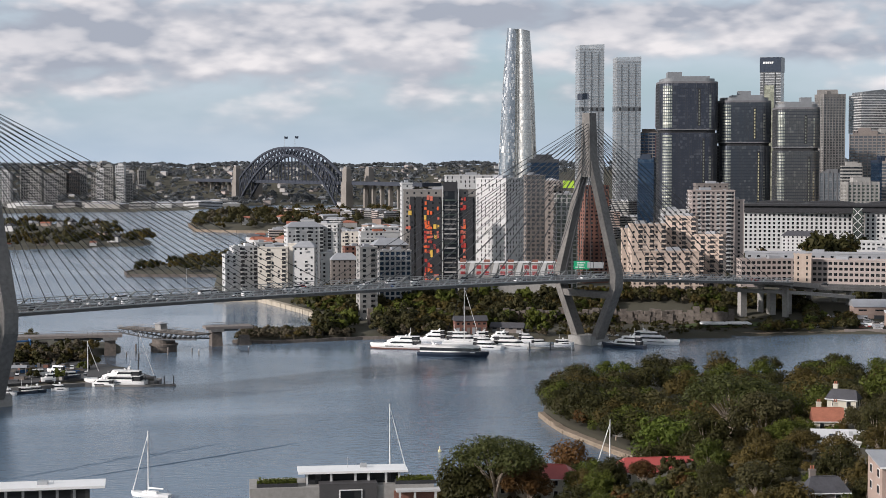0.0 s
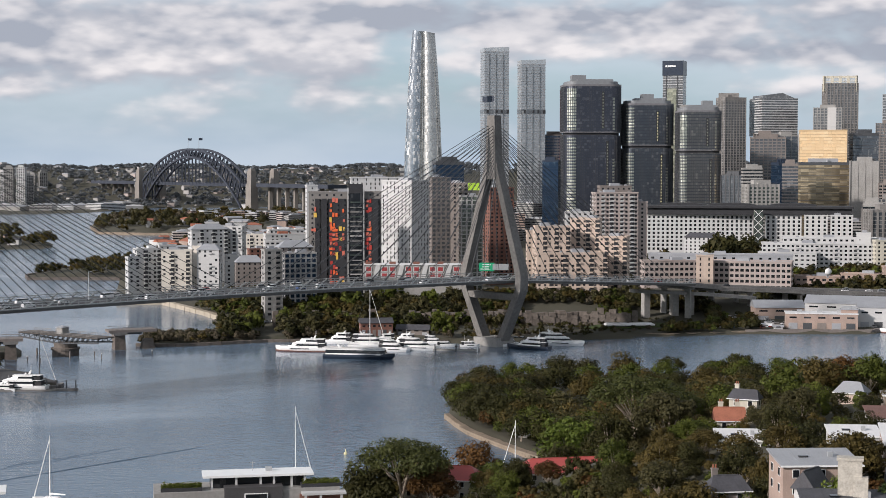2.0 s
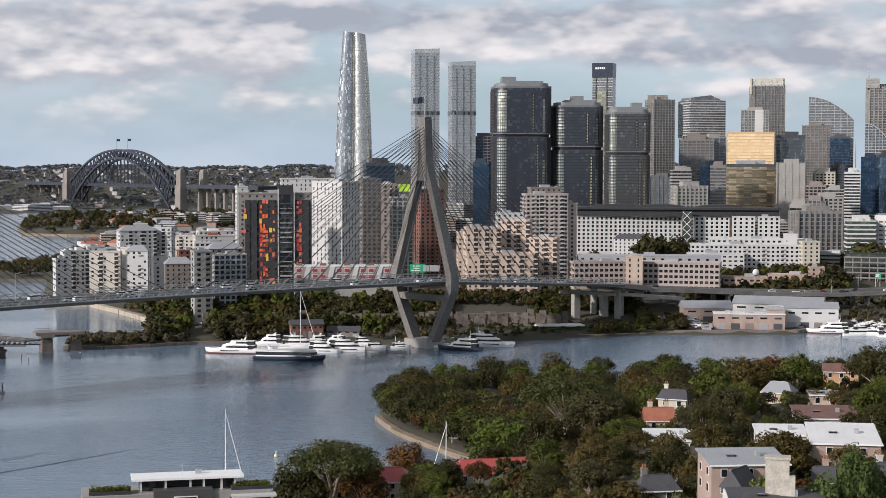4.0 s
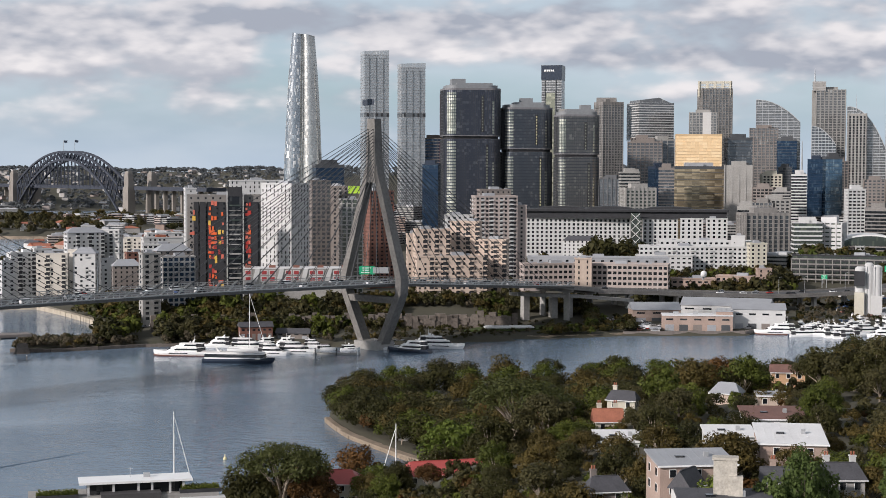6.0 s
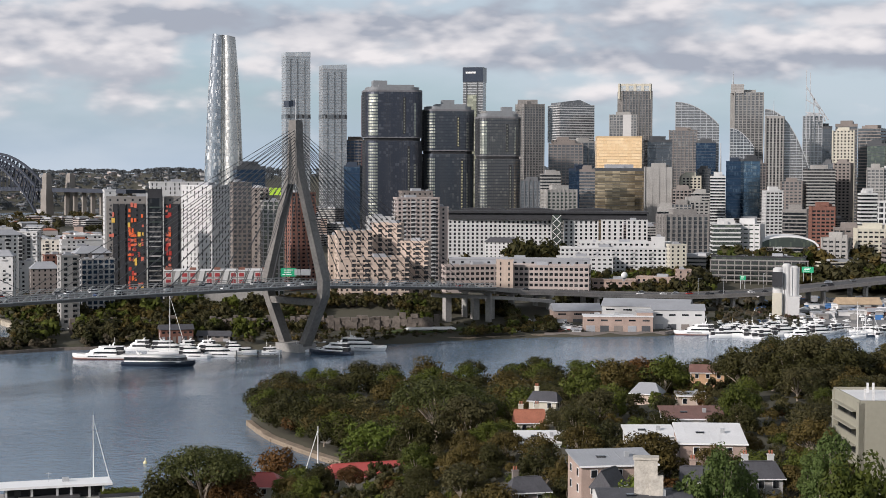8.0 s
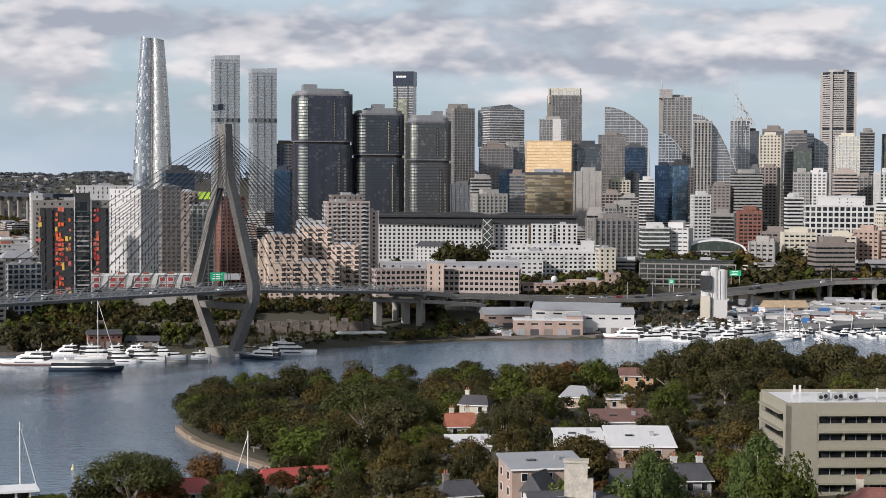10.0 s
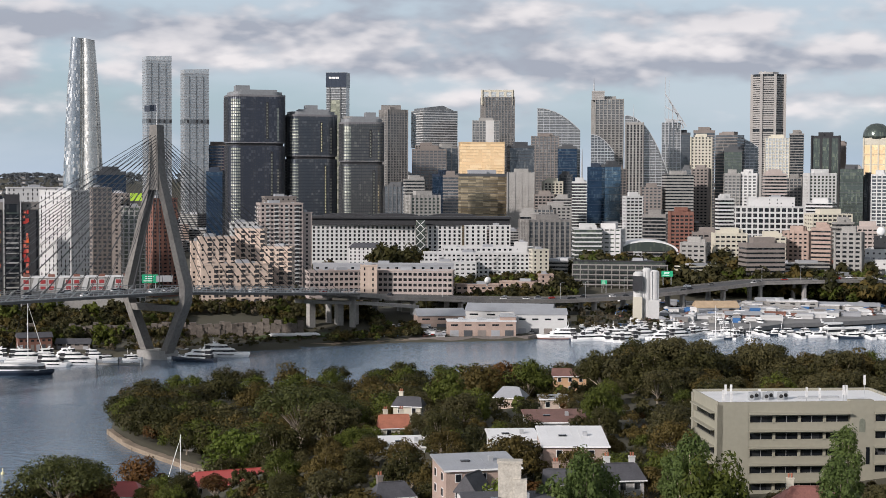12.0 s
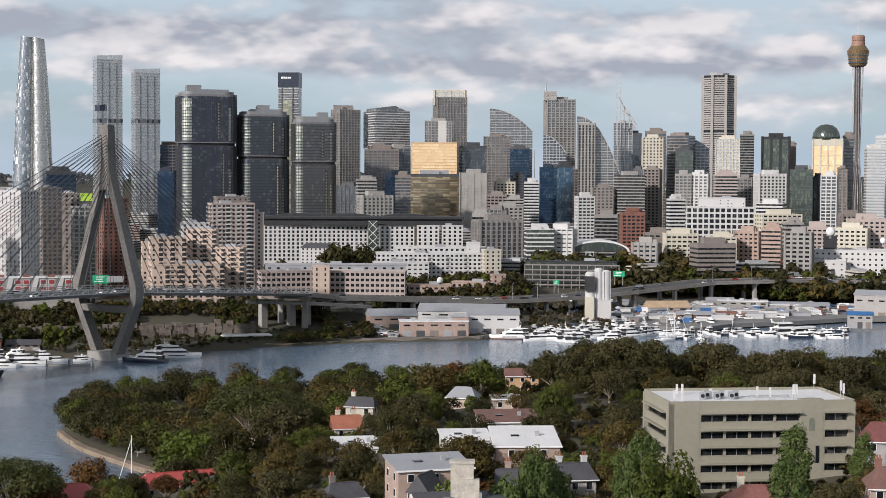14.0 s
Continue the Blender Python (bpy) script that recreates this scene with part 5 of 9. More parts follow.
def flats(label, x, y, span, top, wall, yaw=0.0, ratio=0.5, fl=3.0, win=(1.5, 1.5), gap=3.4, base=None, balcony=0, roof=None, parapet=0.9, name="apartment_block", lift=1.0, skip=0.0, glass=None, bal_mat=None, faces=(0, 1), hip=0.0, recess=0):
    """A block of flats; the facades that face the eye have a window for each bay and floor, and balconies on every n-th bay."""
    a = radians(abs(yaw))
    w = span / (math.cos(a) + ratio * math.sin(a))
    d = w * ratio
    r = math.hypot(x, y)
    k = (r + (w * math.sin(a) + d * math.cos(a)) / 2) / r
    x, y = x * k, y * k
    if base is None:
        base = ground_at(x, y) - 0.5
    ob = thing(name, label, "building", x, y, base, facing(x, y) + yaw)
    hgt = top - base
    body = part("wall", Geo().box(0, 0, 0, w, d, hgt), wall, ob)
    if hip:
        part("roof", Geo().gable(0, 0, hgt, w, d, hip, 0.6, 0, d / 2), roof or tile_roof, ob)
    else:
        g = Geo()
        for sx, sy, bx, by in ((0, -1, w, 0.3), (0, 1, w, 0.3), (-1, 0, 0.3, d), (1, 0, 0.3, d)):
            g.box(sx * w / 2, sy * d / 2, hgt, bx + 0.3, by + 0.3, parapet)
        part("parapet", g, wall, ob)
        g = Geo().box(0, 0, hgt, w * 0.96, d * 0.94, 0.15)
        rnd = random.Random(int(x * 3 + y))
        g.box(rnd.uniform(-0.2, 0.2) * w, 0, hgt, min(8, w * 0.3), min(6, d * 0.5), 2.6)
        for _ in range(4):
            g.box(rnd.uniform(-0.42, 0.42) * w, rnd.uniform(-0.3, 0.3) * d, hgt, rnd.uniform(1, 2.5), rnd.uniform(1, 2.5), rnd.uniform(0.8, 1.8))
        part("roof", g, roof or grey_roof, ob)
    # No recess is cut: a black strip on the wall stands for its shade.
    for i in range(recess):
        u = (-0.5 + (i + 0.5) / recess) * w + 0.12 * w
        part("recess", Geo().box(u, -d / 2, 0.3, 2.6, 0.24, hgt - 0.8), black_roof_shade, ob)
        g = Geo()
        for q in range(int(hgt / fl)):
            g.box(u, -d / 2 - 0.5, hgt - (q + 1) * fl, 2.9, 1.1, 0.9)
        part("balcony_column", g, bal_mat or wall, ob, kind="stuff")
    rnd = random.Random(int(x + y * 5))
    n = max(1, int((hgt - 1.2) / fl))
    for f in faces:
        length = w if f == 0 else d
        m = max(1, int((length - 1.0) / gap))
        slab, grid = Geo(), Geo()
        for j in range(m):
            u = -length / 2 + (j + 0.5) * length / m
            for i in range(n):
                z = hgt - (i + 1) * fl + 0.95
                if z < 0.5 or rnd.random() < skip:
                    continue
                bal = balcony and j % balcony == (balcony - 1)
                size = (win[0] * 1.25, win[1] * 1.35) if bal else win
                side = -1 if yaw >= 0 else 1
                zz = z - (0.7 if bal else 0)
                if r < 990:
                    q = part("window", pane_mesh(size[0], size[1], glass), None, body)
                    q.matrix_basis = pose(u, -d / 2, zz) if f == 0 else pose(side * w / 2, u, zz, 0, 0, 90 * side)
                elif f == 0:
                    grid.box(u, -d / 2, zz, size[0], 0.14, size[1])
                else:
                    grid.box(side * w / 2, u, zz, 0.14, size[0], size[1])
                if bal:
                    if f == 0:
                        slab.box(u, -d / 2 - 0.6, z - 0.95, gap * 0.8, 1.2, 0.2)
                        slab.box(u, -d / 2 - 1.15, z - 0.8, gap * 0.8, 0.1, 0.95)
                    else:
                        slab.box(side * (w / 2 + 0.6), u, z - 0.95, 1.2, gap * 0.8, 0.2)
                        slab.box(side * (w / 2 + 1.15), u, z - 0.8, 0.1, gap * 0.8, 0.95)
        if grid.v:
            part("window_grid", grid, glass or window_glass, body, kind="stuff")
        if balcony and slab.v:
            part("balcony_column", slab, bal_mat or wall, ob, kind="stuff")
    return ob


pale_cream = mat("pale cream stucco", (0.56, 0.52, 0.46), 0.75, vary=0.1, scale=0.07, fine=0.7)
# white flats by the inner bay
flats("low white end wing of the flats by the bay", -149.2, 1129.8, 10.5, 31.0, white_wall, yaw=22, ratio=0.6, balcony=2, skip=0.3)
flats("white rendered flats with dark recessed balconies", -140.6, 1141.6, 20.7, 36.0, white_wall, yaw=18, ratio=0.5, recess=2, skip=0.45, roof=white_roof)
flats("taller core of the white rendered flats", -128.5, 1155.8, 12.9, 38.0, white_wall, yaw=10, ratio=0.5, skip=0.5, win=(1.2, 1.3))
flats("pale cream flats with a column of balconies", -119.2, 1135.4, 22.2, 35.5, pale_cream, yaw=-8, ratio=0.4, recess=2, skip=0.5)
flats("pale cream rear wing with a blank flank", -106.5, 1166.6, 10.5, 36.7, pale_cream, yaw=-24, ratio=0.8, skip=0.75, win=(1.0, 1.2))
flats("white flats with a grey pitched roof", -97.0, 1135.9, 17.4, 36.3, white_wall, yaw=-14, ratio=0.6, balcony=3, skip=0.3, hip=4, roof=grey_roof)
flats("white stepped block of flats with a mansard roof", -110.1, 1275.3, 31.1, 45.1, white_wall, yaw=15, ratio=0.4, recess=3, skip=0.35, hip=4, roof=grey_roof)
flats("white end wing of the stepped block", -90.9, 1286.8, 19.7, 46.5, white_wall, yaw=-20, ratio=0.5, balcony=2, skip=0.3, recess=1)
flats("white lift head of the stepped block", -108.7, 1295.4, 10.8, 49.3, white_wall, win=(0.9, 0.9), skip=0.8, base=40, name="roof_level")
flats("pale flats with a recessed attic floor", -78.5, 1377.8, 24.1, 36.3, pale_cream, yaw=-8, ratio=0.4, recess=2, skip=0.3)
flats("white flats with long balconies", -54.3, 1398.9, 32.3, 39.3, white_wall, yaw=12, ratio=0.4, balcony=2, skip=0.2, roof=white_roof)
flats("white low block with strip balconies", -52.4, 1238.9, 23.4, 37.0, white_wall, yaw=4, ratio=0.4, win=(2.4, 1.4), skip=0.1)
flats("white bay-windowed flats among the trees", -82.3, 1147.1, 10.4, 31.3, white_wall, yaw=8, ratio=0.5, balcony=2, skip=0.2)
flats("old brick store with a pale blue metal roof", -67.9, 1107.9, 19.4, 29.2, brown_wall, yaw=6, ratio=0.5, roof=grey_roof, hip=4.5, win=(1.0, 1.4))
flats("red-roofed pale low flats", -52.1, 1329.0, 35.3, 38.4, white_wall, yaw=10, ratio=0.4, roof=tile_roof, skip=0.3)
flats("small red brick flats on the slope", -67.5, 1198.1, 14.2, 33.1, brick_red, yaw=12, ratio=0.6)
# grey block beside the bridge, reaching down to the shore
gb = flats("grey concrete shaft of flats below the bridge", -44.8, 948.9, 12.6, 45.3, concrete, yaw=15, ratio=0.8, win=(2.0, 1.6), gap=4.0, balcony=2, bal_mat=concrete_dark)
flats("blue-grey glazed wing of flats", -29.7, 964.5, 21.6, 42.4, grey_wall, yaw=14, ratio=0.5, win=(2.2, 2.0), gap=3.0, glass=glass_blue)
flats("rooftop pavilion with a copper-grey hipped roof", -32.6, 974.5, 22.8, 46.0, brown_wall, yaw=14, ratio=0.5, base=41.2, win=(1.6, 1.4), roof=grey_roof, hip=4, name="roof_pavilion")

# grey towers with orange and red panels
pan_l = flats("grey tower of flats with a pale edge", -24.2, 1065.7, 8.2, 81.6, white_wall, yaw=8, ratio=1.2, win=(0.9, 1.2), gap=3.6)
mid = flats("grey tower of flats with orange balcony panels", -2.2, 1046.0, 46.7, 77.5, taupe_wall, yaw=0, ratio=0.3, win=(1.2, 1.3), gap=4.4, skip=0.2)


def panelled_front():
    x, y, span, top = 1.5, 1044.0, 39.4, 76.8
    ob = thing("balcony_front", "orange, red and yellow panels between black balcony stacks", "facade", x, y, 6, facing(x, y))
    h = top - 6
    s = span / 108.0
    for px, wpx, material, name in ((741, 10, black_roof_shade, "dark_bay"), (797, 24, window_glass, "glass_bay"), (832, 9, black_roof_shade, "dark_bay")):
        part(name, Geo().box((px - 788) * s, 0, 0, wpx * s, 1.6, h + (4 if wpx == 24 else -3)), material, ob)
    for px, wpx in ((764, 33), (826, 27), (729, 8)):
        part("dark_bay", Geo().box((px - 788) * s, 0.35, 0, wpx * s, 0.9, h - 3), black_roof_shade, ob)
    for px in (783, 811):
        part("white_fin", Geo().box((px - 788) * s, -0.4, 0, 1.6 * s, 1.8, h + 4), white_wall, ob)
    part("plant_screen", Geo().box((797 - 788) * s, -0.5, h + 0.5, 25 * s, 2, 6), black_roof_shade, ob)
    rnd = random.Random(11)
    n = int(h / 3.1)
    for i in range(4, n):
        z = i * 3.1
        heat = 0.35 + 0.5 * math.sin(i * 0.55 + 0.8) + (0.25 if i < n * 0.45 else 0)
        for px, paints, odds in ((753, (6, 2, 0.6, 3), 0.9), (758, (5, 3, 0.8, 3), 0.85), (763, (3, 2, 1.2, 2), 0.45), (770, (1, 4, 2.5, 2), 0.5), (775, (1.5, 4, 2, 2), 0.6), (817, (1, 6, 0.3, 4), 0.65), (822, (1, 6, 0.3, 4), 0.75), (725, (0.3, 1, 2.5, 0.3), 0.25), (720, (0.2, 0.6, 2.5, 0.2), 0.2)):
            if rnd.random() < 1.35 * odds * min(1, max(0.45, heat + 0.3)):
                m = rnd.choices((orange_paint, pink_panel, yellow_paint, red_paint), paints)[0]
                part("colour_panel", Geo().box((px + rnd.uniform(-0.8, 0.8) - 788) * s, -0.25, z + rnd.uniform(0, 0.8), rnd.uniform(2.6, 6.0) * s, 0.3, rnd.choice((2.9, 1.6, 2.3))), m, ob)
        for px in (722, 729, 766, 778, 816):
            if rnd.random() < 0.6:
                part("pane", Geo().box((px - 788) * s, -0.2, z + 1.0, 2.6 * s, 0.25, 1.2), window_glass, ob)
        part("balcony", Geo().box((797 - 788) * s, -1.1, z, 21 * s, 1.2, rnd.choice((0.5, 0.9, 0.9))), rnd.choice((concrete_dark, glass_green, grey_wall)), ob)


panelled_front()
wt = flats("long white slab of flats with scattered slot windows", 38.6, 1099.3, 32.6, 84.3, white_wall, yaw=-38, ratio=0.75, win=(0.8, 1.9), gap=3.0, skip=0.25)
flats("white rear slab with a flat roof", 20.6, 1179.8, 39.5, 86.0, white_wall, yaw=5, ratio=0.3, win=(0.8, 1.8), gap=3.0, skip=0.2)
flats("dark gap tower of flats with pale window bands", 64.7, 1148.2, 15.6, 86.2, brown_wall, yaw=16, ratio=0.6, win=(2.0, 1.7), gap=3.0, glass=glass_dark)
flats("brown brick tower of flats with stacked bays", 80.3, 1167.2, 18.7, 82.0, brown_wall, yaw=-18, ratio=0.6, win=(1.6, 1.5), gap=3.2, balcony=3, bal_mat=concrete)
gl = flats("stepped green glass building", 86.2, 1136.7, 16.6, 73.2, grey_wall, yaw=10, ratio=0.6, win=(2.6, 2.2), gap=3.1, glass=glass_green)
lime = thing("roof_pavilion", "lime green rooftop box on stepped glass building", "pavilion", 88.9, 1146.6, 77.8, facing(60, 1140))
part("wall", Geo().box(0, 0, 0, 8, 5, 5.2), mat("lime green panel", (0.40, 0.62, 0.05), 0.5), lime)
flats("brick-red tower of flats behind the bridge tower", 116.0, 1244.6, 23.4, 77.6, brick_red, yaw=20, ratio=0.7, win=(1.6, 1.5), gap=3.4, balcony=3)

# peach flats, stepped in height
for label, x, y, span, top, yw in (
        ("peach flats, lowest front wing", 135.3, 990.8, 44.3, 40.7, 8),
        ("peach flats, tall middle wing with balconies", 126.8, 1007.1, 23.4, 56.7, 10),
        ("peach flats, highest wing with sloping parapet", 150.6, 1018.9, 20.4, 61.2, -12),
        ("peach flats, stepped end wing", 167.4, 1011.2, 19.4, 50.0, -14),
        ("peach flats, rear wing", 124.9, 1052.6, 18.0, 52.1, 6)):
    flats(label, x, y, span, top, peach_wall, yaw=yw, ratio=0.5, win=(1.3, 1.3), gap=3.2, balcony=4, bal_mat=peach_wall, base=6, skip=0.2, recess=3 if span < 30 else 5)
flats("brown and pink tower of flats with white balconies", 192.9, 1164.1, 34.0, 75.1, pink_wall, yaw=12, ratio=0.5, win=(1.7, 1.5), gap=3.2, balcony=2, bal_mat=white_wall, recess=2)
flats("taller brown core of the pink tower", 195.8, 1183.9, 25.5, 79.7, brown_wall, yaw=12, ratio=0.5, win=(1.2, 1.2))
flats("brown end wing of the pink tower", 213.5, 1170.7, 9.0, 68.3, pink_wall, yaw=12, ratio=1.0)
flats("white flats below the pink tower", 167.3, 1168.1, 21.0, 61.1, white_wall, yaw=8, ratio=0.5, balcony=2)

# long white hotel and casino blocks with dark roofs
for x0, (x, y, span, top) in ((1, (316.8, 1445.7, 95.6, 50.4)), (2, (388.4, 1426.1, 32.0, 50.7)), (3, (415.1, 1416.4, 20.6, 50.9)), (4, (436.1, 1409.1, 19.6, 51.0))):
    flats("long white hotel block with a grid of square windows" if x0 == 1 else "white hotel wing with dark recesses between", x, y, span, top, white_wall, yaw=2, ratio=0.25 if x0 == 1 else 0.6, fl=3.6, win=(2.0, 2.2), gap=4.0, faces=(0,), name="hotel")
hr = thing("hotel_roof", "long dark flat roof over the white hotel", "roof", 357.0, 1428.1, 55.2, facing(*(357.0, 1428.1, 55.2,)[0:2]))
part("roof_slab", Geo().box(0, 24, 2, 184, 44, 2), black_roof_shade, hr)
part("eaves", Geo().box(0, 25, -3.9, 181, 41, 5.9), black_roof_shade, hr)
for q in (-60, -15, 40):
    part("roof_vault", Geo().loft([[(q + 22 * math.cos(t_ * 0.3142), yy, 3.8 + 2.5 * math.sin(t_ * 0.3142)) for t_ in range(11)] for yy in (26, 46)]), black_roof_shade, hr)
part("lattice_tower", Geo().box(9, -3, -30, 8, 4, 31), glass_green, hr)
g = Geo()
for k_ in range(4):
    for a_, b_ in ((5.2, 12.8), (12.8, 5.2)):
        g.beam((a_, -5.3, -29 + k_ * 7.4), (b_, -5.3, -29 + (k_ + 1) * 7.4), 0.6)
part("cross_brace", g, white_wall, hr, "white crossed braces on a glazed shaft", kind="stuff")

# white flats with terraces
flats("white terraced flats with rows of windows", 355.9, 1187.8, 96.2, 36.6, white_wall, yaw=4, ratio=0.2, fl=3.2, win=(1.8, 1.5), gap=3.4, balcony=4, base=10)
flats("set-back upper storey of white terraced flats", 362.7, 1201.4, 71.1, 40.3, white_wall, yaw=4, ratio=0.2, fl=3.0, win=(2.0, 1.5), gap=4.0, base=14)
flats("cream round-cornered end of the terraced flats", 393.9, 1171.6, 15.5, 39.6, cream_wall, yaw=15, ratio=0.9, win=(1.4, 1.5), gap=3.2, base=10)
flats("lift tower of the terraced flats", 385.0, 1189.2, 10.5, 44.6, white_wall, base=12, win=(0.8, 0.8), skip=0.8, name="lift_tower")
flats("lower white wing of the terraced flats", 324.9, 1181.1, 42.8, 30.3, white_wall, yaw=4, ratio=0.3, fl=3.2, win=(2.2, 1.2), gap=4, base=10)
flats("small white old terrace on the hill", 302.5, 1366.9, 31.0, 34.0, white_wall, yaw=-10, ratio=0.3, win=(1.3, 1.6), gap=3.4, roof=slate_roof, hip=4)

# pinkish office with strip windows
flats("pinkish office building with rows of square windows", 271.5, 1076.3, 56.6, 30.0, pink_wall, yaw=-6, ratio=0.3, fl=3.7, win=(2.3, 1.9), gap=3.2, base=10, name="office_building")
flats("longer wing of the pinkish office", 222.1, 1107.9, 41.1, 28.8, pink_wall, yaw=16, ratio=0.3, fl=3.7, win=(2.3, 1.9), gap=3.2, base=10, name="office_building")
flats("round stair tower of the pinkish office", 240.3, 1078.6, 11.5, 34.1, peach_wall, yaw=0, ratio=0.9, fl=3.7, win=(1.0, 2.0), gap=5, base=10, name="stair_tower")
flats("grey rooftop level of the pinkish office", 260.3, 1120.2, 100.1, 32.5, grey_roof, yaw=0, ratio=0.15, fl=3.7, win=(2.0, 1.4), gap=6, base=16, name="roof_level")
flats("low salmon brick office by the viaduct", 327.6, 1112.8, 31.7, 17.5, brick_wall, yaw=4, ratio=0.4, fl=3.6, win=(2.6, 1.4), gap=4, base=8, name="office_building")
flats("second salmon brick office", 357.5, 1108.8, 27.7, 19.4, brick_wall, yaw=-6, ratio=0.4, fl=3.6, win=(1.8, 1.6), gap=3.4, base=8, name="office_building")
flats("orange rendered corner building", 380.9, 1116.8, 11.5, 24.0, brick_wall, yaw=10, ratio=0.8, win=(1.2, 1.6), base=8, name="office_building")
flats("dark glazed multi-storey office behind trees", 457.0, 1163.5, 72.1, 30.7, black_roof_shade, yaw=-4, ratio=0.3, fl=3.8, win=(3.2, 2.6), gap=3.8, glass=glass_green, base=8, name="office_building")
deck_office = thing("parking_deck", "open concrete parking floors behind dark glazed office", "building", 452.5, 1152.5, 8, facing(457.0, 1163.5) - 4)
for k_ in range(6):
    part("floor_slab", Geo().box(0, 0, 1.5 + k_ * 3.8, 73, 3.0, 0.9), concrete_dark, deck_office)
for k_ in range(13):
    part("column", Geo().box(-36 + k_ * 6, -0.6, 0, 0.7, 0.7, 21.3), concrete_dark, deck_office)
flats("white broadcasting building with round-cornered storeys", 709.3, 1125.0, 112.4, 38.3, white_wall, yaw=-4, ratio=0.3, fl=4.2, win=(1.6, 1.5), gap=4.4, base=6, name="office_building")
flats("low white front wing of the broadcasting building", 659.3, 1137.8, 38.4, 31.0, white_wall, yaw=-4, ratio=0.4, fl=4.2, win=(1.4, 1.2), gap=6, base=6, name="office_building")
flats("black lift core with satellite dishes", 679.5, 1160.7, 10.7, 48.8, black_roof_shade, base=10, win=(0.8, 0.8), skip=0.9, name="lift_tower")
flats("grey industrial building beside the white one", 655.5, 1168.7, 19.7, 38.6, concrete, yaw=-10, ratio=0.6, base=6, win=(1.4, 1.4), gap=3.6, skip=0.3)
# sunlit white commercial block
flats("large white commercial block with a deep window grid", 670.8, 1341.6, 63.1, 69.1, white_wall, yaw=4, ratio=0.4, fl=5.0, win=(3.6, 3.4), gap=4.8, base=10, name="office_building")
flats("white roof storey of the commercial block", 677.0, 1349.7, 43.0, 77.3, white_wall, yaw=4, ratio=0.4, base=20, win=(1, 1), skip=0.9, name="roof_level")
ex = thing("vaulted_hall", "white hall with a curved roof and glazed end", "hall", *(510.9, 1238.8, 35.0,)[0:3], facing(400, 1280))
part("roof", Geo().loft([[(25 * math.cos(t_ * 0.2618), yy, 9 * math.sin(t_ * 0.2618)) for t_ in range(13)] for yy in (0, 40)]), white_roof, ex)
part("glazed_end", Geo().loft([[(23 * math.cos(t_ * 0.2618), yy, 7.8 * math.sin(t_ * 0.2618)) for t_ in range(13)] for yy in (-0.5, 0.2)]), glass_green, ex, "green glazed end wall")


def dish(x, y, z, r, turn, label):
    ob = thing("satellite_dish", label, "satellite dish", x, y, z, turn)
    part("bowl", Geo().loft([[(q * r * math.cos(k * 0.524), -0.6 + (q * q - 1) * r * 0.35, r + q * r * math.sin(k * 0.524)) for k in range(12)] for q in (0.05, 0.35, 0.7, 1.0)] ), white_paint, ob, smooth=True)
    part("mount", Geo().box(0, 0.4, -1.5, r * 0.4, r * 0.4, r + 1.5), steel_light, ob)


dish(331.7, 1101.1, 19.4, 2.6, 10, "white satellite dish on a brick office roof")
dish(679.5, 1160.7, 49.3, 4.0, -10, "large white satellite dish on black lift core")
dish(714.7, 1139.4, 44.0, 2.6, -20, "small white satellite dish on a roof")


# ---- red and white panelled building behind the bridge deck ----
def banded_shed():
    x, y, span, top = 42.4, 1009.1, 64.9, 32.9
    ob = thing("terminal_building", "low building with red and white zigzag panels", "building", x, y, 12, facing(x, y))
    h = top - 12
    part("wall", Geo().box(0, 8, 0, span, 14, h), concrete, ob)
    part("roof", Geo().box(0, 8, h, span + 1, 15, 0.5), white_roof, ob)
    n = 13
    for i in range(n):
        u = -span / 2 + (i + 0.5) * span / n
        g = Geo()
        if i % 3 == 1:
            g.add([(u - 2.4, 0.7, h - 8), (u + 0.5, 0.7, h - 8), (u + 2.6, 0.7, h), (u - 0.3, 0.7, h), (u - 2.4, 0.4, h - 8), (u + 0.5, 0.4, h - 8), (u + 2.6, 0.4, h), (u - 0.3, 0.4, h)], [(7, 6, 5, 4), (0, 1, 2, 3), (0, 4, 5, 1), (1, 5, 6, 2), (2, 6, 7, 3), (3, 7, 4, 0)])
            part("white_panel", g, white_wall, ob)
        else:
            for z in (h - 7.5, h - 3.6):
                part("red_panel", Geo().box(u, 0.75, z, span / n * 0.62, 0.4, 2.3), banner_red, ob)
                part("white_frame", Geo().box(u, 0.85, z - 0.5, span / n * 0.86, 0.3, 3.2), white_wall, ob)
        if i % 3 == 0:
            part("roof_vent", Geo().box(u, 4, h + 0.4, 4, 3, 1.6), brick_red, ob)


banded_shed()

old_timber = mat("tarred old timber", (0.085, 0.075, 0.068), 0.9, vary=0.35, scale=0.3, fine=2.0)
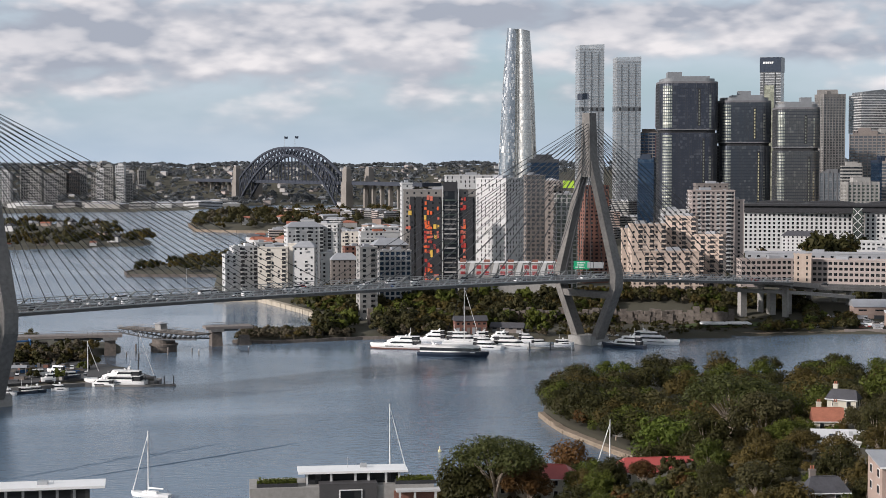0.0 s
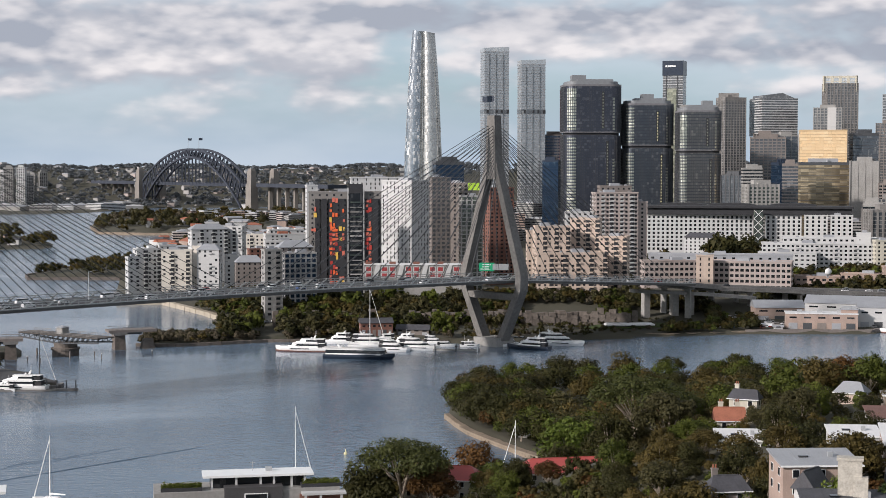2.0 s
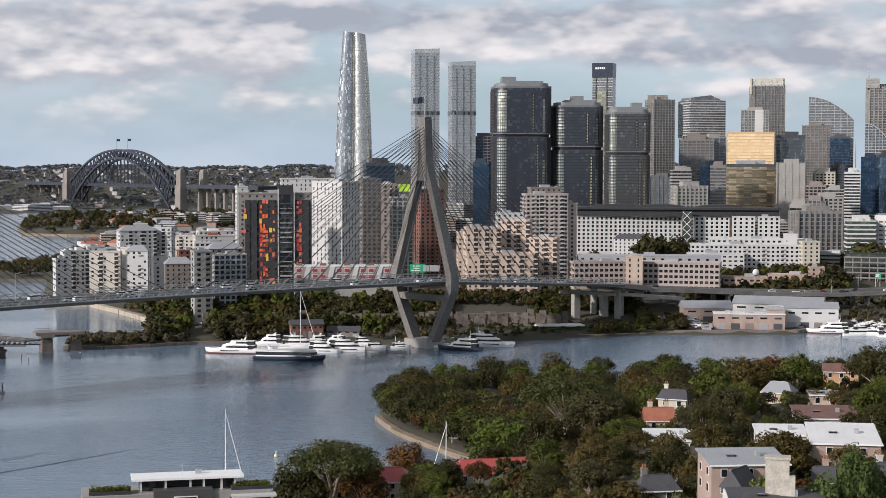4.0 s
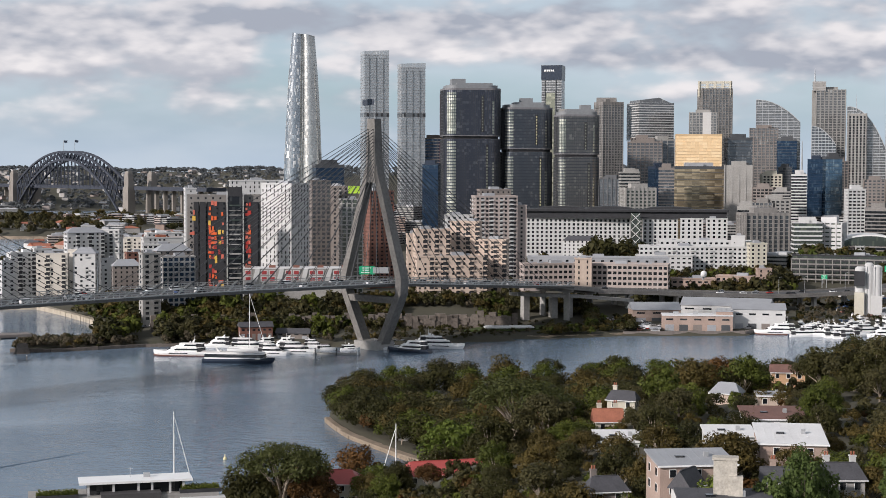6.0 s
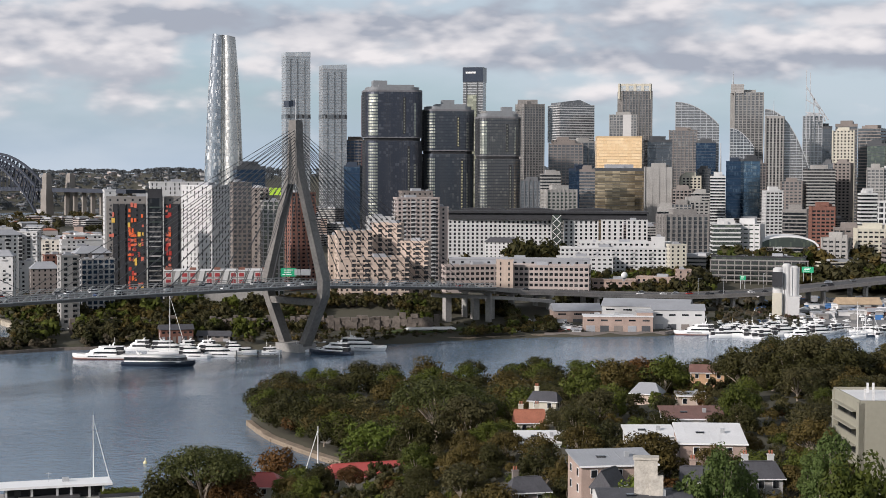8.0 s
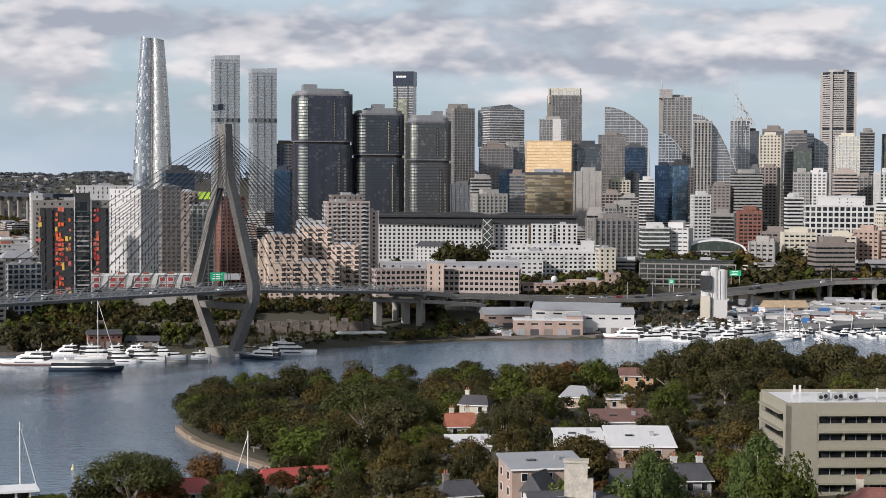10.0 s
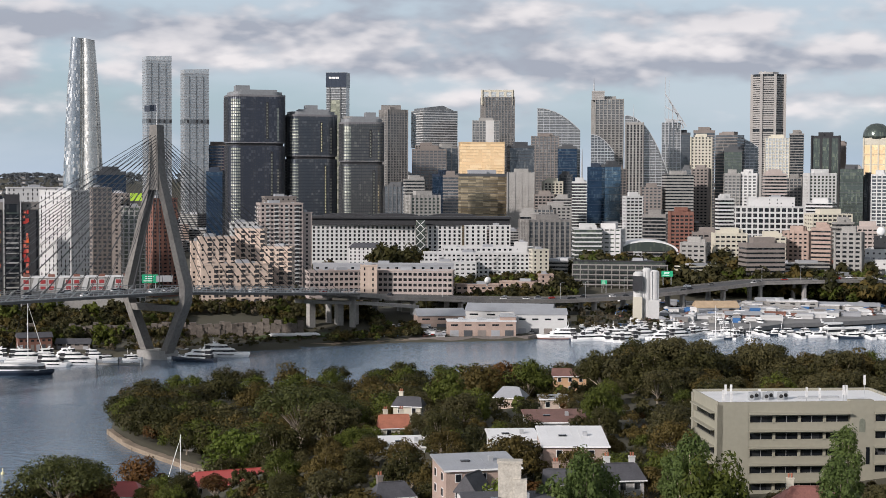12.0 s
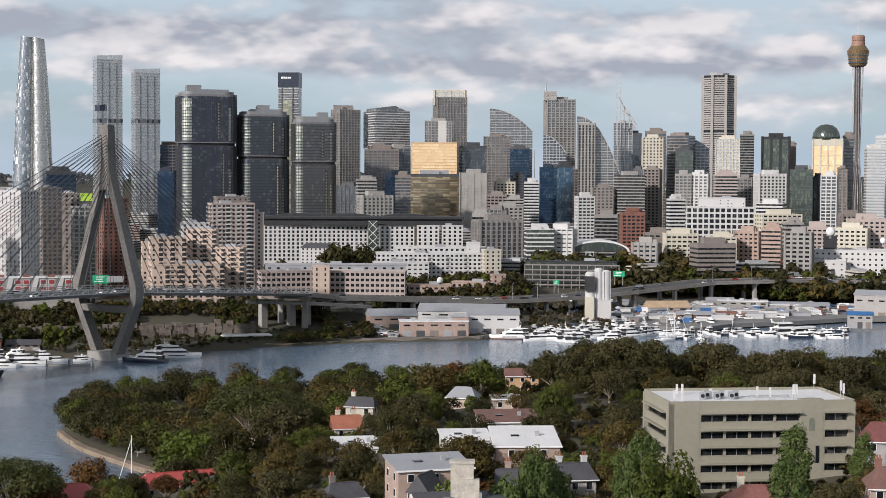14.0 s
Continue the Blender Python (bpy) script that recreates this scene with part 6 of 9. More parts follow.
# ---- old swing bridge, left open ----
def swing_bridge():
    x, y = -141.6, 816.2
    ob = thing("swing_bridge", "old timber and steel swing span standing open on a round pier", "bridge", x, y, 0, facing(x, y) - 48)
    part("pier", Geo().lathe([(6.6, -3), (6.6, 3.0), (7.2, 3.1), (7.2, 4.0), (5.8, 4.1), (5.8, 6.5)], n=24), rock_dark, ob)
    for q in (-4.5, 4.5):
        g = Geo()
        for i in range(-8, 8):
            za, zb = 6.4 + abs(i) * 0.22, 6.4 + abs(i + 1) * 0.22
            g.beam((i * 3.6, q, za), ((i + 1) * 3.6, q, zb), 0.5, 0.7)
            g.beam((i * 3.6, q, 10.2), ((i + 1) * 3.6, q, 10.2), 0.5, 0.7)
            g.beam((i * 3.6, q, za), ((i + 1) * 3.6, q, 10.2), 0.3)
            g.beam((i * 3.6, q, za), (i * 3.6, q, 10.2), 0.3)
        part("girder", g, steel_dark, ob)
    part("deck", Geo().box(0, 0, 10.2, 58, 11, 0.5), old_timber, ob)
    g = Geo()
    for q in (-5.3, 5.3):
        for i in range(30):
            g.beam((-29 + i * 2, q, 10.6), (-29 + i * 2, q, 11.9), 0.14)
        g.beam((-29, q, 11.9), (29, q, 11.9), 0.16)
        g.beam((-29, q, 11.3), (29, q, 11.3), 0.12)
    part("railing", g, concrete_dark, ob)
    cabin = part("control_cabin", Geo().box(-2, 0, 10.7, 4.2, 4.2, 3.4), concrete, ob)
    part("cabin_roof", Geo().gable(-2, 0, 14.1, 4.2, 4.2, 0.9, 0.5, 0, 2), grey_roof, cabin)
    for q in (-12, 12):
        part("mooring_pile", Geo().tube([(q, -8, -3), (q, -8, 3.5)], [0.5, 0.45]), brown_wall, ob)


swing_bridge()
for label, px, x1, y1, ln, yw in (("stone abutment pier with a concrete approach", (-165.8, 801.7), *(-209.7, 792.2), 1, 0), ("stone abutment pier on the far bank", (-118.8, 841.7), *(-101.0, 848.0), 0, 0)):
    ob = thing("bridge_abutment", label, "bridge", px[0], px[1], 0, math.degrees(math.atan2(y1 - px[1], x1 - px[0])))
    L = math.hypot(x1 - px[0], y1 - px[1])
    part("pier", Geo().box(0, 0, -3, 6, 9, 12, 0, 0.85), rock_dark, ob)
    part("deck", Geo().box(L / 2 - 3, 0, 9, L + 6, 10, 1.3), brown_wall, ob)
    g = Geo()
    for q in (-4.8, 4.8):
        for i in range(int(L / 2.5)):
            g.beam((i * 2.5 - 4, q, 10.3), (i * 2.5 - 4, q, 11.6), 0.16)
        g.beam((-5, q, 11.6), (L, q, 11.6), 0.2)
    part("railing", g, concrete_dark, ob)
    part("lamp_post", Geo().tube([(2, 4, 10), (2, 4, 15)], [0.12, 0.08], 6), steel_dark, ob)
    part("approach_bank", Geo().box(L * 0.8, 0, -1, L * 0.4, 6, 8 if ln else 6, 0, 0.6), rock_dark, ob)
    for q in (-4, 4):
        part("pier_cap", Geo().box(0, q, 7.6, 7.0, 2.2, 1.6), concrete_dark, ob)
    part("cross_girder", Geo().box(L * 0.3, 0, 7.9, L * 0.6, 7, 1.1), steel_dark, ob)

# ---- sheds along the wharf ----
def shed(label, x, y, span, top, wall, roof, yaw=0.0, ratio=0.6, rise=3.0, doors=3, base=1.6, flat=False):
    a = radians(abs(yaw))
    w = span / (math.cos(a) + ratio * math.sin(a))
    d = w * ratio
    r = math.hypot(x, y)
    k = (r + d / 2) / r
    ob = thing("wharf_shed", label, "shed", x * k, y * k, base, facing(x, y) + yaw)
    h = top - base - (0 if flat else rise)
    part("wall", Geo().box(0, 0, 0, w, d, h), wall, ob)
    if flat:
        part("roof", Geo().box(0, 0, h, w + 0.8, d + 0.8, 0.5), roof, ob)
        for i in range(3):
            part("roof_unit", Geo().box(-w * 0.3 + i * w * 0.28, 0, h + 0.5, 3, 2.4, 1.4), steel_light, ob)
    else:
        part("roof", Geo().gable(0, 0, h, w, d, rise, 0.6), roof, ob)
    for i in range(doors):
        part("door", Geo().box(-w / 2 + (i + 0.5) * w / doors, -d / 2, 0, w / doors * 0.62, 0.3, min(h * 0.6, 4.0)), (grey_roof, steel_dark, brown_wall)[i % 3], ob)
        part("window", Geo().box(-w / 2 + (i + 0.5) * w / doors, -d / 2, h * 0.72, w / doors * 0.5, 0.25, 1.0), window_glass, ob)
    return ob


shed("grey-roofed brick wharf shed", 256.0, 951.1, 31.7, 14.6, brick_wall, grey_roof, 10, 0.6, 4)
shed("low wharf building with white rooftop ducts", 269.2, 905.8, 41.1, 10.7, brick_wall, white_roof, 4, 0.35, flat=True, doors=5)
shed("salmon brick wharf building", 285.6, 906.1, 10.0, 13.0, brick_wall, grey_roof, 4, 0.8, flat=True, doors=1)
shed("long pale industrial shed with a low pitched roof", 305.3, 962.8, 56.6, 15.6, white_wall, grey_roof, -6, 0.5, 4, 5)
shed("white clad industrial shed", 307.1, 909.5, 31.6, 17.0, white_wall, grey_roof, 4, 0.6, 3, 4)
shed("small red and white kiosk", 239.3, 914.2, 6.6, 4.6, red_paint, white_roof, 0, 0.8, 1, 1)
shed("small white kiosk on the wharf", 245.0, 907.5, 5.3, 4.4, white_wall, grey_roof, 0, 0.8, 1, 1)
shed("tan-roofed market hall beside the yard", 465.3, 1007.7, 31.3, 11.7, concrete, mat("tan metal roof", (0.42, 0.31, 0.2), 0.6), 14, 0.6, 4, 3)
shed("low red-brown market building", 464.6, 963.9, 24.1, 8.3, brick_red, grey_roof, 8, 0.5, 2, 4)
shed("row of pale market stores", 533.9, 1029.8, 35.3, 8.8, concrete, white_roof, 4, 0.4, flat=True, doors=5)
shed("blue and white market store", 570.4, 1015.8, 42.0, 8.5, concrete, grey_roof, 2, 0.4, 2, 5)
shed("grey market hall with a curved front", 524.3, 1045.9, 19.9, 10.6, concrete, grey_roof, 6, 0.5, 2, 3)
shed("blue workshop beside the water", 546.7, 896.5, 15.5, 12.2, grey_wall, blue_paint, 4, 0.4, 2, 3)
shed("blue-roofed covered wharf building", 604.9, 954.4, 47.0, 20.2, grey_wall, grey_roof, -10, 0.4, 3, 6)
shed("red brick boathouse with a dark roof", 14.8, 879.9, 18.5, 11.8, brick_red, slate_roof, 8, 0.5, 2.4, 6)
shed("low stone store under the cliff", 35.7, 884.3, 19.2, 7.7, brown_wall, slate_roof, -12, 0.4, 2.5, 4)

# ---- concrete silos ----
silo = thing("cement_silo", "white concrete batching silos with a black hopper", "silo", 400.6, 972.0, 0.5, facing(400.6, 972.0))
stop = 35.8
for q, r, h in ((-5.5, 3.4, 0.93), (-0.2, 2.8, 1.0), (4.5, 3.0, 0.96)):
    part("silo_tank", Geo().lathe([(r, 0), (r, (stop) * h), (r * 0.6, stop * h + 1)], q, 0, 20), white_wall, silo)
part("hopper", Geo().box(-6, -3.2, stop * 0.62, 6.5, 5, stop * 0.26), black_roof_shade, silo)
part("conveyor_house", Geo().box(-6, -3.3, 2, 6, 4.5, stop * 0.45), cream_wall, silo)
part("lower_bin", Geo().box(4.5, -3, 0, 7, 5, stop * 0.45), white_wall, silo)
g = Geo()
for q in (-2.5, 2.5, 7.5):
    g.beam((q, -4, 0), (q, -4, stop * 0.98), 0.4)
part("ladder_frame", g, steel_light, silo)

# ---- boats ----
def hull(L, B, H, bow=0.35, transom=0.85):
    """A boat's hull along x, bow at +x, its waterline at z = 0."""
    g = Geo()
    rings = []
    for i in range(11):
        u = i / 10
        half = B / 2 * (transom + (1 - transom) * min(1, u * 3)) * (1 if u < 1 - bow else math.sqrt(max(0.0, 1 - ((u - 1 + bow) / bow) ** 2)) * 0.98 + 0.02)
        sheer = H * (1 + 0.35 * u * u)
        x, rake = -L / 2 + L * u, L * 0.05 * u * u
        rings.append([(x, -half * 0.75, -0.6), (x + rake, -half, sheer * 0.55), (x + rake, -half * 1.0, sheer), (x + rake, half, sheer), (x + rake, half, sheer * 0.55), (x, half * 0.75, -0.6)])
    return g.loft(rings)


def motor_yacht(label, x, y, turn, L, decks=2, dark=False, boot=None, group="", plain=False, ferry=False):
    """A motor boat with raked cabins, dark window bands and decks that overhang aft."""
    ob = thing("motor_yacht", label, "boat", x, y, 0, turn, group)
    Bm, H = min(L * 0.27, 8.0), L * 0.062 + (0.1 if ferry else 0.55)
    h = part("hull", hull(L, Bm, H, 0.5), navy_paint if dark else white_paint, ob, smooth=False)
    if boot:
        part("boot_stripe", hull(L * 1.004, Bm * 1.01, 0.5), boot, h)
    if not plain and not ferry:
        part("porthole_band", Geo().box(L * 0.05, 0, H * 0.62, L * 0.36, Bm * 1.005, 0.4), window_glass, h)
    z, hh = H + 0.05, 3.0 if ferry else 2.0 if L > 12 else 1.5
    x0, x1, wd = (-L * 0.46, L * 0.40, Bm * 0.86) if ferry else (-L * 0.30, L * 0.20, Bm * 0.80)
    rake = L * (0.03 if ferry else 0.13)
    for k in range(decks):
        def ring(e, f, q):
            nose = x1 + rake * (1 - f)
            w_ = wd / 2 * e * (1 - 0.08 * f)
            return [(x0, -w_, z + hh * f), (x1 - L * 0.06 - rake * f * 0.4, -w_, z + hh * f), (nose + q, -w_ * 0.45, z + hh * f), (nose + q, w_ * 0.45, z + hh * f), (x1 - L * 0.06 - rake * f * 0.4, w_, z + hh * f), (x0, w_, z + hh * f)]
        c = part("cabin", Geo().loft([ring(1, 0, 0), ring(1, 1, 0)]), white_paint, ob)
        lo, hi = (0.22, 0.76) if ferry else (0.36, 0.80)
        part("window_band", Geo().loft([ring(1.015, lo, 0.06), ring(1.015, hi, 0.06)]), window_glass, c)
        over = L * (0.06 if ferry else 0.13)
        part("deck_roof", Geo().loft([[(x0 - over, -wd / 2, z + hh), (x1 - L * 0.05, -wd / 2, z + hh), (x1 + rake * 0.1, -wd * 0.22, z + hh), (x1 + rake * 0.1, wd * 0.22, z + hh), (x1 - L * 0.05, wd / 2, z + hh), (x0 - over, wd / 2, z + hh)],
                                      [(x0 - over, -wd * 0.46, z + hh + 0.22), (x1 - L * 0.06, -wd * 0.46, z + hh + 0.22), (x1, -wd * 0.2, z + hh + 0.22), (x1, wd * 0.2, z + hh + 0.22), (x1 - L * 0.06, wd * 0.46, z + hh + 0.22), (x0 - over, wd * 0.46, z + hh + 0.22)]]), white_paint, ob)
        if not ferry:
            # Black block put in for the shadow below the aft overhang.
            part("cockpit_shade", Geo().box(x0 - over * 0.5, 0, z, over * 0.9, wd * 0.8, hh * 0.9), black_roof_shade, c)
        z, wd = z + hh + 0.22, wd * 0.84
        x0, x1 = x0 + L * 0.02, x1 - L * (0.16 if not ferry else 0.5)
        hh *= 0.92
    mx = (x0 + x1) / 2
    if L > 11:
        part("radar_mast", Geo().loft([[(mx - 0.9, -0.25, z - 0.1), (mx + 0.5, -0.25, z - 0.1), (mx + 0.5, 0.25, z - 0.1), (mx - 0.9, 0.25, z - 0.1)], [(mx - 1.5, -0.15, z + L * 0.07), (mx - 1.0, -0.15, z + L * 0.07), (mx - 1.0, 0.15, z + L * 0.07), (mx - 1.5, 0.15, z + L * 0.07)]]), white_paint, ob)
        part("radar_bar", Geo().box(mx - 1.1, 0, z + L * 0.05, 0.5, 2.2, 0.3), white_paint, ob)
    if plain:
        return ob
    part("aerial", Geo().tube([(mx - 1.25, 0, z + L * 0.06), (mx - 1.4, 0, z + L * 0.06 + 3)], [0.1, 0.04], 6), white_paint, ob)
    part("radar_dome", Geo().lathe([(0.05, z), (0.5, z + 0.2), (0.5, z + 0.7), (0.05, z + 1.0)], mx + 0.8, 0.7, 10), white_paint, ob, smooth=True)
    g = Geo()
    n = int(L / 1.6)
    for s in (-1, 1):
        for i in range(n):
            u = L * 0.02 + i * (L * 0.42) / n
            g.beam((u, s * Bm * 0.45 * (1 - max(0, u / L * 2 - 0.45)), H), (u, s * Bm * 0.45 * (1 - max(0, u / L * 2 - 0.45)), H + 1.0), 0.06)
    part("guard_rail", g, steel_light, ob)
    return ob


def sailboat(label, x, y, turn, L, mast, dark=False, group="", furled=True):
    ob = thing("sailing_boat", label, "boat", x, y, 0, turn, group)
    Bm = L * 0.3
    part("hull", hull(L, Bm, L * 0.09, 0.6, 0.7), navy_paint if dark else white_paint, ob)
    part("coach_roof", Geo().box(L * 0.02, 0, L * 0.09, L * 0.42, Bm * 0.5, 0.7, 0, 0.85), white_paint, ob)
    part("mast", Geo().tube([(L * 0.08, 0, L * 0.09), (L * 0.08, 0, mast)], [0.22, 0.13], 8), white_paint if not dark else steel_dark, ob)
    part("boom", Geo().tube([(L * 0.08, 0, L * 0.09 + 1.5), (-L * 0.32, 0, L * 0.09 + 1.5)], [0.3 if furled else 0.1, 0.2], 8), white_paint, ob)
    g = Geo()
    for s in (-1, 1):
        g.beam((L * 0.06, s * Bm * 0.45, L * 0.09), (L * 0.08, 0, mast * 0.95), 0.05)
    g.beam((-L * 0.48, 0, L * 0.09), (L * 0.08, 0, mast * 0.98), 0.05)
    part("rigging", g, steel_dark, ob)
    part("furled_jib", Geo().tube([(L * 0.5, 0, L * 0.13), (L * 0.09, 0, mast * 0.93)], [0.16, 0.1], 6), white_paint, ob)
    part("spreader", Geo().beam((L * 0.08, -0.9, mast * 0.55), (L * 0.08, 0.9, mast * 0.55), 0.1), steel_light, ob)
    return ob


# big vessels moored below the bridge
motor_yacht("white cruise launch with a dark red waterline", -23.0, 828.8, 168, 27, 2, False, brick_red)
motor_yacht("long navy-hulled charter vessel with white decks", 4.5, 794.6, -14, 34, 1, True, ferry=True)
motor_yacht("white motor yacht with three decks at the mooring", 35.3, 831.3, -10, 22, 2)
motor_yacht("smaller white motor cruiser beside the yacht", 22.6, 826.2, -14, 17, 2)
motor_yacht("white launch moored behind charter vessel", 11.4, 852.4, -8, 22, 2)
motor_yacht("small white sports cruiser by the jetty", 63.4, 844.4, 4, 10, 1)
motor_yacht("navy-hulled fishing yacht with white cabin", 93.7, 831.3, 150, 23, 2, True)
motor_yacht("white motor yacht with a raised bridge", 111.5, 849.7, -20, 25, 2)
motor_yacht("small white runabout near the tower", 78.8, 844.4, 0, 8, 1)
motor_yacht("small white cruiser near the tower", 86.2, 852.4, 10, 8, 1)
sailboat("white sailing yacht with a very tall mast", 9.5, 841.7, -5, 20, 32)
jet = thing("jetty", "grey floating jetty with white piles", "jetty", 55.4, 826.2, 0, -12)
part("pontoon", Geo().box(0, 0, 0.0, 24, 3, 0.8), concrete, jet)
for q in (-11, 0, 11):
    part("pile", Geo().tube([(q, -1.8, -2), (q, -1.8, 3.4)], [0.35, 0.3], 8), white_paint if q > 0 else steel_dark, jet)
part("jetty_rail", Geo().beam((-12, 1.4, 1.7), (12, 1.4, 1.7), 0.12), steel_light, jet)

# terminal wharf on the left bank
motor_yacht("white motor yacht at the terminal wharf", -140.5, 690.5, 172, 27, 2)
motor_yacht("white cruiser with a hard top at the wharf", -145.8, 687.0, 170, 12, 1)
sailboat("dark-masted sailing yacht at the wharf", -134.8, 705.0, 12, 16, 23, True)
sailboat("white ketch behind wharf yacht", -159.1, 716.3, 20, 12, 16)
motor_yacht("small white and blue cabin boat", -172.0, 664.9, 8, 8, 1, True)
motor_yacht("small blue cabin boat beside it", -168.7, 668.2, 8, 7, 1, True)
motor_yacht("small white open boat", -179.1, 660.0, -5, 8, 1)
motor_yacht("small white dinghy boat", -160.5, 673.2, 4, 7, 1)
wp = thing("floating_pontoon", "low floating pontoon with dark piles at the wharf", "jetty", -131.4, 687.0, 0, 4)
part("deck", Geo().box(0, 0, 0, 34, 3, 0.7), concrete_dark, wp)
for q in range(-16, 17, 4):
    part("pile", Geo().tube([(q, 1.9, -2), (q, 1.9, 4.2)], [0.3, 0.25], 8), steel_dark, wp)

# sailing boats close to the near shore
sailboat("white sailing catamaran moored off the near shore", -17.2, 492.5, 20, 12, 21.5)
sailboat("white sloop moored off the near shore", -83.2, 457.1, 160, 12, 19)
sailboat("white sloop moored in the cove", 49.6, 466.7, 175, 13, 20.8)
buoy = thing("mooring_buoy", "small yellow-white mooring buoy", "buoy", -1.1, 529.6, 0)
part("float", Geo().lathe([(0.1, -0.4), (0.6, -0.1), (0.6, 0.5), (0.15, 1.0), (0.1, 1.8), (0.02, 1.9)], n=12), mat("pale yellow float", (0.75, 0.68, 0.4), 0.5), buoy, smooth=True)

# the marina
rnd = random.Random(21)
for k, (x, y, L, tn, dk) in enumerate(((315.9, 901.7, 24, 170, 0), (333.4, 900.9, 15, 150, 0), (351.0, 886.2, 26, -12, 0), (349.4, 914.7, 13, 160, 1), (370.5, 898.8, 16, 10, 0), (390.8, 911.9, 19, 165, 0), (389.1, 890.8, 18, 6, 0), (370.5, 916.9, 14, 20, 0), (370.6, 881.4, 15, 172, 0), (322.7, 886.3, 10, 170, 1), (300.1, 912.5, 9, 175, 0), (419.3, 876.4, 10, 40, 0), (404.8, 901.2, 14, 30, 0), (475.9, 898.7, 9, 10, 0), (500.8, 915.7, 11, 165, 0), (514.3, 882.0, 12, 4, 1), (531.7, 892.8, 10, 172, 1))):
    motor_yacht(("white motor cruiser berthed in marina", "navy-hulled cruiser berthed in the marina")[dk], x, y, tn + rnd.uniform(-6, 6), L, 2 if L > 13 else 1, bool(dk), brick_red if k == 0 else None, "boats in the marina")
motor_yacht("long white ferry with a dark hull stripe", 492.8, 879.9, 2, 32, 2, False, navy_paint, ferry=True)
for k, (x, y, L, m) in enumerate(((399.8, 867.5, 14, 21), (414.3, 877.6, 11, 13), (422.9, 868.6, 10, 11), (329.8, 934.1, 11, 15), (465.6, 908.8, 9, 12), (416.0, 891.3, 10, 12))):
    sailboat("sailing boat with bare mast in the marina", x, y, rnd.uniform(0, 360), L, m, k % 3 == 1, "sailing boats in the marina")
for x, y, L, tn in ((343.5, 923.4, 60, 12), (393.2, 926.3, 70, 8), (496.8, 901.2, 60, 0)):
    ob = thing("marina_jetty", "narrow grey marina jetty on piles", "jetty", x, y, 0, tn, "marina jetties")
    part("deck", Geo().box(0, 0, 0.2, L, 2.4, 0.6), concrete, ob)
    for q in range(int(-L / 2), int(L / 2) + 1, 10):
        part("pile", Geo().tube([(q, 1.5, -2), (q, 1.5, 3.5)], [0.3, 0.25], 8), concrete_dark, ob)


for k in range(34):
    row = k % 3
    x, y = ((319.0, 936.7), (316.6, 919.1), (365.0, 940.7))[row]
    x1, y1 = ((420.0, 935.2), (404.4, 908.7), (476.3, 937.5))[row]
    u = (k // 3 + rnd.uniform(0.1, 0.9)) / 12
    motor_yacht("white cabin cruiser berthed in the marina", x + (x1 - x) * u, y + (y1 - y) * u, rnd.choice((70, 250, 80, 262)) + rnd.uniform(-10, 10), rnd.uniform(8, 15), rnd.choice((1, 1, 2)), rnd.random() < 0.12, None, "boats in the marina", True)
for k in range(46):
    b_ = radians((20.2 + k * 0.085) if k < 20 else (23.6 + (k - 20) * 0.29))
    d_ = (944 + (k % 3) * 14 if k < 20 else 992 + (k % 2) * 9) + rnd.uniform(-4, 4)
    x, y = d_ * math.sin(b_), d_ * math.cos(b_)
    if coast_distance(np.array([x]), np.array([y]))[0] > -5:
        continue
    motor_yacht("white cruiser moored along the market quay" if k >= 20 else "white motor cruiser berthed in marina", x, y, rnd.choice((4, 176, 90)) + rnd.uniform(-12, 12), rnd.uniform(10, 19) if k < 20 else rnd.uniform(8, 15), 2 if k % 2 else 1, k % 9 == 4, None, "boats in the marina", True)
for k, (x, y, L, tn) in enumerate(((-5.8, 863.3, 16, 170), (18.4, 857.8, 14, 190), (28.9, 857.8, 15, 160), (45.5, 857.8, 12, -10), (50.7, 844.4, 10, 8), (71.0, 857.8, 11, 170), (104.8, 863.3, 14, 165), (92.7, 868.9, 10, 20))):
    motor_yacht("white motor cruiser moored below the bridge", x, y, tn, L, 2 if L > 11 else 1, False, None, "boats below the bridge", True)


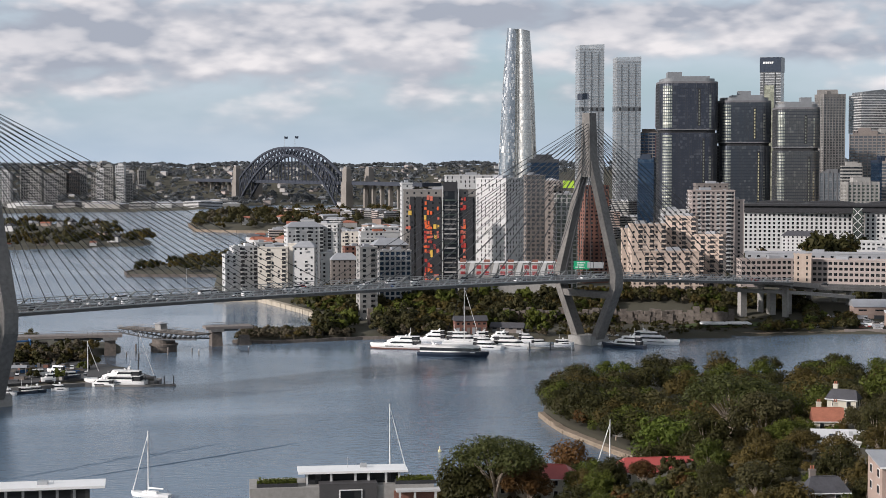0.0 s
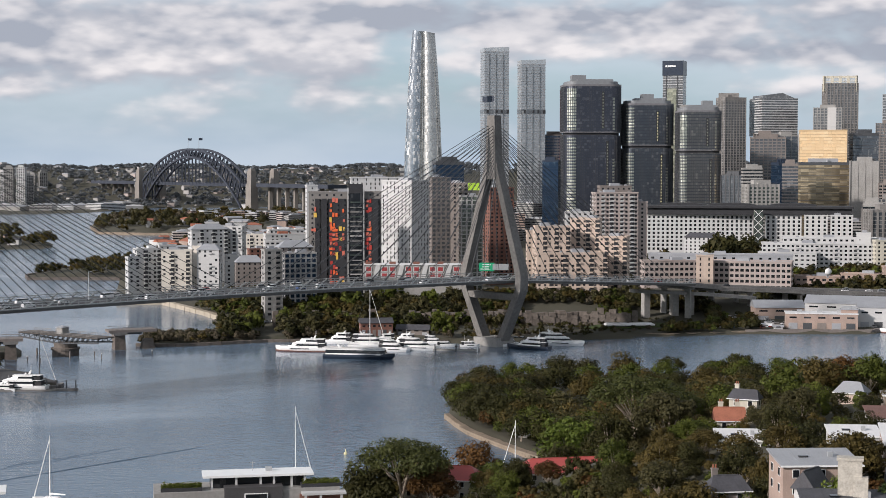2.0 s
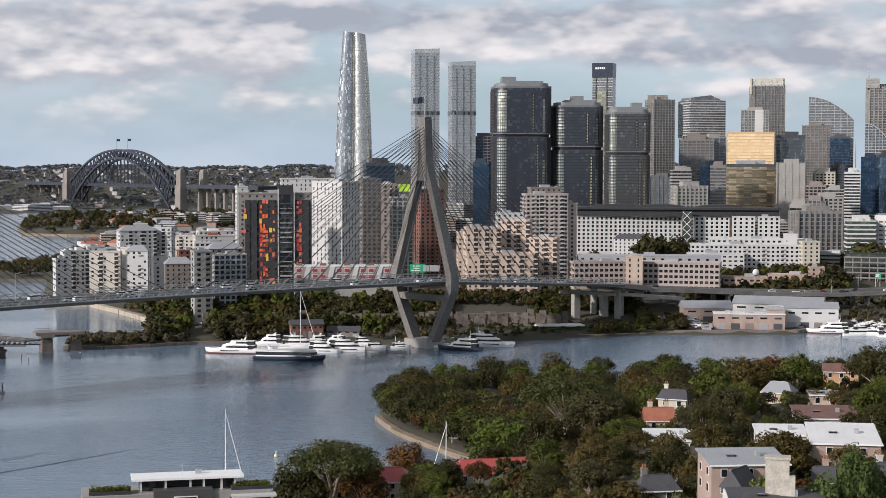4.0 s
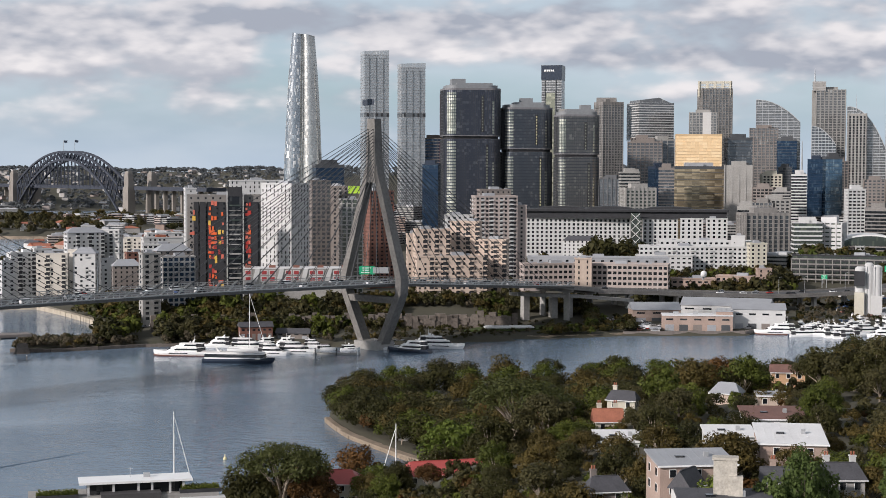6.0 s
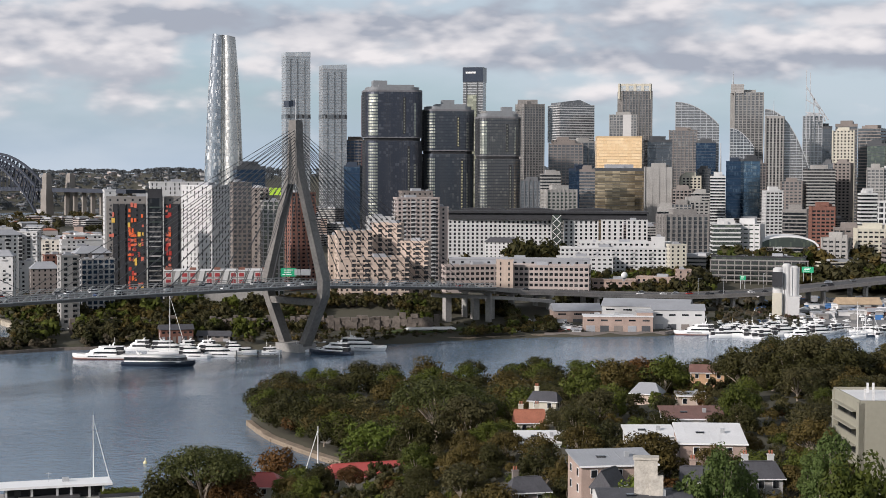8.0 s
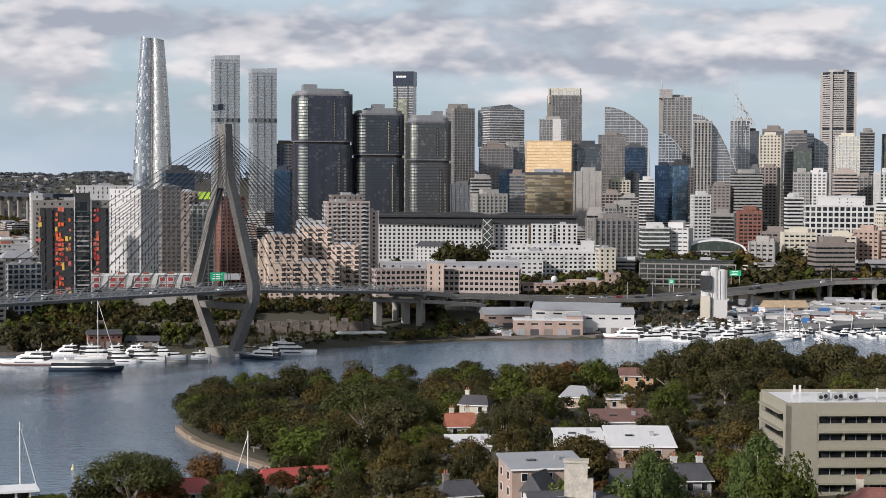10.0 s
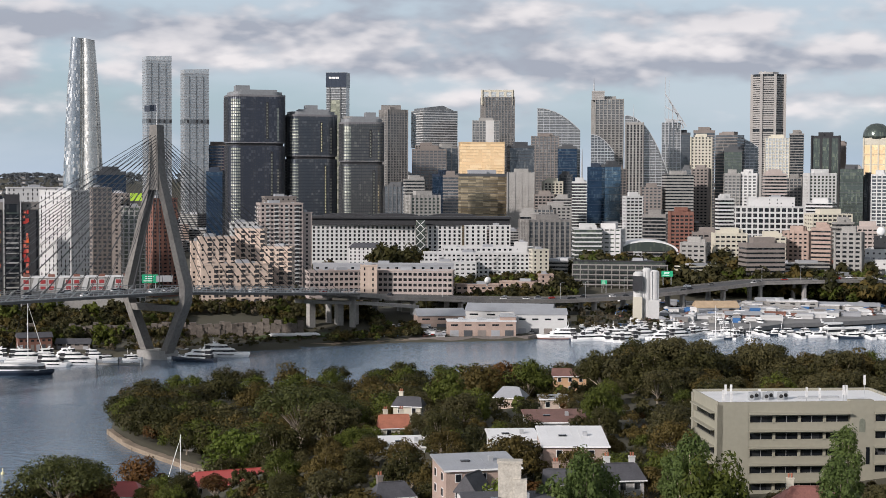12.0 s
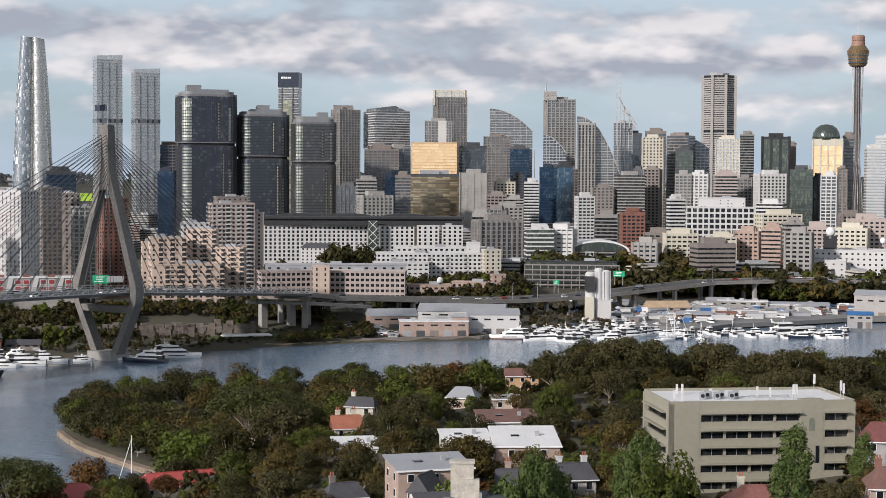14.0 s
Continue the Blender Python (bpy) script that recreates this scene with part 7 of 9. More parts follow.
# ---- vehicles ----
def car(label, colour, van=False):
    ob = thing("van" if van else "car", label, "van" if van else "car", 0, 0, 0, 0, "traffic")
    L, B, H = (5.6, 2.0, 1.3) if van else (4.5, 1.8, 0.75)
    g = Geo()
    g.loft([[(-L / 2, -B / 2, 0.3), (L / 2, -B / 2, 0.3), (L / 2, B / 2, 0.3), (-L / 2, B / 2, 0.3)], [(-L / 2, -B / 2, 0.3 + H * 0.7), (L / 2, -B / 2, 0.3 + H * 0.6), (L / 2, B / 2, 0.3 + H * 0.6), (-L / 2, B / 2, 0.3 + H * 0.7)], [(-L / 2 + 0.1, -B * 0.46, 0.3 + H), (L / 2 - 0.3, -B * 0.46, 0.3 + H * 0.85), (L / 2 - 0.3, B * 0.46, 0.3 + H * 0.85), (-L / 2 + 0.1, B * 0.46, 0.3 + H)]])
    body = part("body", g, colour, ob)
    z = 0.3 + H
    a, b = (-L * 0.48, L * 0.34) if van else (-L * 0.38, L * 0.2)
    part("glasshouse", Geo().loft([[(a, -B * 0.45, z - 0.05), (b + 0.7, -B * 0.45, z - 0.1), (b + 0.7, B * 0.45, z - 0.1), (a, B * 0.45, z - 0.05)], [(a + 0.4, -B * 0.39, z + 0.55), (b, -B * 0.39, z + 0.55), (b, B * 0.39, z + 0.55), (a + 0.4, B * 0.39, z + 0.55)]]), window_glass, body)
    part("roof", Geo().box((a + b) / 2 + 0.1, 0, z + 0.52, b - a - 0.4, B * 0.8, 0.1), colour, body)
    for px in (-L * 0.32, L * 0.32):
        for py in (-B / 2 + 0.1, B / 2 - 0.1):
            g = Geo()
            g.loft([[(px + 0.33 * math.cos(k * 0.6283), py + q, 0.33 + 0.33 * math.sin(k * 0.6283)) for k in range(10)] for q in (-0.12, 0.12)])
            part("wheel", g, rubber, ob)
    return ob


car_paints = [("white", mat("white car paint", (0.75, 0.75, 0.75), 0.25)), ("silver", mat("silver car paint", (0.42, 0.43, 0.44), 0.25, 0.5)), ("black", mat("black car paint", (0.02, 0.02, 0.022), 0.25)), ("grey", mat("grey car paint", (0.15, 0.155, 0.16), 0.25)), ("red", mat("red car paint", (0.35, 0.03, 0.02), 0.25)), ("blue", mat("blue car paint", (0.03, 0.07, 0.2), 0.25))]
stock = [car(f"{n} car on road", m) for n, m in car_paints] + [car("white delivery van on the road", car_paints[0][1], True)]
used = [False] * len(stock)
rnd = random.Random(5)


def put_car(p, heading, pick=None):
    i = pick if pick is not None else rnd.choices(range(7), (6, 4, 3, 3, 0.8, 0.8, 2))[0]
    m = Matrix.Translation(p) @ pose(0, 0, 0, 0, 0, heading)
    if used[i]:
        copy_thing(stock[i], m)
    else:
        stock[i].matrix_basis, used[i] = m, True


head = math.degrees(math.atan2(AXIS.y, AXIS.x))
for lane in (-11, -7.5, -4, 4, 7.5, 11):
    s = -20 + rnd.uniform(0, 25)
    while s < 470:
        put_car(deck_point(s, lane, 0.08), head + (180 if lane > 0 else 0))
        s += rnd.uniform(26, 70)
for i in range(1, len(via_pts) - 1):
    d = (via_pts[i + 1] - via_pts[i]).normalized()
    n = Vector((-d.y, d.x, 0))
    for lane in (-9, -5, 5, 9):
        if rnd.random() < 0.16:
            put_car(via_pts[i] + n * lane + Vector((0, 0, -0.07)), math.degrees(math.atan2(d.y, d.x)) + (180 if lane > 0 else 0))
for i in range(7):
    if not used[i]:
        put_car(deck_point(100 + i * 20, -7.5, 0.08), head, i)


def parked(x, y, w, d, rows, cols, turn, odds=0.8):
    """Vehicles parked in rows on a yard."""
    for r in range(rows):
        for c in range(cols):
            if rnd.random() < odds:
                px, py = (c / max(1, cols - 1) - 0.5) * w, (r / max(1, rows - 1) - 0.5) * d
                q = Vector((x, y, 0)) + Matrix.Rotation(radians(turn), 3, "Z") @ Vector((px, py, 0))
                q.z = ground_at(q.x, q.y) + 0.25
                put_car(q, turn + 90 + rnd.uniform(-8, 8))


parked(548.5, 1044.8, 120, 60, 4, 12, -22, 0.6)
parked(492.5, 1003.4, 60, 30, 2, 8, -22, 0.6)
parked(567.7, 990.6, 60, 40, 3, 7, -22, 0.6)
parked(219.4, 921.7, 60, 8, 1, 8, -8, 0.7)
parked(132.2, 951.8, 60, 6, 1, 8, 0, 0.7)
parked(-48.1, 951.8, 50, 6, 1, 12, 30, 0.8)
parked(-175.3, 708.8, 50, 30, 3, 8, 10, 0.6)


# ---- signs and lamps by the road ----
def gantry(label, x, y, z, w, h, post):
    ob = thing("road_sign", label, "sign", x, y, z, facing(x, y))
    b = part("board", Geo().box(0, 0, -h, w, 0.3, h), green_sign, ob)
    for k in range(3):
        part("lettering", Geo().box(-w * 0.1 + k * w * 0.04, -0.18, -h + h * (0.2 + 0.26 * k), w * (0.6, 0.45, 0.55)[k], 0.06, h * 0.1), white_paint, b)
    for q in (-w * 0.35, w * 0.35):
        part("post", Geo().tube([(q, 0.3, -h - post), (q, 0.3, 0)], [0.2, 0.18], 8), steel_light, ob)


gantry("green road direction sign above the bridge deck", 75.6, 881.8, 42.0, 8.5, 4.6, 4.5)
gantry("green road direction sign over the viaduct", 451.1, 1057.8, 29.8, 8, 4, 6)
gantry("small green road sign on the viaduct", 399.4, 1046.4, 24.8, 4, 3, 6)
gs = thing("road_sign", "grey backs of road signs on the bridge", "sign", 83.3, 881.1, 42.0, facing(80, 880))
part("board", Geo().box(0, 0, -4, 9, 0.3, 3.4), steel_light, gs)
for k, (x, y, z) in enumerate(((361.3, 1028.4, 13.4), (380.5, 1032.1, 13.6), (412.2, 1041.4, 15.5), (532.9, 1075.2, 19.6), (564.5, 1075.9, 20.4), (272.4, 1003.7, 16.7), (-54.8, 697.9, 42.5), (-100.6, 632.1, 43.0))):
    ob = thing("street_lamp", "tall grey steel street lamp", "street lamp", x, y, z, 0, "street lamps")
    part("pole", Geo().tube([(0, 0, 0), (0, 0, 11)], [0.16, 0.09], 8), steel_light, ob)
    part("arm", Geo().beam((0, 0, 10.8), (2.2, 0, 11.3), 0.12), steel_light, ob)
    part("lamp_head", Geo().box(2.5, 0, 11.15, 1.0, 0.4, 0.2), steel_dark, ob)
flag = thing("flagpole", "flagpole with a dark blue flag on tower", "flag", TOWER_E.x, TOWER_E.y, 121.5, facing(TOWER_E.x, TOWER_E.y))
part("pole", Geo().tube([(0, 0, -1), (0, 0, 11)], [0.15, 0.08], 8), steel_light, flag)
part("cloth", Geo().loft([[(-a, 0.5 * math.sin(a * 1.3), 7 + b + 0.25 * math.sin(a)) for b in (0, 3.2)] + [(-a, 0.5 * math.sin(a * 1.3) + 0.1, 7 + b + 0.25 * math.sin(a)) for b in (3.2, 0)] for a in (0.1, 1.2, 2.4, 3.6, 4.8, 6.2)]), navy_paint, flag)

# ---- trees ----
def tree_meshes(seed, height, radius, clumps, leaves, size, spread=1.0, flat=0.75, low=0.35, drop=-0.35, limbs=3):
    """A trunk with limbs, and a crown of many small leaves gathered in clumps with gaps between."""
    rnd = random.Random(seed)
    trunk, pos, faces, normals = Geo(), [], [], []
    h0 = height * low
    lean = (rnd.uniform(-0.06, 0.06) * height, rnd.uniform(-0.06, 0.06) * height)
    trunk.tube([(0, 0, -1.2), (lean[0] * 0.4, lean[1] * 0.4, h0 * 0.6), (lean[0], lean[1], h0 * 1.2)], [height * 0.028 + 0.08, height * 0.022 + 0.05, height * 0.016 + 0.04], 7)
    centres = []
    for k in range(clumps):
        th = rnd.uniform(0, 6.2832)
        el = math.asin(rnd.uniform(drop, 1.0))
        q = rnd.uniform(0.55, 1.0)
        c = (lean[0] + radius * q * math.cos(el) * math.cos(th) * spread, lean[1] + radius * q * math.cos(el) * math.sin(th) * spread, h0 + (height - h0) * (0.42 + 0.48 * q * math.sin(el)))
        centres.append((c, radius * rnd.uniform(0.24, 0.42)))
        if k % limbs == 0:
            m = (lean[0] * 0.8 + c[0] * 0.35, lean[1] * 0.8 + c[1] * 0.35, h0 + (c[2] - h0) * 0.35)
            trunk.tube([(lean[0] * 0.8, lean[1] * 0.8, h0 * rnd.uniform(0.55, 1.1)), m, (c[0] * 0.92, c[1] * 0.92, c[2])], [height * 0.014 + 0.04, height * 0.009 + 0.03, 0.04], 5)
    for (cx, cy, cz), cr in centres:
        for _ in range(leaves):
            n = Vector((rnd.gauss(0, 1), rnd.gauss(0, 1), rnd.gauss(0.25, 1)))
            n.normalize()
            p = Vector((cx, cy, cz)) + Vector((n.x * cr, n.y * cr, n.z * cr * flat)) * rnd.uniform(0.75, 1.1)
            nn = (n + Vector((rnd.gauss(0, 0.35), rnd.gauss(0, 0.35), rnd.gauss(0.35, 0.35)))).normalized()
            a = nn.orthogonal().normalized()
            a = Matrix.Rotation(rnd.uniform(0, 6.28), 3, nn) @ a
            b = nn.cross(a)
            s = size * rnd.uniform(0.6, 1.3)
            i = len(pos)
            pos += [p + a * s, p + b * s * 0.6 - a * s * 0.5, p - b * s * 0.6 - a * s * 0.6]
            faces.append((i, i + 1, i + 2))
            round_ = (n * 0.8 + (p - Vector((lean[0], lean[1], h0 + (height - h0) * 0.35))).normalized() * 0.45 + Vector((rnd.gauss(0, 0.22), rnd.gauss(0, 0.22), rnd.gauss(0.1, 0.22)))).normalized()
            normals += [round_] * 3
    return trunk, (pos, faces, normals)


KINDS, ROUND = {}, {}


def round_leaves(me, normals):
    """Lets the leaves of a clump take the light as the round clump does."""
    me.attributes.new("custom_normal", "FLOAT_VECTOR", "POINT").data.foreach_set("vector", normals.astype(np.float32).ravel())


def make_kind(key, label, leaf, **kw):
    trunk, (pos, faces, normals) = tree_meshes(**kw)
    crown = Geo()
    crown.v, crown.f = pos, faces
    me = crown.data("crown", leaf)
    round_leaves(me, np.array([tuple(n) for n in normals]))
    KINDS[key] = (label, trunk.data("trunk", bark), me)
    ROUND[me.name] = np.array([tuple(n) for n in normals])


for i, (nm, leaf) in enumerate((("dark", leaf_dark), ("olive", leaf_olive), ("green", leaf_green), ("rust", leaf_rust), ("grey", leaf_grey))):
    words = {"dark": "dense dark green fig tree", "olive": "olive green gum tree with an open crown", "green": "fresh green leafy tree", "rust": "rusty brown gum tree with thin crown", "grey": "grey-green gum tree with pale limbs"}[nm]
    full = nm in ("dark", "green")
    for j in range(2):
        make_kind((nm, "near", j), words, leaf, seed=10 * i + j, height=12, radius=5.8, clumps=46 if full else 34, leaves=125, size=0.39, flat=0.75, low=0.1 if full else 0.2, drop=-0.6 if full else -0.35)
        make_kind((nm, "mid", j), words, leaf, seed=100 + 10 * i + j, height=12, radius=6.2, clumps=28, leaves=68, size=0.46, low=0.08 if full else 0.2, drop=-0.2)
    make_kind((nm, "far", 0), words, leaf, seed=200 + i, height=10, radius=5.6, clumps=13, leaves=22, size=1.3, low=0.05)
make_kind(("gum", "near", 0), "great spreading gum tree with pale bare limbs", leafy("olive-green gum leaves", (0.024, 0.032, 0.010), (0.085, 0.092, 0.030)), seed=91, height=12, radius=6.4, clumps=40, leaves=170, size=0.25, flat=0.55, low=0.36, drop=0.15, limbs=2)
make_kind(("lime", "near", 0), "bright lime green leafy tree", leafy("lime green leaves", (0.058, 0.082, 0.014), (0.16, 0.20, 0.038)), seed=93, height=12, radius=5.2, clumps=40, leaves=110, size=0.36, low=0.08, drop=-0.6)
make_kind(("scrub", "far", 0), "low hazel-brown scrub", leaf_hazel, seed=311, height=10, radius=5.6, clumps=13, leaves=22, size=1.3, low=0.05)
# Trees of the far ridge, with the haze painted into their leaves.
make_kind(("bush", "speck", 0), "bushland tree with haze in its colour", leaf_hazed, seed=301, height=9, radius=6, clumps=7, leaves=9, size=2.4, low=0.05)
make_kind(("poplar", "near", 0), "tall narrow bright green poplar", leafy("poplar leaves", (0.05, 0.078, 0.022), (0.125, 0.165, 0.05)), seed=71, height=16, radius=3.0, clumps=70, leaves=120, size=0.28, flat=1.2, low=0.06, drop=-0.85)

GROUP = {"near": "trees of the hillside", "mid": "trees of the point", "far": "trees across the water"}


def tree(kind, level, x, y, scale=1.0, z=None, j=0, turn=None, stretch=1.0, label=""):
    lab, trunk, crown = KINDS[(kind, level, j if level != "far" and kind not in ("poplar", "gum", "lime") else 0)]
    ob = thing("tree", label or lab, "tree", x, y, ground_at(x, y) if z is None else z, random.uniform(0, 360) if turn is None else turn, GROUP[level])
    ob.scale = (scale, scale, scale * stretch)
    part("trunk", trunk, None, ob)
    part("crown", crown, None, ob)
    return ob


PLACED = []
CLEAR = []          # bearing from, to, distance from, to: kept free of trees before and under the houses


def polar(x, y):
    return math.degrees(math.atan2(x, y)), math.hypot(x, y)


def spots(seed, n, bearing, dist, gap, shore, reserve=True, anywhere=False):
    """Free plan points on land, nearest rules first: clear views, spacing, distance from the shore."""
    rnd = random.Random(seed)
    pts = []
    for _ in range(n * 10):
        b, d = rnd.uniform(*bearing), math.sqrt(rnd.uniform(dist[0] ** 2, dist[1] ** 2))
        x, y = d * math.sin(radians(b)), d * math.cos(radians(b))
        if not anywhere and any(c[0] < b < c[1] and c[2] < d < c[3] for c in CLEAR):
            continue
        if reserve and any(abs(x - q[0]) < gap and abs(y - q[1]) < gap and math.hypot(x - q[0], y - q[1]) < gap * q[2] for q in PLACED):
            continue
        pts.append((x, y))
        if reserve:
            PLACED.append((x, y, rnd.uniform(0.8, 1.2)))
        if len(pts) >= n:
            break
    arr = np.array(pts)
    sd, zs = coast_distance(arr[:, 0], arr[:, 1]), land_height(arr[:, 0], arr[:, 1])
    return [(x, y, z) for (x, y), s, z in zip(pts, sd, zs) if s >= shore]


def scatter(seed, n, bearing, dist, kinds, level, gap, size, shore=5, anywhere=False):
    """Single trees, each a thing of its own."""
    rnd = random.Random(seed)
    random.seed(seed)
    for x, y, z in spots(seed, n, bearing, dist, gap, shore, True, anywhere):
        k = rnd.choices([q[0] for q in kinds], [q[1] for q in kinds])[0]
        tree(k, level, x, y, rnd.uniform(*size), z, rnd.randrange(2), stretch=rnd.uniform(0.85, 1.2))


def thicket(label, seed, n, bearing, dist, kinds, level, gap, size, shore=5, reserve=True, squash=1.0, anywhere=False):
    """Trees beyond counting, joined into one mesh for each kind of leaf."""
    rnd = random.Random(seed)
    heaps = {}
    for x, y, z in spots(seed, n, bearing, dist, gap, shore, reserve, anywhere):
        k = rnd.choices([q[0] for q in kinds], [q[1] for q in kinds])[0]
        src = KINDS[(k, level, rnd.randrange(2) if level in ("near", "mid") else 0)][2]
        v = np.empty(len(src.vertices) * 3)
        src.vertices.foreach_get("co", v)
        v = v.reshape(-1, 3)
        s, th = rnd.uniform(*size), rnd.uniform(0, 6.28)
        c, si = math.cos(th), math.sin(th)
        st = rnd.uniform(0.85, 1.2) * squash
        r = ROUND[src.name]
        heaps.setdefault((k, src.materials[0]), []).append((np.column_stack([x + s * (v[:, 0] * c - v[:, 1] * si), y + s * (v[:, 0] * si + v[:, 1] * c), z + v[:, 2] * s * st]),
                                                            np.column_stack([r[:, 0] * c - r[:, 1] * si, r[:, 0] * si + r[:, 1] * c, r[:, 2]])))
    for (k, material), blocks in heaps.items():
        v, r = (np.concatenate(q) for q in zip(*blocks))
        me = bpy.data.meshes.new("woodland")
        n3 = len(v) // 3
        me.vertices.add(len(v))
        me.vertices.foreach_set("co", v.ravel())
        me.loops.add(len(v))
        me.loops.foreach_set("vertex_index", np.arange(len(v)))
        me.polygons.add(n3)
        me.polygons.foreach_set("loop_start", np.arange(0, len(v), 3))
        me.polygons.foreach_set("loop_total", np.full(n3, 3))
        me.materials.append(material)
        me.update(calc_edges=True)
        me.validate()
        round_leaves(me, r)
        tagged(new("woodland", me), label, "trees", kind="stuff")


# ---- distant houses, too many to count ----
def far_houses(label, seed, n, bearing, dist, size, storeys, walls, shore=15, tops=None):
    """Small houses with pitched or flat roofs, joined by wall colour."""
    rnd = random.Random(seed)
    bodies = {m: Geo() for m in walls}
    roofs = {m: Geo() for m in (tops or (tile_roof, slate_roof, grey_roof))}
    for x, y, z in spots(seed, n, bearing, dist, 1, shore, False):
        w, d, h, t = rnd.uniform(*size), rnd.uniform(*size) * 0.8, rnd.randint(*storeys) * 3.0, rnd.uniform(0, 180)
        bodies[rnd.choice(walls)].box(x, y, z - 1, w, d, h + 1, t)
        if h < 10:
            rnd.choice(list(roofs.values())).gable(x, y, z + h, w, d, rnd.uniform(1.5, 3.5), 0.4, t, rnd.choice((0, d / 2)))
        else:
            roofs.setdefault(grey_roof, Geo()).box(x, y, z + h, w * 0.5, d * 0.5, 2, t)
            for k in range(int(h / 3)):
                bodies.setdefault(window_glass, Geo()).box(x, y, z + k * 3 + 1, w + 0.1, d + 0.1, 1.3, t)
    for m, g in (*bodies.items(), *roofs.items()):
        if g.v:
            tagged(new("distant_houses", g.data("distant_houses", m)), label, "houses", kind="stuff")

# ---- houses on the near hillside ----
def clear_for(x, y, span, before=60, after=12, side=1.0):
    b, d = polar(x, y)
    half = math.degrees(span / 2 / d) * side
    CLEAR.append((b - half, b + half, d - before, d + after))


def house(label, x, y, span, ridge, wall, roof, yaw=0.0, ratio=0.7, storeys=2, rise=2.4, hip=0.0, chimneys=1, base=None, before=60, flat=False, chim=None, gap=2.6):
    """A house with its windows, eaves and chimneys; span is its width as seen from the eye, ridge the roof's top."""
    a = radians(abs(yaw))
    w = span / (math.cos(a) + ratio * math.sin(a))
    d = w * ratio
    clear_for(x, y, span, before * 0.3, 10)
    r = math.hypot(x, y)
    k = (r + (-1 if flat else 1) * (w * math.sin(a) + d * math.cos(a)) / 2) / r
    x, y = x * k, y * k
    eaves = ridge - (0.5 if flat else rise)
    if base is None:
        base = min(ground_at(x, y) - 0.5, eaves - storeys * 2.8)
    ob = thing("house", label, "house", x, y, base, facing(x, y) + yaw)
    h = eaves - base
    slope = d * 0.13 if flat else 0.0
    h -= slope
    corners = ((-1, -1), (1, -1), (1, 1), (-1, 1))
    body = part("wall", Geo().loft([[(a_ * w / 2, b_ * d / 2, 0) for a_, b_ in corners], [(a_ * w / 2, b_ * d / 2, h + (slope if b_ > 0 else 0)) for a_, b_ in corners]]), wall, ob)
    if flat:
        rf = part("roof", Geo().loft([[(a_ * (w / 2 + 0.4), b_ * (d / 2 + 0.4), h + q + (slope if b_ > 0 else 0)) for a_, b_ in corners] for q in (0.02, 0.32)]), roof, ob)
        g = Geo()
        for i in range(int(w / 1.6)):
            g.beam((-w / 2 + i * 1.6, -d / 2 - 0.3, h + 0.33), (-w / 2 + i * 1.6, d / 2 + 0.3, h + slope + 0.33), 0.08, 0.05)
        part("roof_rib", g, roof, rf, kind="stuff")
        part("gutter", Geo().box(0, -d / 2 - 0.45, h + 0.05, w + 0.9, 0.15, 0.3), white_paint, ob)
        part("vent", Geo().box(w * 0.2, 0, h + 0.2 + slope / 2, 0.8, 0.8, 1.0), steel_light, ob)
        part("skylight", Geo().box(-w * 0.15, 0, h + 0.2 + slope / 2, 1.6, 1.0, 0.35), window_glass, rf)
    else:
        rf = part("roof", Geo().gable(0, 0, h, w, d, rise, 0.5, 0, hip), roof, ob)
        part("ridge_cap", Geo().beam((-w / 2 + hip, 0, h + rise), (w / 2 - hip, 0, h + rise), 0.3, 0.18), roof, rf)
        part("gutter", Geo().box(0, -d / 2 - 0.55, h - 0.2, w + 1.0, 0.16, 0.2), white_paint, ob)
    for i in range(chimneys):
        q = (-w * 0.3, w * 0.3, 0.0)[i]
        c = part("chimney", Geo().box(q, d * 0.12, h - 0.5, 1.1, 0.8, rise + 1.6).box(q, d * 0.12, h + rise + 1.0, 1.3, 1.0, 0.25), chim or wall, ob)
        for s in (-0.25, 0.25):
            part("chimney_pot", Geo().lathe([(0.14, h + rise + 1.2), (0.18, h + rise + 1.9), (0.1, h + rise + 1.95)], q + s, d * 0.12, 8), tile_roof, c)
    for f in (0, 1):
        length = w if f == 0 else d
        m = max(1, int(length / gap))
        side = -1 if yaw >= 0 else 1
        for j in range(m):
            u = -length / 2 + (j + 0.5) * length / m
            for i in range(storeys):
                z = h - (i + 1) * 2.8 + 0.9
                if z < 0.3:
                    continue
                fr = part("window", Geo().box(0, 0, 0, 1.25, 0.14, 1.5), white_paint, body)
                part("pane", Geo().box(0, -0.06, 0.1, 1.05, 0.1, 1.3), window_glass, fr)
                fr.matrix_basis = pose(u, -d / 2, z) if f == 0 else pose(side * w / 2, u, z, 0, 0, 90 * side)
    return ob


ochre_wall = mat("ochre brick", (0.46, 0.29, 0.17), 0.85, vary=0.2, scale=0.25, fine=3.0)
CLEAR += [(18.3, 20.5, 335, 535), (16.3, 17.6, 350, 440), (21.2, 22.5, 320, 430), (9.9, 12.8, 900, 985), (6.1, 8.9, 905, 985)]
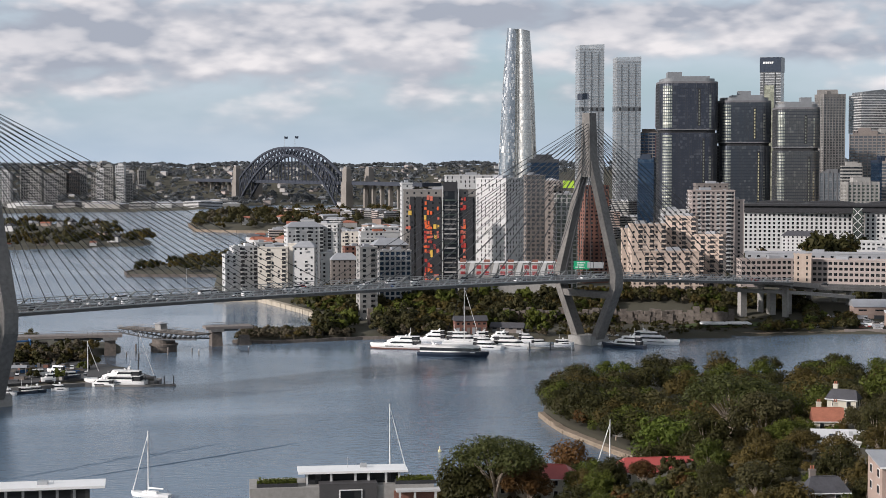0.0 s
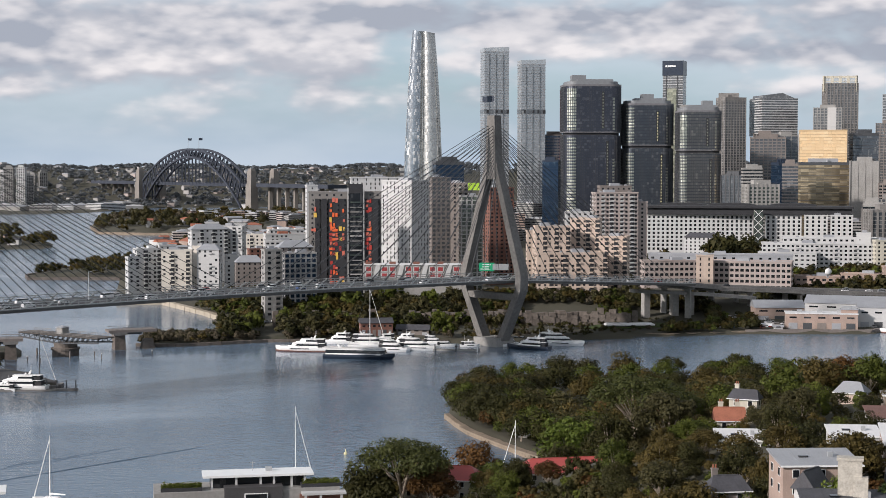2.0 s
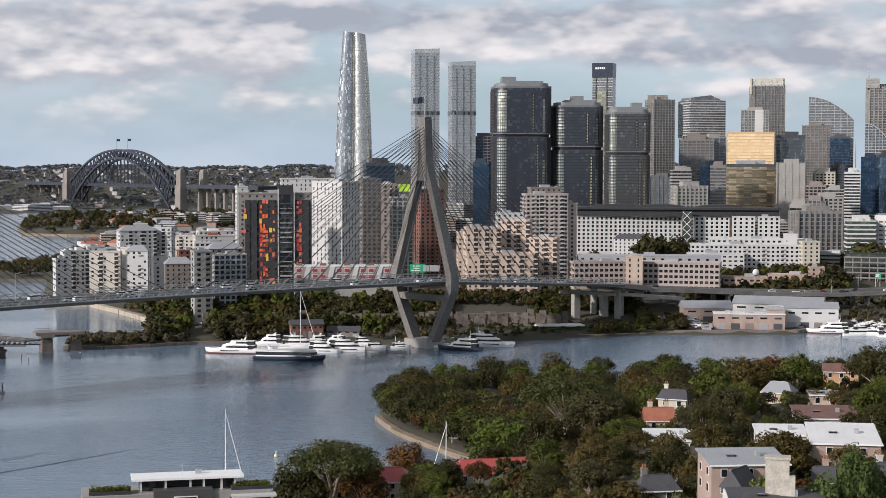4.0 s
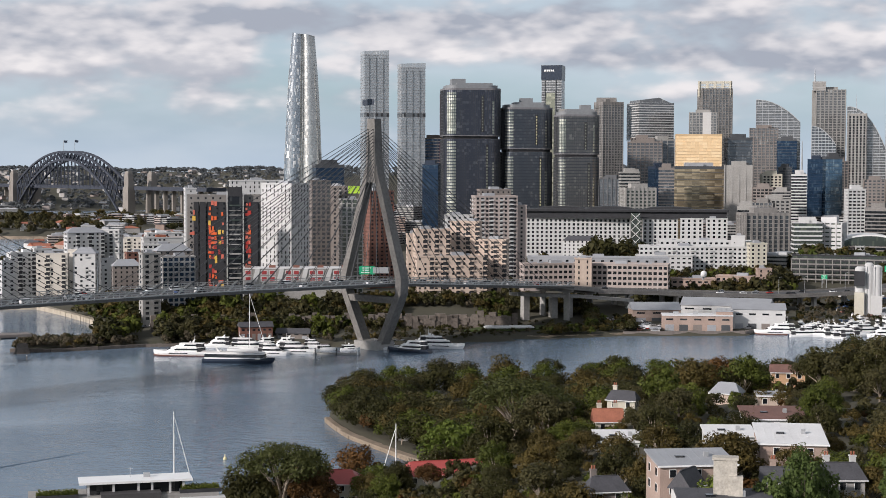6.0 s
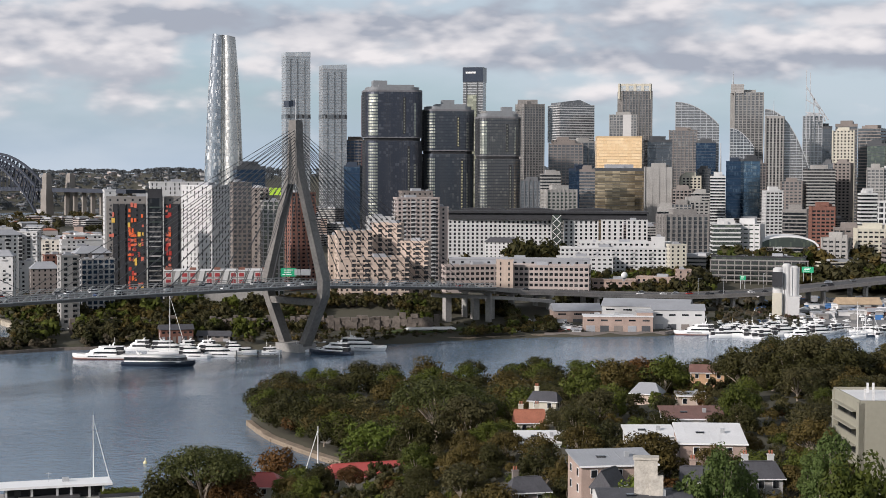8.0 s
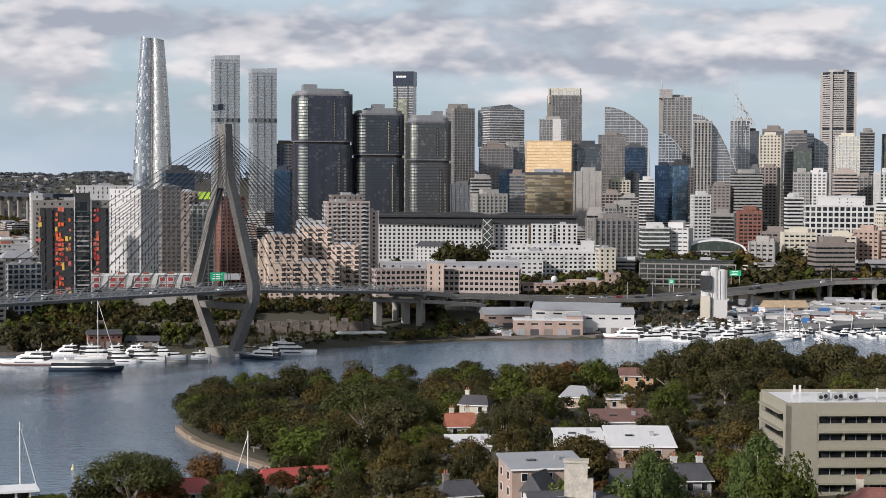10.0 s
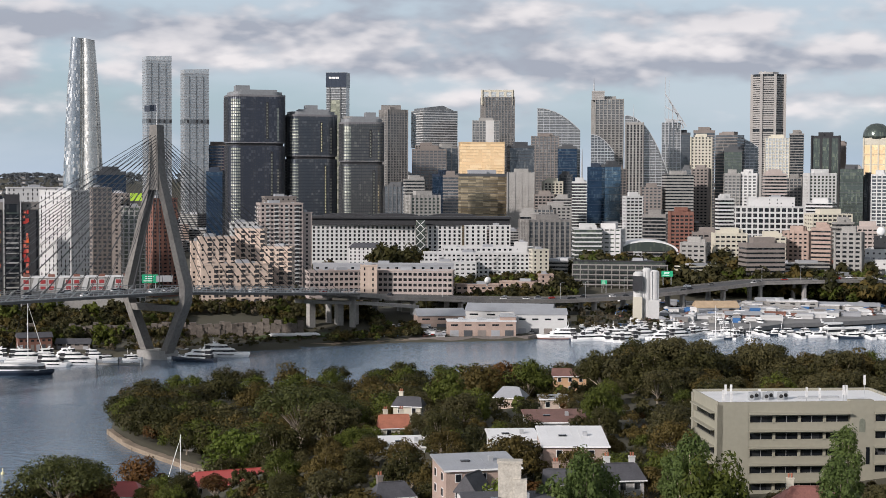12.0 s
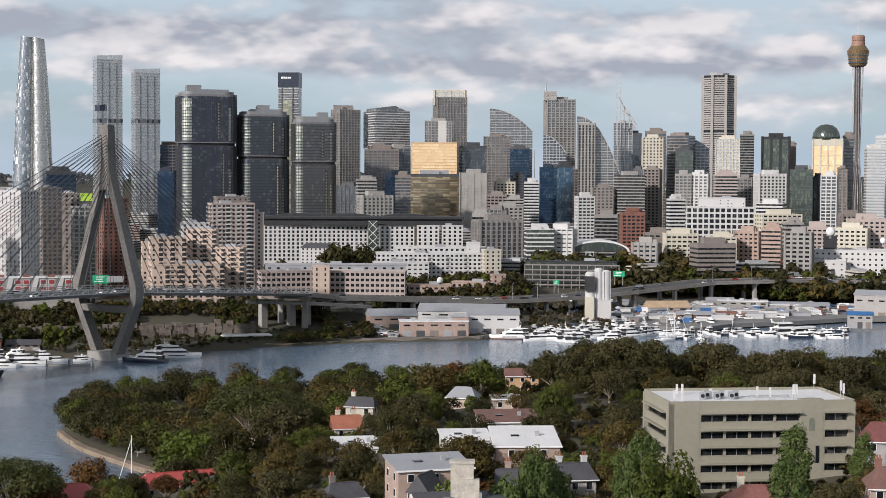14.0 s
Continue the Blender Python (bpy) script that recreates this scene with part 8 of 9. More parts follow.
# upper terrace of houses
house("salmon brick flat-roofed house with a pale metal roof", 82.6, 280.8, 15.6, 45.4, brick_wall, grey_roof, 16, 0.7, 2, flat=True, chimneys=0, gap=4.4)
house("white flat-roofed house with a broad roof terrace", 104.8, 328.7, 10.9, 41.6, white_wall, white_roof, 8, 0.8, 2, flat=True, chimneys=0, before=40, gap=4)
house("pink brick house with a wide white roof", 111.8, 310.5, 14.1, 44.6, brick_wall, white_roof, 6, 1.1, 2, flat=True, chimneys=0, gap=4.6)
house("long house with a rust-brown parapet roof", 125.0, 358.9, 15.2, 40.9, white_wall, brown_roof, 10, 0.8, 2, flat=True, chimneys=0, before=80)
house("pale house with a low grey roof", 137.7, 396.8, 7.7, 38.9, peach_wall, grey_roof, 8, 0.6, 2, flat=True, chimneys=0, before=150)
house("ochre house with a grey hipped roof", 130.2, 409.8, 8.8, 38.8, peach_wall, grey_roof, -14, 0.8, 3, 2.6, 2.0, 0, before=130)
house("ochre gabled block of flats", 175.3, 489.6, 10.8, 33.4, ochre_wall, brown_roof, 4, 0.6, 3, 2.2, 0.0, 0, before=260)
house("orange-roofed terrace with cream chimneys", 93.1, 389.0, 7.6, 35.6, cream_wall, tile_roof, 10, 0.8, 1, 3.0, 0.0, 2, before=90, chim=cream_wall)
house("cream two-storey house with dark gables", 100.4, 402.7, 8.1, 38.1, cream_wall, slate_roof, -14, 0.6, 2, 2.2, 1.0, 1, before=20)
house("white verandah house with a railed deck", 91.3, 368.9, 12.5, 34.3, white_wall, white_roof, 6, 0.8, 1, flat=True, chimneys=0, before=90)
house("narrow pale green villa among the trees", 160.2, 399.1, 3.6, 34.1, mat("pale mint render", (0.52, 0.60, 0.52), 0.7), white_roof, 12, 0.8, 3, 1.4, 0.5, 0, before=150)
house("low cottage with a dark slate roof", 69.5, 291.8, 8.4, 37.6, brown_wall, slate_roof, 18, 0.6, 1, 2.6, 1.6, 1, before=40)
house("dark slate-roofed terrace with a white gable", 77.1, 264.0, 5.4, 44.0, white_wall, slate_roof, 64, 0.7, 1, 3.0, 0.0, 0, before=30)
house("slate-roofed villa with tall chimneys", 110.0, 279.1, 9.0, 41.6, grey_wall, slate_roof, 14, 0.6, 1, 2.8, 1.4, 2, before=40, chim=white_wall)
house("dark-roofed house behind chimneys", 98.2, 272.9, 9.7, 42.2, brick_wall, slate_roof, 5, 0.5, 1, 2.4, 0.0, 1, before=30)
aged_render = mat("weathered cream render", (0.42, 0.39, 0.34), 0.85, vary=0.35, scale=0.7, fine=3.0)
house("white parapet house with a big chimney stack", 77.0, 243.1, 14.8, 45.6, aged_render, slate_roof, 8, 0.5, 1, flat=True, chimneys=0, before=30)
stack = thing("chimney_stack", "tall weathered pale rendered chimney stack", "chimney", 76.2, 240.2, 44.8, facing(*(76.2, 240.2, 45.0,)[0:2]))
part("shaft", Geo().box(0, 0, -2, 3.6, 2.2, 7.6).box(0, 0, 5.6, 4.0, 2.5, 0.4), aged_render, stack)
part("shaft", Geo().box(1.6, -0.8, -2, 2.2, 1.4, 5.2), aged_render, stack)
house("red hip-roofed house below the office", 127.5, 238.0, 12.8, 43.9, brick_wall, mat("dull red tile roof", (0.19, 0.080, 0.066), 0.8, vary=0.3, scale=0.8), 10, 0.6, 1, 3.0, 3.0, 1, before=60, chim=cream_wall)
house("dark red-roofed house beside the office", 173.1, 275.1, 8.1, 47.4, grey_wall, mat("dark red tile roof", (0.15, 0.055, 0.05), 0.8, vary=0.3, scale=0.8), 5, 0.9, 1, 3.4, 2.0, 0, before=5)
house("brown-roofed house with a brick chimney", 151.0, 235.8, 10.0, 46.1, brick_wall, brown_roof, 8, 0.9, 1, 3.0, 2.0, 1, before=5, chim=brick_red)

# shore houses
house("cream shore house with a faded red metal roof", 58.0, 428.5, 25.5, 15.2, cream_wall, red_roof, 16, 0.5, 2, 3.0, 2.0, 0, before=260)
house("cream shore house with a red roof behind a tree", 25.1, 424.3, 21.5, 14.6, cream_wall, red_roof, -10, 0.5, 2, 3.0, 3.0, 0, before=90)
CLEAR.append((0.6, 4.2, 405, 500))
CLEAR.append((-3.25, -2.2, 836, 960))
CLEAR.append((0.2, 3.2, 840, 898))
CLEAR.append((2.4, 8.6, 876, 930))
CLEAR.append((7.8, 10.8, 868, 950))
CLEAR.append((19.0, 22.6, 1130, 1262))


def penthouse():
    x, y, span, top = -22.1, 385.4, 25.9, 22.7
    clear_for(x, y, span * 1.8, 120, 200, 1.0)
    ob = thing("apartment_building", "modern flats with a white floating roof and roof gardens", "building", x, y, ground_at(x, y) - 1, facing(x, y) + 4)
    h = top - ground_at(x, y) + 1
    s = span / 191.0
    part("roof", Geo().box(0, -4, h - 0.5, span, 8, 0.5), white_paint, ob, "thin white floating roof")
    part("penthouse_wall", Geo().box(0, -3, h - 3.2, span * 0.86, 6, 2.7), window_glass, ob)
    for q in (-0.42, -0.2, 0.02, 0.14, 0.30, 0.42):
        part("column", Geo().box(q * span, -7.2, h - 3.2, 0.5, 0.5, 2.7), white_wall, ob)
    part("dark_front", Geo().box(-10 * s, -8.6, 0, 100 * s, 4, h - 2.4), mat("charcoal panel", (0.06, 0.058, 0.06), 0.6), ob)
    win = part("window", Geo().box(-6 * s, -10.7, h - 6.4, 40 * s, 0.3, 2.6), white_paint, ob)
    part("pane", Geo().box(-6 * s, -10.75, h - 6.2, 36 * s, 0.35, 2.2), window_glass, win)
    part("lower_wall", Geo().box(-20 * s, -4, 0, 318 * s, 12, h - 3.2), concrete, ob)
    part("brick_bay", Geo().box(104 * s, -10.4, 0, 70 * s, 1.0, h - 4.4), brick_red, ob)
    part("canopy", Geo().box(110 * s, -10.6, h - 4.4, 76 * s, 4, 0.5), white_wall, ob)
    for q in (78, 104, 140):
        part("post", Geo().box(q * s, -12.2, 0, 0.5, 0.5, h - 4.4), white_wall, ob)
    part("rooftop_unit", Geo().box(20 * s, -3, h, 1.5, 1.2, 0.9), steel_light, ob)
    part("aerial", Geo().beam((-8 * s, -3, h), (-8 * s, -3, h + 2.4), 0.08).beam((-8 * s - 0.6, -3, h + 2), (-8 * s + 0.6, -3, h + 2), 0.06), steel_light, ob)
    for q in (-132, 108):
        part("planter", Geo().box(q * s, -7, h - 3.2, 70 * s, 4, 0.8), black_roof_shade, ob)
    rnd = random.Random(3)
    for q0, q1 in ((-166, -98), (76, 140)):
        g = Geo()
        for _ in range(900):
            u = rnd.uniform(q0, q1) * s
            c = Vector((u, rnd.uniform(-8.8, -5.2), h - 2.4 + abs(rnd.gauss(0, 0.35))))
            a = Vector((rnd.gauss(0, 1), rnd.gauss(0, 1), rnd.gauss(0, 1))).normalized() * 0.28
            b = a.orthogonal().normalized() * 0.14
            g.add([c + a, c + b, c - a, c - b], [(0, 1, 2, 3)])
        part("planting", g, leaf_green, ob, kind="stuff")


penthouse()


def low_white_roof():
    x, y, span, top = -87.5, 345.1, 29.3, 26.8
    clear_for(x, y, span * 1.2, 120, 200, 1.0)
    ob = thing("apartment_building", "white flat-roofed flats with tall glazing by the water", "building", x, y, ground_at(x, y) - 1, facing(x, y) - 4)
    h = top - ground_at(x, y) + 1
    part("roof", Geo().box(0, -4, h - 0.5, span, 8, 0.5), white_paint, ob)
    part("wall", Geo().box(-2, -3.5, 0, span * 0.84, 7, h - 0.5), white_wall, ob)
    for i in range(7):
        part("window", Geo().box(-span * 0.38 + i * span * 0.12, -7.05, h - 3.2, span * 0.1, 0.3, 2.4), window_glass, ob)
    part("rooftop_unit", Geo().box(span * 0.05, -4, h, 2.2, 1.4, 0.7), steel_light, ob)
    g = Geo()
    for i in range(6):
        g.beam((span * 0.04 + i * 0.5, -3, h), (span * 0.04 + i * 0.5, -3, h + 0.9), 0.08)
    part("vent_pipe", g, steel_light, ob)


low_white_roof()


def cream_office():
    x, y, span, top = 149.2, 285.3, 44.2, 50.8
    clear_for(x, y, span * 1.02, 34, 40)
    ob = thing("office_building", "cream five-storey office with long strip windows and roof antennas", "building", 0, 0, 0)
    w, d = span * 0.86, 20.0
    yaw = 18
    r = math.hypot(x, y)
    k = (r + 12) / r
    ob.matrix_basis = pose(x * k, y * k, 0, 0, 0, facing(x, y) + yaw)
    base = min(ground_at(x * k, y * k), top - 21)
    ob.location.z = base
    h = top - base
    fl = 3.35
    part("core", Geo().box(0, 0, 0, w - 1.6, d - 1.6, h - 0.6), office_cream, ob)
    dark_shade = mat("sage green blind", (0.15, 0.16, 0.125), 0.7)
    bays = ((-w / 2 + 6.2, w * 0.20), (w * 0.33, w / 2 - 1.5))
    for i in range(6):
        z = h - 1.8 - i * fl
        part("spandrel", Geo().box(0, 0, z, w, d, 1.6), office_cream, ob)
        for b0, b1 in bays:
            nn = 4 if b1 - b0 > 15 else 1
            part("sunshade", Geo().box((b0 + b1) / 2, -d / 2 - 0.45, z - 0.12, b1 - b0, 1.3, 0.22), office_cream, ob)
            part("blind", Geo().box((b0 + b1) / 2, -d / 2 + 0.45, z - 0.55, b1 - b0, 0.3, 0.5), dark_shade, ob)
            for j in range(nn):
                u = b0 + (j + 0.5) * (b1 - b0) / nn
                f = part("window", Geo().box(u, -d / 2 + 0.55, z - 1.95, (b1 - b0) / nn * 0.90, 0.3, 1.42), window_glass, ob)
                part("mullion", Geo().box(u, -d / 2 + 0.38, z - 1.95, 0.1, 0.1, 1.42), steel_light, f)
                part("pier", Geo().box(b0 + j * (b1 - b0) / nn, -d / 2 + 0.35, z - 1.95, 0.5, 0.7, 1.95), office_cream, ob)
        for j in range(3):
            part("window", Geo().box(-w / 2 + 0.5, -d * 0.26 + j * d * 0.26, z - 1.9, 0.3, d * 0.23, 1.7), window_glass, ob)
        part("sunshade", Geo().box(-w / 2 - 0.4, 0, z - 0.12, 1.2, d * 0.8, 0.22), office_cream, ob)
    for q, ww in ((-w / 2 + 3.0, 6.2), (w * 0.265, w * 0.125), (w / 2 - 0.7, 1.5)):
        part("wall_pier", Geo().box(q, -d / 2 + 1.0, 0, ww, 2.1, h + (0.7 if q > 0 and q < w * 0.4 else 0)), office_cream, ob)
    for q in (-d / 2 + 0.6, d / 2 - 0.6):
        part("corner_pier", Geo().box(-w / 2 + 0.4, q, 0, 1.2, 1.3, h), office_cream, ob)
    arch_w = part("stair_window", Geo().loft([[(w * 0.265 + a_, -d / 2 - 0.12 + q, z) for a_, z in ((-0.6, h - 5.6), (0.6, h - 5.6), (0.6, h - 3.6), (0.4, h - 3.1), (0, h - 2.9), (-0.4, h - 3.1), (-0.6, h - 3.6))] for q in (0, 0.3)]), dark_shade, ob)
    part("stair_window", Geo().box(w * 0.265 + 1.2, -d / 2 - 0.05, h - 12, 0.7, 0.2, 3.4), window_glass, ob)
    part("roof", Geo().box(0, 0, h - 0.3, w - 0.8, d - 0.8, 0.35), white_roof, ob)
    g = Geo()
    for a_, b_, c_, d_ in ((0, -d / 2 + 0.15, w, 0.3), (0, d / 2 - 0.15, w, 0.3), (-w / 2 + 0.15, 0, 0.3, d), (w / 2 - 0.15, 0, 0.3, d)):
        g.box(a_, b_, h - 0.2, c_, d_, 0.75)
    part("parapet", g, office_cream, ob)
    rnd = random.Random(9)
    for i in range(6):
        u = part("air_conditioner", Geo().box(-w * 0.28 + i * 1.5, -d * 0.2 + (i % 2) * 1.8, h, 1.1, 0.9, 1.6), steel_light, ob)
        part("fan", Geo().loft([[(-w * 0.28 + i * 1.5 + 0.4 * math.cos(q * 0.6283), -d * 0.2 + (i % 2) * 1.8 - 0.46 - e_, h + 0.85 + 0.4 * math.sin(q * 0.6283)) for q in range(10)] for e_ in (0, 0.05)]), rubber, u)
    part("duct", Geo().box(w * 0.1, -d * 0.1, h, w * 0.22, 1.0, 0.5), steel_light, ob)
    for q, yy, hh in ((-w * 0.46, -0.4, 2.6), (-w * 0.42, -0.42, 2.4), (-w * 0.36, 0.2, 2.2), (-w * 0.33, 0.2, 2.2), (-w * 0.22, -0.1, 2.0), (-0.02 * w, -0.42, 3.2), (w * 0.05, -0.42, 3.0), (w * 0.2, -0.3, 3.2), (w * 0.215, -0.3, 3.2), (w * 0.39, 0.1, 4.2), (w * 0.45, -0.35, 4.0), (w * 0.465, -0.35, 3.4)):
        a = part("antenna", Geo().tube([(q, yy * d, h), (q, yy * d, h + hh)], [0.07, 0.07], 6), steel_light, ob)
        part("panel", Geo().box(q, yy * d - 0.15, h + hh - 2.0, 0.42, 0.25, 2.0), antenna_white, a)


cream_office()

# ---- woods, gardens and shores ----
WOODS = [("dark", 3.2), ("olive", 2.4), ("green", 2.0), ("rust", 0.25), ("grey", 1.7)]
HILL = [("dark", 2.4), ("olive", 2.6), ("green", 1.9), ("rust", 0.35), ("grey", 2)]
# trees that stand out
for kind, x, y, s, st in (("gum", 75.1, 421.0, 1.85, 0.95), ("lime", 64.4, 460.0, 1.8, 1.0), ("gum", 88.5, 436.0, 1.3, 0.9), ("gum", 118.0, 520.0, 1.25, 1.0), ("dark", 67.2, 409.2, 1.1, 1.0), ("grey", 78.9, 395.2, 1.2, 1.1),
                          ("gum", 13.6, 417.5, 1.75, 1.0), ("olive", 18.9, 421.9, 1.45, 1.0), ("dark", 6.8, 419.9, 1.3, 1.0), ("rust", 22.0, 413.1, 1.1, 0.9), ("rust", 50.4, 401.4, 0.6, 1.0)):
    tree(kind, "near", x, y, s, None, 0, None, st)
    PLACED.append((x, y, 1.0))
for x, y, s in ((149.9, 266.2, 1.15), (164.7, 267.5, 0.8), (95.7, 263.4, 0.8), (96.4, 258.4, 0.85), (90.5, 257.7, 0.8), (119.2, 274.6, 0.85), (120.2, 271.7, 0.9)):
    tree("poplar", "near", x, y, s)
    PLACED.append((x, y, 1.0))
for kind, az_, d_, top_, high in (("poplar", 20.3, 258, 53.5, 16), ("poplar", 19.3, 254, 49.5, 16), ("poplar", 21.0, 262, 50.0, 16), ("lime", 17.25, 262, 49.0, 12), ("olive", 17.6, 312, 46.0, 12),
                                  ("poplar", 23.9, 268, 55.0, 16), ("green", 24.6, 262, 52.0, 12), ("olive", 22.4, 246, 48.0, 12), ("olive", 25.2, 246, 47.5, 12), ("grey", 15.2, 262, 42.0, 12), ("green", 18.6, 244, 45.0, 12),
                                  ("poplar", 29.1, 258, 53.0, 16), ("green", 27.3, 248, 45.0, 12), ("olive", 30.3, 250, 46.5, 12), ("rust", 26.0, 236, 43.5, 12), ("green", 13.2, 268, 39.0, 12), ("olive", 12.3, 300, 37.5, 12), ("grey", 11.3, 330, 36.0, 12)):
    x, y = d_ * math.sin(radians(az_)), d_ * math.cos(radians(az_))
    k_ = max(0.35, (top_ - ground_at(x, y)) / high)
    tree(kind, "near", x, y, min(k_, 1.05), None, 0, az_ * 40, k_ / min(k_, 1.05))
    PLACED.append((x, y, 1.0))
scatter(1, 170, (4.0, 36), (258, 440), HILL, "near", 6.5, (0.45, 0.8))
thicket("low shrubs below the shore houses", 38, 170, (3.8, 9.0), (345, 398), HILL, "far", 3, (0.2, 0.36), 3, False, 1.0, True)
thicket("small garden trees between the houses", 7, 200, (9.0, 34), (250, 420), HILL, "mid", 3.3, (0.26, 0.46), 5, True, 1.0, True)
scatter(2, 100, (3.0, 40), (440, 560), WOODS, "mid", 8.5, (0.75, 1.15))
thicket("dense mixed trees covering the wooded point", 3, 620, (3.2, 38), (425, 790), WOODS, "mid", 7.0, (0.75, 1.15), 2)
thicket("trees overhanging the sea wall", 6, 90, (3.3, 6.2), (500, 650), WOODS, "mid", 5.5, (0.7, 1.0), 0.5)
thicket("shore trees leaning over the path", 8, 120, (4.1, 6.3), (525, 635), WOODS, "mid", 4.0, (0.75, 1.1), 1.5, False, 1.0, True)
thicket("trees behind the foreshore path", 9, 60, (5.6, 9.2), (502, 566), WOODS, "mid", 5.0, (0.8, 1.15), 6, False, 1.0, True)
thicket("shrubs along the near shore", 5, 160, (-0.6, 3.5), (330, 470), HILL, "far", 4, (0.2, 0.4), 2, False, 1.0, True)
thicket("clipped hedge at the water's edge", 29, 26, (-9.4, -7.7), (455, 459), [("dark", 2), ("olive", 1)], "far", 1, (0.16, 0.24), -30, False, 1.0, True)
thicket("shrubs and low garden bushes between the houses", 4, 800, (3.6, 38), (256, 540), HILL, "far", 3, (0.22, 0.42), 3, False, 1.0, True)
scatter(51, 34, (21.6, 31.5), (430, 530), [("dark", 3), ("olive", 2), ("grey", 2)], "near", 7.0, (0.95, 1.28), 5, True)
scatter(52, 12, (13.5, 20.5), (540, 640), [("grey", 2), ("olive", 2), ("dark", 1)], "near", 12.0, (1.2, 1.6), 8, True)
# across the water
PYR = [("dark", 2), ("olive", 2), ("green", 1.6), ("grey", 2)]
DARK = [("dark", 2), ("olive", 2), ("grey", 2)]
HEAD = [("scrub", 1), ("olive", 1), ("grey", 4)]
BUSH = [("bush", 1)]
thicket("dark trees on the bank below the flats", 11, 150, (-4.4, 3.8), (875, 985), PYR, "far", 6, (0.7, 1.2), 4)
thicket("trees and scrub below the cliff", 12, 170, (3.4, 13), (900, 1005), PYR, "far", 5, (0.5, 0.9), 12)
thicket("low scrub along the old bridge approach", 13, 700, (-7.6, -1.0), (836, 892), [("scrub", 4), ("dark", 2), ("olive", 1)], "far", 2.5, (0.2, 0.44), 1, False)
thicket("green trees beside the white flats", 27, 60, (-5.2, -2.9), (985, 1060), PYR, "far", 6, (0.9, 1.4), 3, False)
thicket("bushes on the bank of the old approach", 28, 110, (-15.4, -12.4), (768, 806), [("scrub", 2), ("dark", 3), ("olive", 2)], "far", 3, (0.35, 0.75), 1, False)
thicket("low scrub behind the marina", 37, 260, (17.5, 23.2), (985, 1180), [("scrub", 2), ("dark", 2), ("olive", 1)], "far", 4, (0.25, 0.5), 3, False, 1.0, True)
thicket("bushes beside the rowing park", 14, 90, (9.5, 14.4), (905, 990), PYR, "far", 4, (0.35, 0.6), 3, False)
thicket("dark weeds and scrub over the foreshore bank", 43, 420, (2.6, 13.6), (884, 962), [("dark", 3), ("grey", 2), ("scrub", 1)], "far", 3, (0.14, 0.30), 2, False, 1.0, True)
thicket("dense bushes at the water's edge beside the lawn", 44, 70, (11.2, 14.2), (902, 922), PYR, "far", 3, (0.4, 0.66), 1.5, False, 1.0, True)
thicket("roadside trees along the viaduct", 15, 260, (15, 22.6), (1140, 1300), PYR, "far", 6, (0.8, 1.4), 5)
thicket("trees lining the elevated road", 30, 200, (22.6, 34), (1232, 1300), PYR, "far", 6, (0.8, 1.3), 5)
thicket("tall dark trees beside the expressway", 25, 200, (20.0, 34), (1215, 1300), PYR, "far", 7, (1.5, 2.1), 5, False)
thicket("scrub on the bank below the bridge", 26, 360, (-1.5, 13), (856, 990), [("scrub", 2), ("dark", 1), ("olive", 1), ("grey", 1)], "far", 4, (0.3, 0.55), 3, False)
thicket("street trees between the flats", 16, 150, (-4, 18), (1050, 1460), PYR, "far", 8, (0.8, 1.3), 8, False)
thicket("dark fig trees on the rise before the hotel", 41, 26, (12.9, 14.9), (1245, 1320), [("dark", 3), ("olive", 1)], "far", 6, (1.6, 2.2), 5, False, 1.0, True)
thicket("leafy trees beside the terraced flats", 42, 34, (18.1, 19.7), (1150, 1235), PYR, "far", 6, (1.2, 1.7), 5, False, 1.0, True)
thicket("dark trees on the far peninsula", 17, 260, (-19, -9.9), (1700, 2450), DARK, "far", 8, (0.9, 1.6), 4)
thicket("park trees on the small peninsula", 18, 90, (-11.2, -7.4), (1360, 1700), DARK, "far", 6, (0.7, 1.0), 5)
thicket("wooded headland trees", 19, 300, (-9.4, -3.0), (2270, 2900), HEAD, "far", 8, (0.9, 1.4), 6)
thicket("wharf side scrub", 20, 60, (-20, -11.4), (690, 900), PYR, "far", 6, (0.35, 0.6), 6)
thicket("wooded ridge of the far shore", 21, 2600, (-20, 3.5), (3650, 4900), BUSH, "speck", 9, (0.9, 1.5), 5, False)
thicket("trees between the low houses", 22, 320, (-8, 3), (1450, 3300), DARK, "far", 9, (0.8, 1.4), 8, False)
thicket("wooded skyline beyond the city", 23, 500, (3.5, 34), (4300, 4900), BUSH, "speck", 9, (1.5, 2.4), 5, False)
thicket("trees among the city blocks", 24, 260, (17, 34), (1230, 1700), PYR, "far", 9, (0.7, 1.2), 8, False)
WALLS = [white_wall, cream_wall, pink_wall, grey_wall, brick_wall]
far_houses("small pale houses on the far wooded shore", 31, 420, (-20, 3), (3500, 4500), (10, 24), (1, 3), [white_wall, pink_wall, grey_wall, grey_wall, concrete], 15, (grey_roof, slate_roof, brown_wall))
far_houses("long pale wharf sheds along the far shore", 36, 46, (-20, -7), (3420, 3620), (40, 90), (2, 4), [white_wall, concrete, grey_wall], 4, (grey_roof, white_roof))
far_houses("terraced houses on the dark peninsula", 32, 90, (-18, -10), (1750, 2400), (8, 14), (1, 2), WALLS)
far_houses("low flats and terraces behind the waterfront", 33, 260, (-7, 2.5), (1380, 2900), (10, 26), (2, 4), WALLS)
far_houses("low city blocks behind the viaduct", 34, 200, (14, 34), (1250, 1800), (14, 34), (2, 6), WALLS + [brown_wall, concrete])
